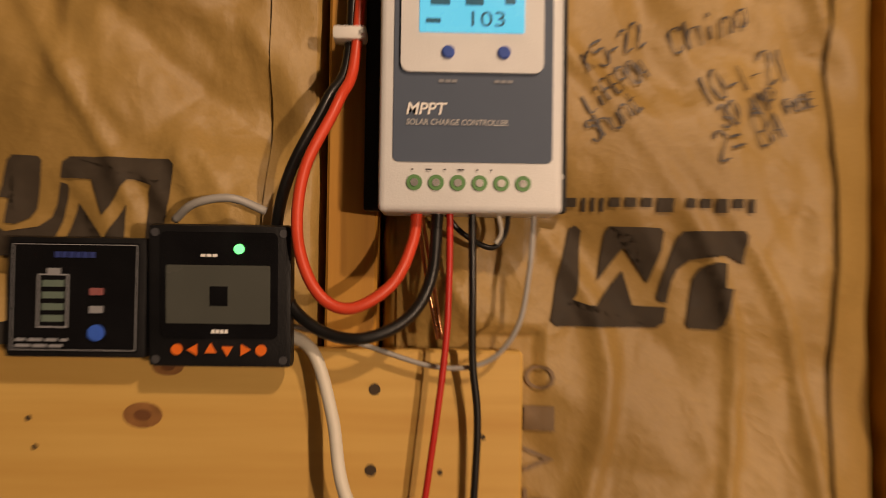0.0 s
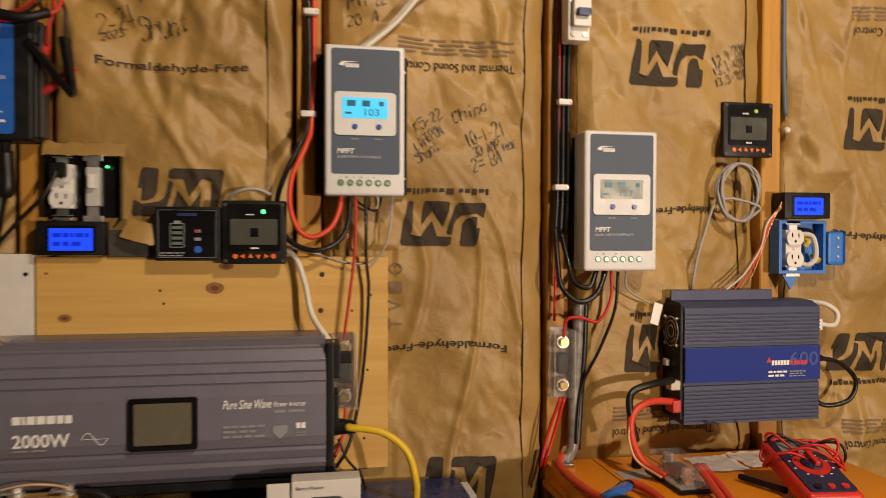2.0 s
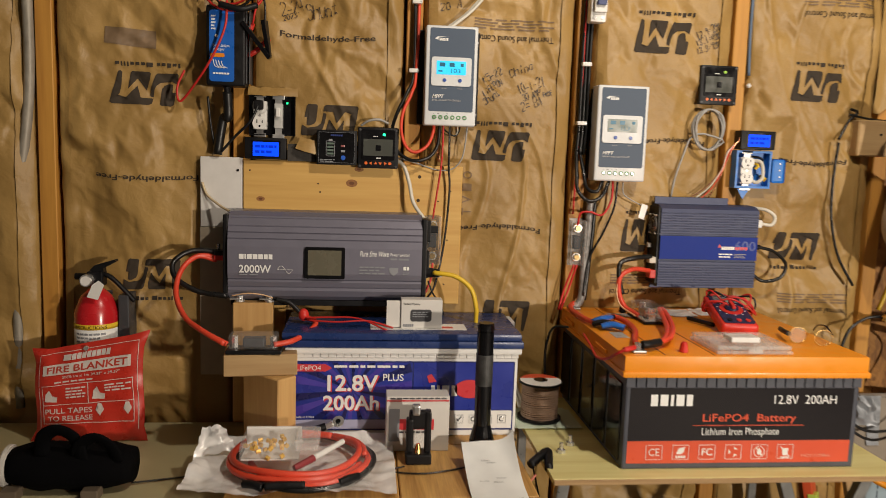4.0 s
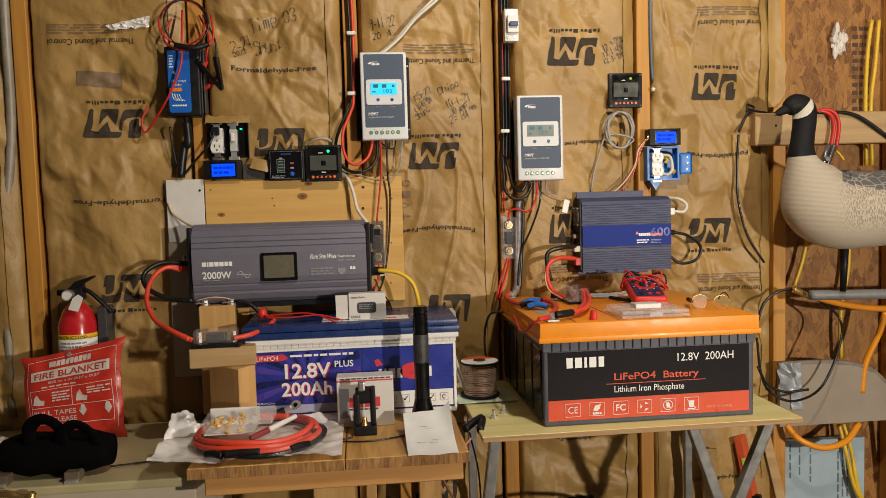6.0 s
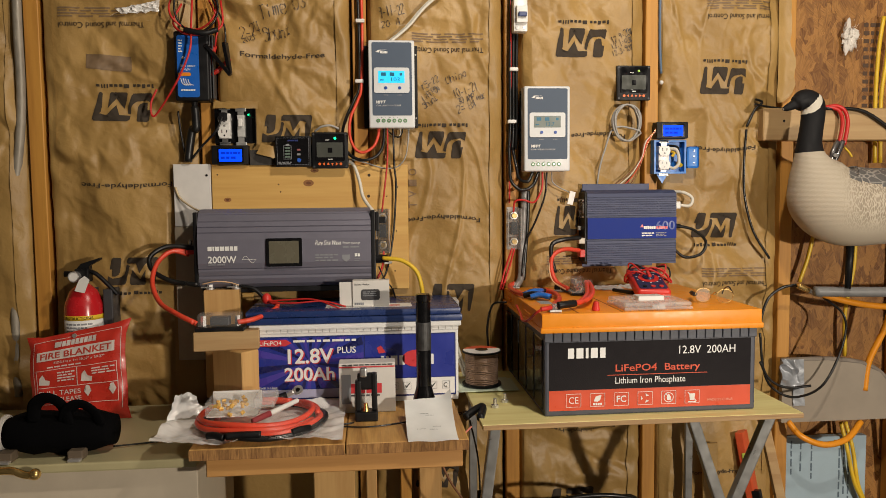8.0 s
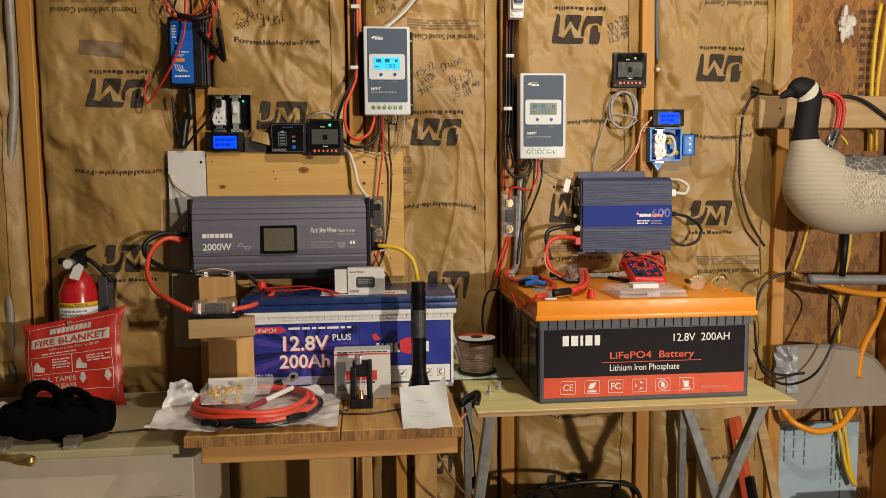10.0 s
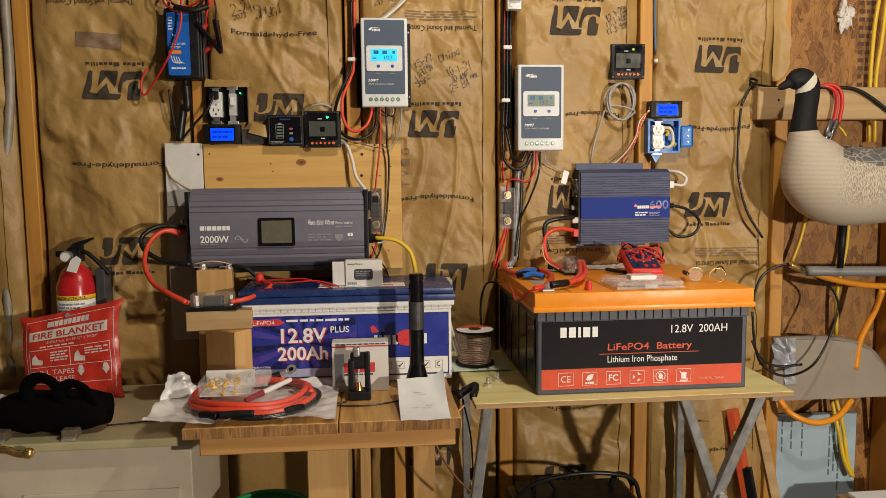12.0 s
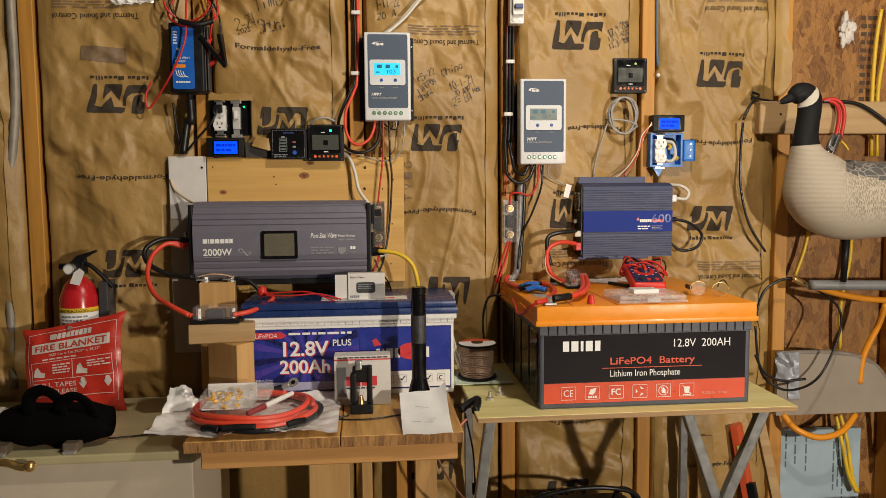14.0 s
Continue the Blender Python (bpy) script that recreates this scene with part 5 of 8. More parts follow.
part("maker_mark", plate([(-0.11, 0.905), (-0.1, 0.91), (-0.088, 0.893), (-0.105, 0.89)], yl), mat("tag_red", (0.62, 0.05, 0.06)), t)
part("maker_mark", plate([(-0.014 + 0.034 * math.cos(a), 0.876 + 0.021 * math.sin(a)) for a in (2 * math.pi * k / 28 for k in range(28))], yl), mat("tag_red", (0.62, 0.05, 0.06)), t)
for k in range(6):
    cx, cz, d = -0.1 + k * 0.032, 0.8075, 0.0095
    fr = bmesh.new()
    for b in ((-d, -d, d, -d + 0.0007), (-d, d - 0.0007, d, d), (-d, -d, -d + 0.0007, d), (d - 0.0007, -d, d, d)):
        plate([(cx + b[0], cz + b[1]), (cx + b[2], cz + b[1]), (cx + b[2], cz + b[3]), (cx + b[0], cz + b[3])], yl, fr)
    part("symbol_frame", fr, GREYINK, t)
    if k % 2 == 0:
        sym = plate([(cx - 0.0055, cz), (cx - 0.002, cz - 0.0055), (cx + 0.0065, cz + 0.0055), (cx + 0.0045, cz + 0.006), (cx - 0.002, cz - 0.002), (cx - 0.004, cz + 0.0015)], yl)
    else:
        sym = tube([(cx + 0.005 * math.cos(a), yl, cz + 0.005 * math.sin(a)) for a in (0.3, 1.3, 2.3, 3.3, 4.3, 5.3)], 0.0009, 5, 3)
    part("symbol", sym, BLACKG, t)
part("sticker", box(-0.235, -0.215, 1.0003, -0.02, -0.155, 1.0008), WHITEINK, t)
part("sticker_print", box(-0.13, -0.2, 1.001, -0.05, -0.185, 1.0015), mat("tag_red", (0.62, 0.05, 0.06)), t)

# ---- bench ----
t = thing("workbench", (-0.2, -0.3, 0), "rough wooden workbench with plank top and apron", "workbench")
for b in ((-0.495, -0.556, -0.18, -0.3), (-0.178, -0.556, 0.078, -0.3), (-0.495, -0.298, 0.078, -0.012)):
    part("plank", box(b[0], b[1], 0.745, b[2], b[3], 0.768, 0.002, 1), BENCHWOOD, t)
ENDGRAIN = wood_mat("plank_end_grain", (0.42, 0.22, 0.07), (0.14, 0.06, 0.018), "Z", 120, rough=0.8, stretch=0.12, knots=False)
for x0, x1 in ((-0.494, -0.181), (-0.177, 0.077)):
    part("plank_end", box(x0, -0.5585, 0.7458, x1, -0.5562, 0.7672, 0.0006, 1), ENDGRAIN, t, "rough dark sawn plank end")
part("apron", box(-0.463, -0.546, 0.706, 0.066, -0.508, 0.7445, 0.002, 1), APRONW, t)
part("end_apron", box(0.03, -0.505, 0.706, 0.066, -0.03, 0.7445, 0.002, 1), APRONW, t)
for b in ((-0.25, -0.5, -0.163, -0.462), (0.0, -0.1, 0.06, -0.062), (-0.14, -0.34, -0.115, -0.25)):
    part("leg", box(b[0], b[1], 0.0, b[2], b[3], 0.7055 if b[1] < -0.4 else 0.7445, 0.002, 1), BLOCKWOOD, t)

# ---- folding plywood table ----
t = thing("folding_table", (0.5, -0.28, 0), "plywood board on folding grey steel legs", "table")
part("tabletop", box(0.112, -0.52, 0.7735, 0.835, -0.03, 0.7848, 0.001, 1), PLY, t)
part("edge_band", box(0.113, -0.523, 0.7735, 0.834, -0.5202, 0.7838, 0.0006, 1), PLYEDGE, t)
LEG = mat("grey_steel_paint", (0.3, 0.3, 0.29), 0.36, 0.6, vary=0.2)
def leg(a, b, w=0.022):
    a, b = Vector(a), Vector(b)
    bm = box(-w / 2, -0.012, 0, w / 2, 0.012, (b - a).length, 0.003)
    bm.transform(Matrix.Translation(a) @ (b - a).to_track_quat("Z", "Y").to_matrix().to_4x4())
    return bm
for a, b in (((0.15, -0.46, 0.772), (0.05, -0.46, 0.0)), ((0.6, -0.46, 0.772), (0.87, -0.46, 0.0)), ((0.785, -0.47, 0.772), (0.46, -0.47, 0.0))):
    part("leg", leg(a, b), LEG, t)
part("rail", box(0.14, -0.447, 0.755, 0.165, -0.06, 0.7733), LEG, t)
part("rail", box(0.76, -0.447, 0.755, 0.785, -0.06, 0.7733), LEG, t)
for x in (0.1525, 0.7725):
    part("rear_leg", box(x - 0.011, -0.06, 0.0, x + 0.011, -0.045, 0.7733, 0.002, 1), LEG, t)
part("bolt", cyl((0.69, -0.49, 0.53), (0.69, -0.455, 0.53), 0.009, seg=12), STEEL, t)


# ---- cords and wires ----
def cord(name, pts, r, m, label, group="wall wiring", category="cable", seg=8, flat=1.0):
    return solo(name, tube(pts, r, seg, 8, None, flat), m, label, category, group, smooth=True)


cord("power_cable", [(-0.139, -0.012, 1.95), (-0.134, -0.012, 1.75), (-0.138, -0.025, 1.578), (-0.148, -0.045, 1.531), (-0.168, -0.055, 1.484), (-0.171, -0.06, 1.438), (-0.158, -0.06, 1.403), (-0.136, -0.06, 1.392), (-0.109, -0.055, 1.408), (-0.096, -0.045, 1.436), (-0.093, -0.04, 1.462)], 0.004, ORANGEW, "red insulated cable looping under the lit controller")
cord("power_cable", [(-0.149, -0.012, 1.95), (-0.143, -0.012, 1.75), (-0.143, -0.02, 1.58), (-0.157, -0.035, 1.534), (-0.18, -0.04, 1.485), (-0.191, -0.03, 1.443), (-0.182, -0.04, 1.4), (-0.159, -0.05, 1.378), (-0.129, -0.055, 1.372), (-0.099, -0.05, 1.385), (-0.083, -0.045, 1.413), (-0.079, -0.04, 1.462)], 0.0042, BLACKW, "black insulated cable looping under the lit controller")
cord("wire", [(-0.071, -0.045, 1.461), (-0.071, -0.045, 1.41), (-0.074, -0.045, 1.353), (-0.089, -0.04, 1.233)], 0.0024, REDW, "red wire from controller down to the fuse")
cord("wire", [(-0.056, -0.045, 1.462), (-0.055, -0.045, 1.41), (-0.054, -0.04, 1.356), (-0.05, -0.035, 1.301), (-0.059, -0.03, 1.171), (-0.079, -0.04, 1.072), (-0.106, -0.08, 1.039)], 0.0027, BLACKW, "black wire running down the pine board")
cord("data_cable", [(-0.013, -0.04, 1.459), (-0.016, -0.04, 1.418), (-0.024, -0.04, 1.379), (-0.045, -0.035, 1.355), (-0.08, -0.03, 1.351), (-0.131, -0.03, 1.366), (-0.181, -0.025, 1.378)], 0.0018, GREYW, "thin grey data cable")
cord("network_plug", [(-0.015, -0.04, 1.455), (-0.016, -0.04, 1.424)], 0.005, CLEAR, "clear plug on the grey data cable", category="plug")
cord("flex_cable", [(-0.187, -0.025, 1.374), (-0.163, -0.035, 1.36), (-0.148, -0.045, 1.318), (-0.137, -0.06, 1.271), (-0.103, -0.09, 1.224)], 0.0045, WHITEW, "white round flex on the board")
cord("wire", [(-0.093, -0.03, 1.456), (-0.087, -0.03, 1.417), (-0.078, -0.03, 1.37)], 0.0015, COPPER, "clear twin wire with copper strands")
cord("wire", [(-0.09, -0.03, 1.456), (-0.083, -0.028, 1.417), (-0.075, -0.03, 1.37)], 0.0015, COPPER, "clear twin wire with copper strands")
cord("wire", [(-0.075, -0.035, 1.46), (-0.063, -0.03, 1.445), (-0.042, -0.03, 1.434), (-0.032, -0.03, 1.444), (-0.03, -0.035, 1.461)], 0.002, BLACKW, "short black wire under the lit controller")
cord("wire", [(-0.038, -0.035, 1.461), (-0.035, -0.033, 1.445), (-0.039, -0.033, 1.437)], 0.0016, WHITEW, "short white sensor wire")
cord("meter_cable", [(-0.265, -0.02, 1.451), (-0.248, -0.03, 1.462), (-0.223, -0.03, 1.466), (-0.201, -0.02, 1.458)], 0.003, GREYW, "grey cable arching over the remote meter")
cord("white_tubing", [(-0.075, -0.03, 1.68), (-0.022, -0.03, 1.721), (0.024, -0.03, 1.773), (0.086, -0.03, 1.833), (0.15, -0.02, 1.9)], 0.004, WHITEW, "white flat cable rising above the controller")
cord("white_tubing", [(-0.068, -0.035, 1.68), (-0.011, -0.035, 1.727), (0.035, -0.035, 1.779), (0.098, -0.035, 1.832), (0.162, -0.02, 1.9)], 0.004, WHITEW, "white flat cable rising above the controller")
for x in (0.268, 0.277, 0.286):
    cord("power_cable", [(x + 0.004, -0.012, 1.95), (x + 0.002, -0.012, 1.75), (x, -0.014, 1.62), (x, -0.014, 1.48), (x - 0.004, -0.016, 1.4)], 0.0045, BLACKW, "black cables clipped to a stud", "stud cables")
cord("power_cable", [(0.264, -0.016, 1.41), (0.264, -0.03, 1.353), (0.264, -0.05, 1.312), (0.29, -0.06, 1.288), (0.321, -0.06, 1.301), (0.34, -0.05, 1.337)], 0.0045, BLACKW, "black cable looping under the unlit controller")
cord("power_cable", [(0.274, -0.018, 1.4), (0.282, -0.03, 1.352), (0.286, -0.05, 1.319), (0.308, -0.06, 1.312), (0.324, -0.05, 1.338)], 0.0045, BLACKW, "black cable looping under the unlit controller")
cord("wire", [(0.27, -0.012, 1.95), (0.27, -0.015, 1.666), (0.268, -0.015, 1.453), (0.265, -0.012, 1.252)], 0.0025, REDW, "red wire along a stud")
cord("wire", [(0.35, -0.05, 1.337), (0.347, -0.055, 1.291), (0.326, -0.055, 1.255), (0.297, -0.05, 1.261), (0.275, -0.045, 1.257), (0.271, -0.04, 1.228)], 0.0028, REDW, "red wire from controller to the fuse")
cord("wire", [(0.362, -0.05, 1.336), (0.357, -0.05, 1.274), (0.335, -0.04, 1.207), (0.307, -0.03, 1.14), (0.294, -0.04, 1.05)], 0.0027, BLACKW, "black wire hanging beside the stud")
cord("taped_cable", [(0.306, -0.02, 1.287), (0.303, -0.02, 1.206), (0.298, -0.02, 1.121), (0.293, -0.03, 1.047), (0.275, -0.04, 1.018)], 0.0095, mat("taped_grey", (0.22, 0.21, 0.2), 0.3, vary=0.5, grain=60), "taped grey and black cable bundle")
cord("taped_cable", [(0.316, -0.022, 1.287), (0.314, -0.022, 1.206), (0.308, -0.022, 1.121), (0.3, -0.03, 1.038)], 0.006, BLACKW, "black cable bundle along the stud")
for pts in ([(0.267, -0.04, 1.128), (0.248, -0.035, 1.07), (0.233, -0.04, 1.014)], [(0.274, -0.04, 1.128), (0.258, -0.035, 1.069), (0.239, -0.04, 1.014)]):
    cord("wire", pts, 0.0028, REDW, "red wire hanging below the fuse")
cord("wire", [(0.376, -0.05, 1.336), (0.382, -0.045, 1.306), (0.425, -0.04, 1.282), (0.445, -0.045, 1.275)], 0.0016, GREYW, "thin grey data wire with white tag")
solo("wire_tag", extrude([(0.428, 1.285), (0.443, 1.28), (0.434, 1.245), (0.42, 1.25)], "y", -0.05, -0.0492), WHITE, "small white paper wire tag", "tag")
cord("battery_cable", [(0.45, -0.07, 1.121), (0.402, -0.09, 1.127), (0.368, -0.1, 1.112), (0.36, -0.11, 1.079), (0.37, -0.13, 1.043), (0.395, -0.16, 1.027)], 0.006, ORANGEW, "thick red cable from the blue inverter")
cord("battery_cable", [(0.451, -0.07, 1.156), (0.406, -0.085, 1.154), (0.369, -0.09, 1.142), (0.363, -0.1, 1.108), (0.373, -0.1, 1.067)], 0.006, BLACKW, "thick black cable from the blue inverter")
cord("wire", [(0.36, -0.105, 1.102), (0.354, -0.115, 1.073), (0.361, -0.13, 1.044), (0.387, -0.16, 1.026)], 0.002, mat("tan_wire", (0.7, 0.45, 0.25), 0.45), "thin tan wire along the red cable")
cord("flex_cable", [(0.735, -0.055, 1.184), (0.781, -0.05, 1.172), (0.821, -0.04, 1.139), (0.808, -0.04, 1.104), (0.766, -0.03, 1.094), (0.729, -0.03, 1.12)], 0.0042, BLACKW, "black power cord looping beside the blue inverter")
cord("flex_cable", [(0.735, -0.05, 1.243), (0.768, -0.05, 1.24), (0.778, -0.045, 1.26), (0.758, -0.04, 1.276), (0.733, -0.02, 1.28)], 0.0045, WHITEW, "white power cord at the blue inverter")
rng = random.Random(5)
coil = []
for k in range(90):
    a = 2 * math.pi * k / 15
    rr = 1 + 0.07 * math.sin(k * 0.42)
    coil.append((0.593 + 0.037 * rr * math.cos(a) + 0.004 * math.sin(k * 0.31), -0.03 + 0.006 * math.sin(k * 0.9), 1.468 + 0.05 * rr * math.sin(a)))
coil += [(0.56, -0.025, 1.46), (0.535, -0.02, 1.4), (0.52, -0.02, 1.35), (0.512, -0.02, 1.3)]
solo("coiled_cable", tube(coil, 0.0026, 6, 3), GREYW, "flat grey data cable hung in a coil below the meter", "cable", smooth=True)
for k, m in enumerate((COPPER, ORANGEW, WHITEW, mat("brown_wire", (0.2, 0.08, 0.03), 0.4))):
    d = 0.004 * k
    cord("wire", [(0.68, -0.03, 1.46 - d), (0.655 - d, -0.035, 1.42), (0.64 - d * 0.5, -0.03, 1.375), (0.625 - d * 2, -0.025, 1.33), (0.605 - d * 4, -0.02, 1.298)], 0.0016, m, "thin coloured wire from the blue-lit meter", seg=6)
cord("data_cable", [(0.7, 0.004, 1.95), (0.695, -0.004, 1.817), (0.696, -0.004, 1.692), (0.7, -0.004, 1.611)], 0.004, mat("dull_blue_cable", (0.09, 0.14, 0.22), 0.45), "dull blue cable beside a stud")
# leads of the wall charger
cord("clip_lead", [(-0.57, -0.04, 1.8), (-0.568, -0.075, 1.709), (-0.572, -0.08, 1.652), (-0.608, -0.07, 1.577), (-0.668, -0.03, 1.503), (-0.686, -0.025, 1.493), (-0.689, -0.02, 1.526), (-0.673, -0.02, 1.562)], 0.0028, REDW, "red lead hanging over the charger")
cord("clip_lead", [(-0.6, -0.03, 1.78), (-0.618, -0.05, 1.728), (-0.584, -0.07, 1.696), (-0.531, -0.07, 1.697), (-0.495, -0.05, 1.723), (-0.5, -0.03, 1.79)], 0.0028, REDW, "red lead looped above the charger")
cord("clip_lead", [(-0.52, -0.03, 1.79), (-0.493, -0.045, 1.731), (-0.487, -0.05, 1.702), (-0.488, -0.05, 1.666)], 0.0024, BLACKW, "black lead of the battery clip")
cord("clip_lead", [(-0.53, -0.03, 1.79), (-0.504, -0.045, 1.731), (-0.511, -0.045, 1.695), (-0.517, -0.035, 1.669)], 0.0024, REDW, "red lead of the battery clip")
lp = [( -0.565 + 0.06 * math.cos(a), -0.06 + 0.008 * math.sin(3 * a), 1.765 + 0.055 * math.sin(a)) for a in (2 * math.pi * k / 12 for k in range(26))]
solo("clip_lead", tube(lp, 0.0026, 6, 3), REDW, "red lead coiled above the charger", "cable", "wall wiring", smooth=True)
lp = [( -0.555 + 0.055 * math.cos(a), -0.068 + 0.008 * math.sin(2 * a), 1.76 + 0.06 * math.sin(a)) for a in (2 * math.pi * k / 12 for k in range(26))]
solo("clip_lead", tube(lp, 0.0026, 6, 3), BLACKW, "black lead coiled above the charger", "cable", "wall wiring", smooth=True)
cord("inline_fuse", [(-0.583, -0.085, 1.703), (-0.535, -0.085, 1.695), (-0.503, -0.07, 1.707)], 0.007, BLACK, "black inline fuse joint on the lead")
cord("power_cable", [(-0.575, -0.03, 1.515), (-0.573, -0.03, 1.46), (-0.586, -0.02, 1.453), (-0.6, -0.02, 1.372)], 0.011, BLACKW, "thick black cables down from the charger")
cord("flex_cable", [(-0.503, -0.04, 1.488), (-0.52, -0.045, 1.451), (-0.556, -0.035, 1.415), (-0.589, -0.025, 1.379)], 0.0032, BLACKW, "black flex with moulded plug")
cord("flex_cable", [(-0.622, -0.015, 1.505), (-0.617, -0.015, 1.453), (-0.609, -0.015, 1.402), (-0.601, -0.018, 1.376)], 0.003, BLACKW, "black cord beside the charger cables")
cord("flex_cable", [(-0.635, -0.02, 1.305), (-0.622, -0.025, 1.276), (-0.588, -0.05, 1.253), (-0.565, -0.07, 1.243)], 0.003, mat("cream_wire", (0.6, 0.48, 0.3), 0.5), "cream cord behind the big inverter")
# heavy leads of the big inverter
for d, z in ((0.0, 0.0), (0.012, -0.008)):
    cord("battery_cable", [(-0.59, -0.085, 1.138 + z), (-0.63, -0.1, 1.14), (-0.658, -0.13, 1.113), (-0.661, -0.17, 1.068), (-0.631, -0.22, 1.025), (-0.58, -0.27, 1.004), (-0.536 + d * 0.3, -0.292 + d, 0.985 + z * 0.5)], 0.006, ORANGEW, "thick orange-red battery cable", "battery cables")
cord("battery_cable", [(-0.588, -0.085, 1.15), (-0.644, -0.1, 1.152), (-0.678, -0.12, 1.128), (-0.668, -0.14, 1.096), (-0.62, -0.15, 1.069), (-0.555, -0.15, 1.058)], 0.006, BLACKW, "thick black battery cable", "battery cables")
cord("battery_cable", [(-0.436, -0.29, 0.983), (-0.397, -0.27, 0.988), (-0.366, -0.2, 0.995), (-0.358, -0.17, 1.007), (-0.385, -0.16, 1.015)], 0.006, ORANGEW, "thick red battery cable to the white battery", "battery cables")
cord("battery_cable", [(-0.448, -0.15, 1.052), (-0.42, -0.15, 1.046), (-0.399, -0.155, 1.029), (-0.387, -0.16, 1.014)], 0.005, BLACKW, "black battery cable to the white battery", "battery cables")
cord("wire", [(-0.38, -0.17, 1.015), (-0.326, -0.18, 1.019), (-0.262, -0.19, 1.019), (-0.198, -0.22, 0.999)], 0.002, REDW, "thin red wire across the navy lid")
cord("wire", [(-0.375, -0.18, 1.012), (-0.31, -0.2, 1.013), (-0.241, -0.2, 1.016), (-0.185, -0.21, 1.003)], 0.002, REDW, "thin red wire across the navy lid")
cord("wire", [(-0.545, -0.15, 1.059), (-0.509, -0.155, 1.066), (-0.476, -0.15, 1.062), (-0.455, -0.15, 1.055)], 0.0015, mat("tan_wire", (0.7, 0.45, 0.25)), "thin tan wire between the bolts")
cord("extension_cord", [(-0.077, -0.11, 1.112), (-0.086, -0.12, 1.114), (-0.04, -0.13, 1.108), (-0.004, -0.14, 1.081), (0.01, -0.14, 1.036), (0.012, -0.13, 1.0), (0.02, -0.1, 0.9)], 0.0055, YELLOWW, "yellow extension cord from the big inverter")
cord("wire", [(-0.1, -0.09, 1.09), (-0.087, -0.09, 1.059), (-0.066, -0.07, 1.029), (-0.056, -0.05, 1)], 0.002, BLACKW, "thin black wire behind the white battery")
cord("wire", [(-0.086, -0.04, 1.126), (-0.09, -0.05, 1.088), (-0.106, -0.06, 1.051), (-0.117, -0.07, 1.045)], 0.0028, REDW, "red wire below the fuse")
# cable clips
for at in ((-0.138, -0.02, 1.744), (-0.142, -0.025, 1.584), (0.278, -0.022, 1.618), (0.272, -0.024, 1.476)):
    t = thing("cable_clip", at, "small white plastic cable clip nailed to a stud", "clip", "white cable clips")
    shade_auto(part("saddle", box(at[0] - 0.013, at[1] - 0.006, at[2] - 0.005, at[0] + 0.011, at[1] + 0.012, at[2] + 0.005, 0.003), WHITE, t))
    part("nail", cyl((at[0] + 0.008, at[1] - 0.008, at[2]), (at[0] + 0.008, at[1] - 0.005, at[2]), 0.0016, seg=8), STEEL, t)
solo("cable_clip", ball((0.698, -0.012, 1.585), 0.006), WHITE, "small white round cable clip", "clip", "white cable clips")
solo("cable_clip", box(-0.085, -0.06, 1.094, -0.064, -0.052, 1.1, 0.001), WHITE, "small white cable tie mount", "clip", "white cable clips")


def fuse_holder(cx, z0, z1, y, label):
    t = thing("fuse_holder", (cx, y, z0), label, "fuse holder", "clear fuse holders")
    h = z1 - z0
    part("base", box(cx - 0.017, y + 0.012, z0, cx + 0.017, y + 0.017, z1, 0.002), FROST, t)
    # milky side walls: the glints on the clear cover's edges, put into the colour
    for sx in (-1, 1):
        part("cover_wall", box(cx + sx * 0.0178 - 0.0012, y - 0.0185, z0 + 0.004, cx + sx * 0.0178 + 0.0012, y + 0.0115, z1 - 0.004, 0.0008, 1), FROST, t, "side wall of the clear cover, whitened to stand for edge glints")
    part("cover", box(cx - 0.0185, y - 0.018, z0 + 0.003, cx + 0.0185, y + 0.012, z1 - 0.003, 0.004), CLEAR, t, "clear plastic cover")
    part("fuse", box(cx - 0.009, y - 0.008, z0 + h * 0.36, cx + 0.009, y + 0.008, z0 + h * 0.64, 0.002), BLACK, t)
    for k in (0.2, 0.8):
        part("terminal", box(cx - 0.0075, y - 0.004, z0 + h * k - 0.011, cx + 0.0075, y + 0.01, z0 + h * k + 0.011, 0.003), mat("dull_brass", (0.55, 0.36, 0.13), 0.45, 0.9), t, "gold terminal block")
        part("washer", cyl((cx, y - 0.0075, z0 + h * k), (cx, y - 0.0045, z0 + h * k), 0.0105, seg=20), STEEL, t)
        part("bolt", cyl((cx, y - 0.0145, z0 + h * k), (cx, y - 0.0075, z0 + h * k), 0.0075, seg=6), BRASS, t)
    return t


fuse_holder(-0.087, 1.118, 1.244, -0.03, "clear plastic fuse holder with gold bolts on the board")
fuse_holder(0.2755, 1.122, 1.242, -0.02, "clear plastic fuse holder with gold bolts on a stud")

t = thing("circuit_breaker", (0.29, -0.005, 1.714), "small white circuit breaker with dark blue lever", "breaker")
shade_auto(part("body", box(0.272, -0.05, 1.714, 0.31, -0.018, 1.8, 0.003), WHITE, t))
part("body_step", box(0.278, -0.062, 1.735, 0.308, -0.05, 1.78, 0.002), WHITE, t)
part("lever", box(0.282, -0.072, 1.75, 0.304, -0.061, 1.762, 0.002), mat("navy_lever", (0.02, 0.04, 0.15), 0.35), t)
for x in (0.281, 0.301):
    part("screw", cyl((x, -0.052, 1.724), (x, -0.049, 1.724), 0.0045, seg=12), STEEL, t)

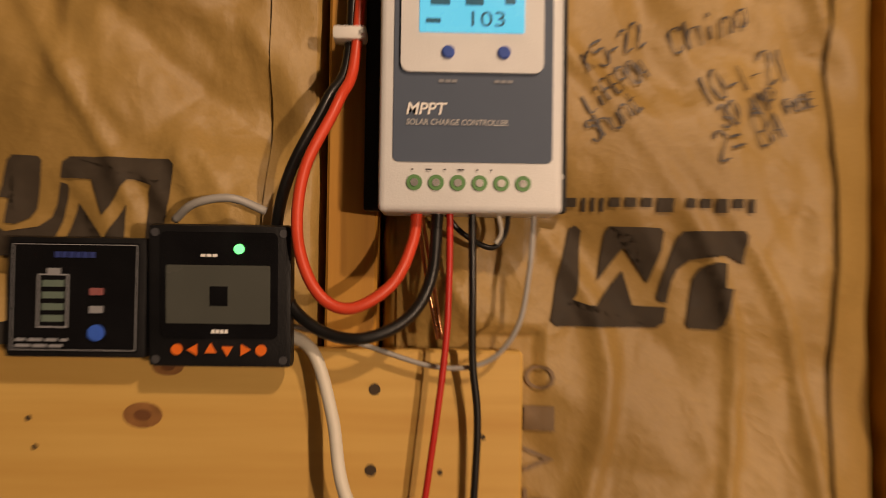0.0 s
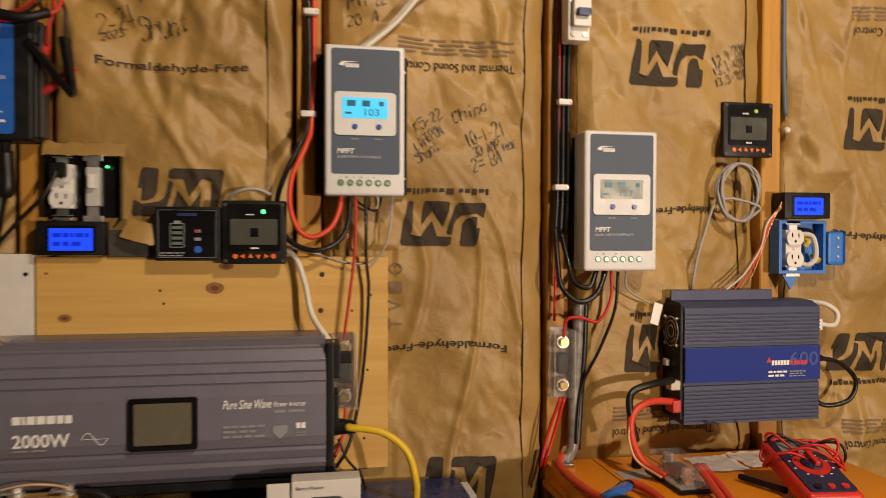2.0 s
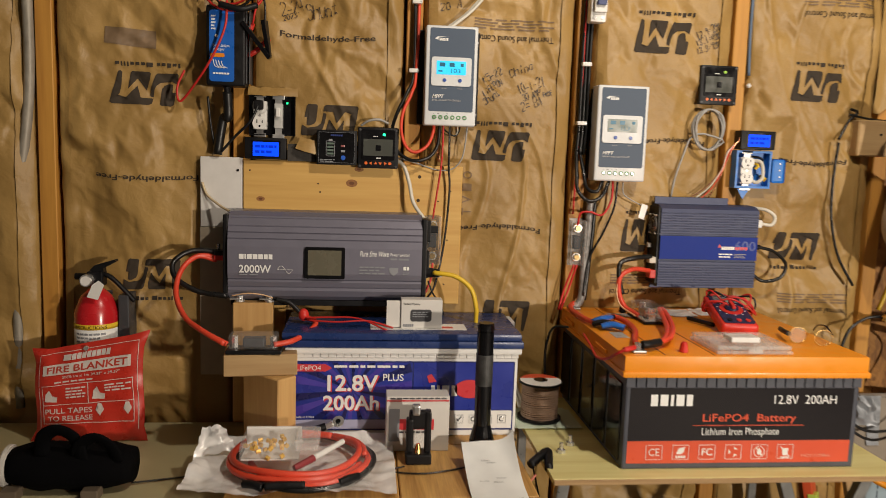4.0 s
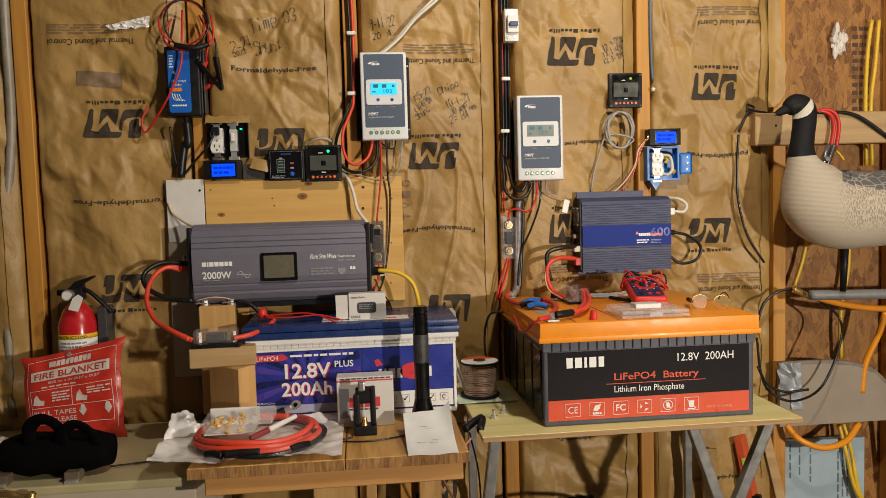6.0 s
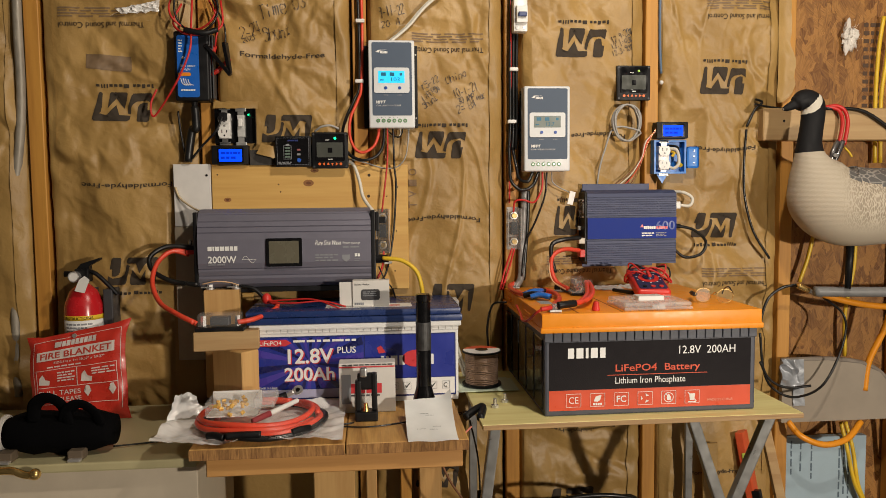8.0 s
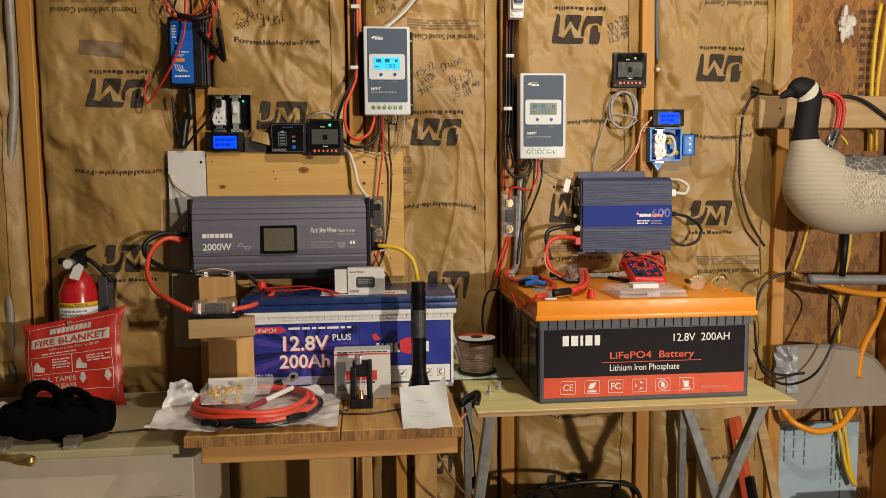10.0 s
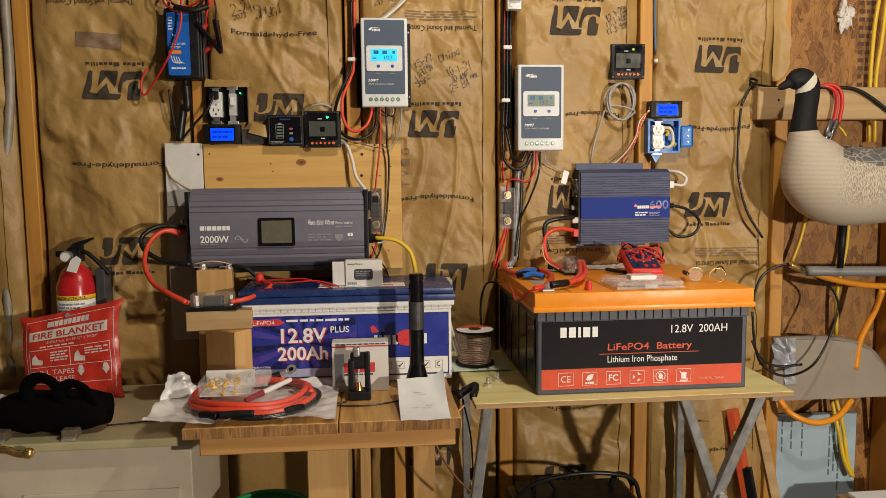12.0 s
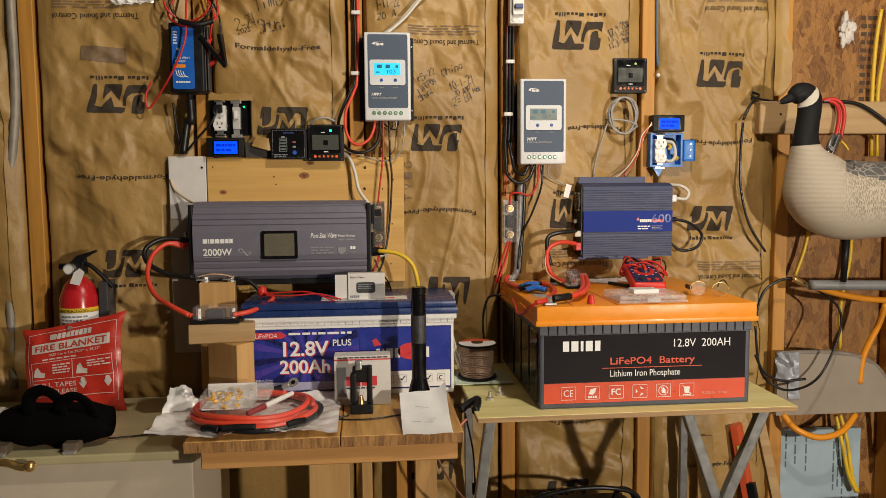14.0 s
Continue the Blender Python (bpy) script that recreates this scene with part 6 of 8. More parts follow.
# ---- bits on the stack left of the white battery ----
bm = box(-0.056, -0.025, 0, 0.056, 0.025, 0.15, 0.002, 1)
ob = solo("wood_block", bm, BLOCKWOOD, "upright offcut of pine two by four on the bench", "wood block", "pine offcuts")
ob.matrix_world = pose(-0.446, -0.272, 0.768, 0, 0, -43)
bm = box(-0.075, -0.045, 0, 0.075, 0.045, 0.045, 0.002, 1)
ob = solo("wood_block", bm, BEAM, "flat pine offcut lying across an upright block", "wood block", "pine offcuts")
ob.matrix_world = pose(-0.466, -0.255, 0.9185, 0, 0, 6)
ob = solo("wood_block", box(-0.044, -0.018, 0, 0.044, 0.018, 0.275, 0.002, 1), BLOCKWOOD, "old drilled pine block behind the fuse", "wood block", "pine offcuts")
ob.matrix_world = pose(-0.5, -0.13, 0.768, 0, 0, 3)
for x in (-0.53, -0.465):
    t = thing("bus_bolt", (x, -0.13, 1.043), "steel bolt with lug on the wooden block", "bolt", "bus bolts")
    part("washer", cyl((x, -0.13, 1.0432), (x, -0.13, 1.047), 0.011, seg=16), STEEL, t)
    part("nut", cyl((x, -0.13, 1.047), (x, -0.13, 1.056), 0.008, seg=6), STEEL, t)
    part("lug", box(x - 0.022, -0.138, 1.0475, x + 0.006, -0.122, 1.051, 0.001), STEEL, t)
t = thing("fuse_holder", (-0.477, -0.29, 0.9645), "clear covered inline fuse on black base", "fuse holder", "clear fuse holders", turn=(0, 0, 4))
part("base", box(-0.533, -0.3, 0.964, -0.42, -0.25, 0.973, 0.002), BLACK, t)
part("cover", box(-0.528, -0.296, 0.9735, -0.428, -0.254, 1.005, 0.006), CLEAR, t, "clear plastic cover")
part("fuse", box(-0.5, -0.288, 0.976, -0.455, -0.262, 0.996, 0.003), DGREY, t)
for x in (-0.517, -0.438):
    part("bolt", cyl((x, -0.275, 0.974), (x, -0.275, 0.998), 0.007, seg=6), STEEL, t)
solo("terminal_boot", ball((-0.385, -0.16, 1.02), 0.012, scale=(1, 1, 1.2)), mat("red_plastic", (0.6, 0.03, 0.02)), "red rubber terminal boot on the white battery", "terminal cover", smooth=True)
t = thing("battery_monitor_box", (-0.125, -0.2, 1.001), "small white carton with printed picture of a battery monitor", "box")
part("carton", box(-0.168, -0.205, 1.0012, -0.076, -0.17, 1.066, 0.001, 1), mat("white_carton", (0.68, 0.66, 0.62), 0.5, vary=0.05), t)
part("flap", box(-0.2, -0.2, 1.003, -0.1685, -0.199, 1.063), mat("white_carton", (0.68, 0.66, 0.62)), t)
part("picture", plate(rounded(-0.147, 1.017, -0.1, 1.044, 0.006), -0.2058), DGREY, t, "dark printed device")
part("picture_detail", lines(-0.142, -0.108, 1.026, 1.04, -0.2066, 3, 8), GREYINK, t)
part("print", lettering("Battery Monitor", -0.162, -0.125, 1.053, 1.059, -0.2058), DGREY, t)
part("print", bars(-0.163, -0.14, 1.005, 1.011, -0.2058, [1] * 5), GREYINK, t)
t = thing("carton", (-0.134, -0.33, 0.768), "white cardboard box with red stripe and black print", "box")
WC = mat("white_carton", (0.68, 0.66, 0.62))
part("carton", box(-0.2, -0.335, 0.7685, -0.068, -0.285, 0.886, 0.001, 1), WC, t)
part("stripe", plate([(-0.199, 0.876), (-0.069, 0.876), (-0.069, 0.879), (-0.199, 0.879)], -0.336), mat("tag_red", (0.62, 0.05, 0.06)), t)
part("print", bars(-0.192, -0.075, 0.881, 0.884, -0.336, [1] * 9), DGREY, t)
part("maker_mark", bars(-0.172, -0.1, 0.815, 0.838, -0.336, [1, 1, 1.2, 1], 0.2), mat("tag_red", (0.62, 0.05, 0.06)), t)
part("print", bars(-0.172, -0.105, 0.808, 0.812, -0.336, [1] * 6), DGREY, t)
part("window", plate(rounded(-0.194, 0.79, -0.172, 0.86, 0.002), -0.336), GREYINK, t)
t = thing("spark_tester", (-0.135, -0.39, 0.768), "black holder with clear bulb and brass contact on the bench", "holder")
part("base", box(-0.162, -0.41, 0.7685, -0.11, -0.37, 0.79, 0.004), BLACK, t)
part("side_post", box(-0.161, -0.4, 0.79, -0.147, -0.378, 0.86, 0.004), BLACK, t)
part("side_post", box(-0.124, -0.4, 0.79, -0.111, -0.378, 0.876, 0.004), BLACK, t)
part("top", box(-0.156, -0.398, 0.838, -0.118, -0.38, 0.876, 0.005), BLACK, t)
part("lever", box(-0.15, -0.402, 0.868, -0.134, -0.384, 0.889, 0.004), ZINC, t)
part("bulb", ball((-0.137, -0.396, 0.82), 0.011), CLEAR, t, smooth=True)
part("contact", cyl((-0.137, -0.396, 0.79), (-0.137, -0.396, 0.808), 0.008, 0.004, 14), BRASS, t)
cord("wire", [(-0.165, -0.42, 0.771), (-0.2, -0.44, 0.771), (-0.13, -0.455, 0.771), (-0.05, -0.43, 0.771), (0.02, -0.39, 0.771), (0.06, -0.33, 0.772)], 0.0018, BLACKW, "thin black wire lying on the bench", "bench wiring")

t = thing("flashlight", (-0.002, -0.36, 0.768), "long black metal flashlight standing on its head", "flashlight")
part("head", cyl((-0.002, -0.36, 0.7685), (-0.002, -0.36, 0.805), 0.0265, 0.0255, 28, bev=0.002), BLACKG, t, smooth=False)
part("neck", cyl((-0.002, -0.36, 0.805), (-0.002, -0.36, 0.835), 0.0255, 0.0175, 28), BLACKG, t)
shade_auto(part("barrel", cyl((-0.002, -0.36, 0.835), (-0.002, -0.36, 1.032), 0.0172, 0.0172, 28, bev=0.001), BLACKG, t))
part("grip", cyl((-0.002, -0.36, 0.92), (-0.002, -0.36, 0.985), 0.0178, 0.0178, 28), mat("worn_grip", (0.07, 0.07, 0.07), 0.5, 0.4, vary=0.5, grain=70, bump=0.4, bump_scale=260), t, "worn knurled grip")
part("tail_cap", cyl((-0.002, -0.36, 1.033), (-0.002, -0.36, 1.05), 0.0178, 0.0172, 28, bev=0.002), BLACKG, t)


def sheet(x0, x1, y0, y1, z, nx, ny, lift, seed):
    verts = [(x0 + (x1 - x0) * i / nx, y0 + (y1 - y0) * j / ny, 0) for j in range(ny + 1) for i in range(nx + 1)]
    bm = bmesh.new()
    vs = [bm.verts.new((a, b, z + lift(a, b, (i % (nx + 1)) / nx, (i // (nx + 1)) / ny))) for i, (a, b, _) in enumerate(verts)]
    for j in range(ny):
        for i in range(nx):
            k = j * (nx + 1) + i
            bm.faces.new((vs[k], vs[k + 1], vs[k + nx + 2], vs[k + nx + 1]))
    return bm


PAPERW = mat("note_paper", (0.8, 0.82, 0.81), 0.6, vary=0.06)
t = thing("note_paper", (0.01, -0.5, 0.7686), "creased white paper note with faint pencil lines", "paper", turn=(0, 0, -2))
part("page", sheet(-0.05, 0.055, -0.572, -0.4, 0.7688, 20, 30, lambda a, b, u, v: 0.003 + 0.042 * v * v + 0.022 * u ** 5 * v * v + 0.0012 * math.sin(9 * u + 4 * v), 1), PAPERW, t, smooth=True)
g = bmesh.new()
for k, (u, v) in enumerate(((0.4, 0.7), (0.5, 0.66), (0.3, 0.35), (0.62, 0.4), (0.55, 0.33))):
    x, yy = -0.05 + 0.105 * u, -0.572 + 0.172 * v
    z = 0.7688 + 0.003 + 0.042 * v * v + 0.022 * u ** 5 * v * v + 0.0024
    g = box(x - 0.009, yy - 0.0004, z, x + 0.009, yy + 0.0004, z + 0.0004, bm=g)
part("pencil_marks", g, GREYINK, t)

# ---- bag with the coiled cable ----
def crumple(a, b, u, v):
    e = min(u, 1 - u, v, 1 - v)
    q = Vector((a * 22, b * 22, 3))
    return 0.006 + 0.008 * abs(noise.noise(q)) + 0.003 * abs(noise.noise(q * 3)) + (0.016 * max(0, 1 - e * 9) * (0.5 + noise.noise(q * 0.6)))
t = thing("cable_bag", (-0.38, -0.4, 0.769), "crumpled clear bubble bag under a coil of red cable", "plastic bag")
part("bag_sheet", sheet(-0.572, -0.185, -0.555, -0.28, 0.769, 70, 46, crumple, 2), BAG, t, smooth=True)
c0, c1, c2, c3 = (Vector(c) for c in ((-0.578, -0.4, 0.782), (-0.499, -0.37, 0.791), (-0.53, -0.36, 0.839), (-0.566, -0.36, 0.832)))
bm = bmesh.new()
grid = [[bm.verts.new((c0.lerp(c1, u / 10)).lerp(c3.lerp(c2, u / 10), v / 10) + Vector((0.004 * noise.noise(Vector((u, v, 2)) * 0.5), 0.008 * noise.noise(Vector((u, v, 5)) * 0.3), 0.006 * noise.noise(Vector((u, v, 9)) * 0.6)))) for u in range(11)] for v in range(11)]
for v in range(10):
    for u in range(10):
        bm.faces.new((grid[v][u], grid[v][u + 1], grid[v + 1][u + 1], grid[v + 1][u]))
part("bag_corner", bm, BAG, t, smooth=True)
for k, (m, rx, ry, cx, cy, z, lab) in enumerate(((ORANGEW, 0.128, 0.118, -0.372, -0.425, 0.797, "red"), (ORANGEW, 0.117, 0.108, -0.375, -0.428, 0.806, "red"), (BLACKW, 0.132, 0.132, -0.362, -0.42, 0.786, "black"), (ORANGEW, 0.112, 0.118, -0.35, -0.425, 0.792, "red"))):
    pts = [(cx + rx * math.cos(a) * (1 + 0.03 * math.sin(2 * a + k)), cy + ry * math.sin(a), z + 0.003 * math.sin(3 * a + k)) for a in (2 * math.pi * i / 20 + k for i in range(20))]
    solo("cable_coil", tube(pts, 0.0062, 10, 4), m, "coil of thick %s battery cable in the bag" % lab, "cable", "coiled battery cables", smooth=True)
for a, b in (((-0.42, -0.552, 0.792), (-0.35, -0.55, 0.793)), ((-0.46, -0.535, 0.79), (-0.425, -0.55, 0.789)), ((-0.29, -0.533, 0.789), (-0.255, -0.505, 0.789))):
    solo("heat_shrink", tube([a, ((a[0] + b[0]) / 2, (a[1] + b[1]) / 2, a[2] + 0.002), b], 0.0075, 10), BLACK, "black heat shrink sleeve on a cable end", "sleeve", "cable ends", smooth=True)
def film_rise(a, b, u, v):
    d = math.hypot((a + 0.365) / 0.15, (b + 0.425) / 0.135)
    q = Vector((a * 26, b * 26, 7))
    return 0.048 * max(0.0, 1 - d ** 4) ** 0.5 + 0.006 * abs(noise.noise(q)) + 0.003 * abs(noise.noise(q * 2.7)) if d < 1 else 0.016


FILM = clear_mat("clear_film", (0.97, 0.97, 0.97), 0.05, 0.035)
bag = [o for o in bpy.data.objects if o.name.startswith("cable_bag")][0]
part("bag_film", sheet(-0.5, -0.23, -0.55, -0.3, 0.77, 54, 50, film_rise, 5), FILM, bag, "clear wrinkled film over the coil", smooth=True)
t = thing("cable_lug", (-0.235, -0.27, 0.815), "silver ring lug on black sleeve", "lug")
ring_at, tilt = Vector((-0.3, -0.28, 0.813)), Vector((-0.2, -0.7, 0.68))
part("ring", cyl(ring_at, ring_at + tilt * 0.003, 0.0125, seg=24), STEEL, t)
part("hole", cyl(ring_at + tilt * 0.0032, ring_at + tilt * 0.0036, 0.0055, seg=16), BLACKG, t)
part("barrel", tube([ring_at + Vector((-0.01, -0.001, -0.003)), (-0.328, -0.282, 0.802), (-0.342, -0.285, 0.799)], 0.0065, 10), STEEL, t, smooth=True)
part("sleeve", tube([(-0.327, -0.282, 0.803), (-0.342, -0.286, 0.799), (-0.37, -0.295, 0.794)], 0.0085, 10), BLACK, t, "black sleeve", smooth=True)
t = thing("parts_box", (-0.42, -0.44, 0.81), "frosted plastic box full of brass lugs lying on the coil", "box", turn=(0, 0, -4))
part("tub", box(-0.475, -0.49, 0.812, -0.365, -0.4, 0.846, 0.006), clear_mat("thin_frosted", (0.9, 0.88, 0.86), 0.2, 0.16), t)
part("tub_back", box(-0.473, -0.41, 0.815, -0.367, -0.404, 0.85, 0.002), mat("milky_plastic", (0.75, 0.74, 0.72), 0.35), t)
part("tub_floor", box(-0.473, -0.485, 0.8125, -0.367, -0.405, 0.8155, 0.001), mat("milky_plastic", (0.75, 0.74, 0.72), 0.35), t)
part("lid", box(-0.375, -0.485, 0.83, -0.33, -0.405, 0.85, 0.004), FROST, t)
rng = random.Random(3)
GOLD = mat("gold_lug", (0.95, 0.6, 0.16), 0.25, 0.4)
for k in range(26):
    x, yy = rng.uniform(-0.468, -0.39), rng.uniform(-0.496, -0.44)
    z = rng.uniform(0.818, 0.842)
    a = rng.uniform(0, 3.1)
    part("brass_lug", tube([(x, yy, z), (x + 0.008 * math.cos(a), yy + 0.003, z + 0.006 * math.sin(a))], 0.0042, 6, 2), GOLD, t)
t = thing("marker_pen", (-0.32, -0.47, 0.815), "white marker pen with dark red cap on the coil", "pen")
p0, p1, p2 = Vector((-0.372, -0.52, 0.812)), Vector((-0.338, -0.492, 0.82)), Vector((-0.285, -0.44, 0.832))
part("cap", cyl(p0, p1, 0.006, 0.0068, 14, bev=0.001), mat("maroon_cap", (0.25, 0.03, 0.035), 0.35), t)
part("barrel", cyl(p1, p2, 0.006, 0.005, 14, bev=0.001), WHITE, t)

# ---- spool and card between the tables ----
t = thing("wire_spool", (0.155, -0.2, 0.792), "spool of brown twin wire with red and white label", "spool")
part("flange", cyl((0.157, -0.2, 0.7925), (0.157, -0.2, 0.798), 0.05, seg=36, bev=0.001), BLACK, t)
SP = mat("brown_spooled_wire", (0.36, 0.24, 0.17), 0.35, 0.3, vary=0.2)
for k in range(21):
    z = 0.8005 + k * 0.00365
    part("winding", tube([(0.157 + 0.0405 * math.cos(a), -0.2 + 0.0405 * math.sin(a), z + 0.0015 * math.sin(a + k)) for a in (2 * math.pi * i / 16 for i in range(17))], 0.0022, 6, 2), SP, t)
part("core", cyl((0.157, -0.2, 0.798), (0.157, -0.2, 0.876), 0.039, seg=28), SP, t)
part("flange", cyl((0.157, -0.2, 0.8765), (0.157, -0.2, 0.881), 0.05, seg=36, bev=0.001), BLACK, t)
part("label", cyl((0.157, -0.2, 0.8812), (0.157, -0.2, 0.8818), 0.047, seg=36), WHITEINK, t)
part("label_stripe", extrude([(0.157 + 0.046 * math.cos(a), -0.2 + 0.046 * math.sin(a)) for a in (radians(20 + 140 * k / 14) for k in range(15))], "z", 0.882, 0.8825), LABELRED, t)
part("bore", cyl((0.157, -0.2, 0.8826), (0.157, -0.2, 0.883), 0.016, seg=24), BLACKG, t)
GREENP = mat("pale_green_paper", (0.62, 0.72, 0.58), 0.6, vary=0.06)
t = thing("paper_stack", (0.16, -0.2, 0.786), "pale green folded papers under the spool", "paper")
part("page", box(0.092, -0.25, 0.7855, 0.235, -0.12, 0.7885, 0.0005, 1), GREENP, t)
part("page", box(0.095, -0.262, 0.789, 0.243, -0.14, 0.7905, 0.0005, 1), GREENP, t)
cord("flex_cable", [(0.23, -0.15, 0.995), (0.2, -0.12, 0.985), (0.185, -0.12, 0.93), (0.19, -0.12, 0.86), (0.215, -0.12, 0.84)], 0.003, BLACKW, "black cord drooping beside the orange-lid battery")
for d in (0.0, 0.008):
    cord("flex_cable", [(0.09 + d, -0.12, 0.91), (0.097 + d, -0.14, 0.87), (0.108 + d, -0.17, 0.835), (0.115 + d, -0.18, 0.81)], 0.004, WHITEW, "white cord beside the white battery")
for x, yy in ((0.16, -0.39), (0.19, -0.35)):
    t = thing("bolt", (x, yy, 0.785), "loose steel bolt standing on the plywood", "bolt", "loose bolts")
    part("head", cyl((x, yy, 0.7852), (x, yy, 0.792), 0.009, seg=6), STEEL, t)
    part("shank", cyl((x, yy, 0.792), (x, yy, 0.806), 0.004, seg=10), STEEL, t)
solo("pliers", tube([(0.085, -0.44, 0.78), (0.11, -0.42, 0.79), (0.13, -0.4, 0.79), (0.115, -0.47, 0.785)], 0.009, 8), BLACK, "black plastic plug lying between the tables", "plug", smooth=True)

# ---- on the orange lid ----
cord("battery_cable", [(0.272, -0.035, 1.03), (0.258, -0.06, 1.028), (0.252, -0.1, 1.025), (0.252, -0.16, 1.025), (0.258, -0.21, 1.025), (0.268, -0.24, 1.027)], 0.0062, ORANGEW, "red battery cable along the edge of the orange lid", "lid cables")
cord("battery_cable", [(0.318, -0.18, 1.028), (0.335, -0.19, 1.027), (0.343, -0.235, 1.025), (0.332, -0.31, 1.024), (0.3, -0.395, 1.025), (0.287, -0.44, 1.028)], 0.0062, ORANGEW, "red battery cable bent to the front terminal", "lid cables")
for d in (0.0, 0.012):
    cord("battery_cable", [(0.322 + d * 0.5, -0.447 + d, 1.03), (0.355 + d, -0.415 + d * 0.5, 1.032), (0.395 + d, -0.33, 1.036), (0.418 + d, -0.25, 1.042), (0.434 + d * 0.6, -0.185, 1.048)], 0.0058, ORANGEW, "red battery cable from the terminal to the clear fuse", "lid cables")
cord("sleeve", [(0.293, -0.456, 1.03), (0.31, -0.452, 1.031), (0.336, -0.437, 1.031)], 0.0082, BLACK, "black heat shrink sleeve on the red cables", "lid cables")
cord("sleeve", [(0.275, -0.463, 1.027), (0.263, -0.47, 1.026), (0.25, -0.474, 1.025)], 0.0052, REDW, "dark red crimp sleeve at the front terminal", "lid cables")
cord("wire", [(0.252, -0.474, 1.025), (0.24, -0.465, 1.015), (0.232, -0.43, 0.995), (0.228, -0.38, 0.985), (0.236, -0.31, 0.99), (0.24, -0.24, 1.0)], 0.003, REDW, "thin red wire over the lid edge", "lid cables")
BS = mat("blue_splice", (0.02, 0.13, 0.5), 0.25, vary=0.2, coat=0.3)
for pts, rr, m in (([(0.262, -0.235, 1.026), (0.285, -0.225, 1.032), (0.31, -0.2, 1.03)], 0.012, BS), ([(0.27, -0.27, 1.024), (0.292, -0.275, 1.03), (0.315, -0.29, 1.026)], 0.012, BS),
                   ([(0.3, -0.205, 1.03), (0.312, -0.19, 1.029), (0.325, -0.182, 1.028)], 0.009, BLACK), ([(0.258, -0.245, 1.024), (0.28, -0.252, 1.03), (0.298, -0.262, 1.028)], 0.0105, BLACK)):
    solo("cable_splice", tube(pts, rr, 12, 8, None, 0.62), m, "blue cable splice on the lid" if m is BS else "black taped end of a cable splice", "splice", "cable splices", smooth=True)
t = thing("fuse_holder", (0.43, -0.15, 1.017), "clear plastic fuse holder with red cables on the lid", "fuse holder", "clear fuse holders", turn=(0, 0, 0))
part("base", box(0.388, -0.215, 1.0172, 0.448, -0.1, 1.023, 0.002), BLACK, t)
part("cover", box(0.392, -0.21, 1.0235, 0.446, -0.105, 1.056, 0.005), CLEAR, t, "clear plastic cover")
part("cover_rim", box(0.39, -0.213, 1.0232, 0.447, -0.103, 1.0262, 0.001), FROST, t)
part("fuse", box(0.405, -0.175, 1.026, 0.43, -0.135, 1.042, 0.002), ZINC, t)
for px, py in ((0.412, -0.195), (0.438, -0.18), (0.42, -0.115)):
    part("bolt", cyl((px, py, 1.026), (px, py, 1.05), 0.0085, seg=6), STEEL, t)
    part("washer", cyl((px, py, 1.036), (px, py, 1.038), 0.0125, seg=18), STEEL, t)
# multimeter lying on its back, head raised
t = thing("multimeter", (0.58, -0.24, 1.017), "red and black multimeter lying with tangled red leads", "multimeter", turn=(0, 0, 0))
mm = Matrix.Translation((0.578, -0.235, 1.018)) @ Euler((radians(16), 0, radians(-7))).to_matrix().to_4x4() @ Matrix.Translation((0, 0, 0.021))


def meter_part(name, bm, material, label=""):
    bm.transform(mm)
    return part(name, bm, material, t, label)


shade_auto(meter_part("case", box(-0.041, -0.074, -0.004, 0.041, 0.074, 0.024, 0.009, 3), RP, "red plastic case"))
meter_part("face", extrude(rounded(-0.034, -0.066, 0.034, 0.066, 0.006), "z", 0.0242, 0.0262), mat("navy_face", (0.012, 0.02, 0.07), 0.4))
meter_part("dial_ring", cyl((0, -0.002, 0.0262), (0, -0.002, 0.0275), 0.026, 0.026, 28), RP, "red ring round the dial")
meter_part("dial", cyl((0, -0.002, 0.0276), (0, -0.002, 0.034), 0.016, 0.014, 24, bev=0.002), mat("navy_face", (0.012, 0.02, 0.07)))
meter_part("dial_grip", box(-0.004, -0.018, 0.034, 0.004, 0.014, 0.041, 0.002), RP)
meter_part("display", box(-0.026, 0.032, 0.0264, 0.026, 0.057, 0.0272), mat("lcd_grey", (0.25, 0.29, 0.27)))
for k in range(10):
    a = 2 * math.pi * k / 10 + 0.3
    meter_part("dial_mark", box(0.0295 * math.cos(a) - 0.002, -0.002 + 0.0295 * math.sin(a) - 0.0009, 0.0263, 0.0295 * math.cos(a) + 0.002, -0.002 + 0.0295 * math.sin(a) + 0.0009, 0.0267), WHITEINK)
for k, x in enumerate((-0.02, 0.0, 0.02)):
    meter_part("jack", cyl((x, -0.056, 0.0262), (x, -0.056, 0.0285), 0.0055, seg=16), RP if k else BLACK)
for k in range(5):
    c = Vector((0.585 + 0.006 * (k % 2), -0.215, 1.05 + 0.004 * k))
    pts = [(c.x + (0.058 - 0.005 * k) * math.cos(a + k), c.y + 0.034 * math.sin(a + 0.5 * k), c.z + 0.012 + 0.018 * math.sin(a * 2 + k)) for a in (2 * math.pi * i / 9 for i in range(11))]
    solo("test_lead", tube(pts, 0.0022, 6, 5), BLACKW if k == 3 else REDW, "%s test lead tangled over the multimeter" % ("black" if k == 3 else "red"), "cable", "test leads", smooth=True)
solo("test_probe", tube([(0.512, -0.17, 1.024), (0.524, -0.2, 1.024), (0.54, -0.245, 1.025)], 0.0048, 8), BLACK, "black test probe on the lid", "probe", smooth=True)
t = thing("clear_case", (0.52, -0.42, 1.017), "frosted clear plastic case with white strip on the lid", "case")
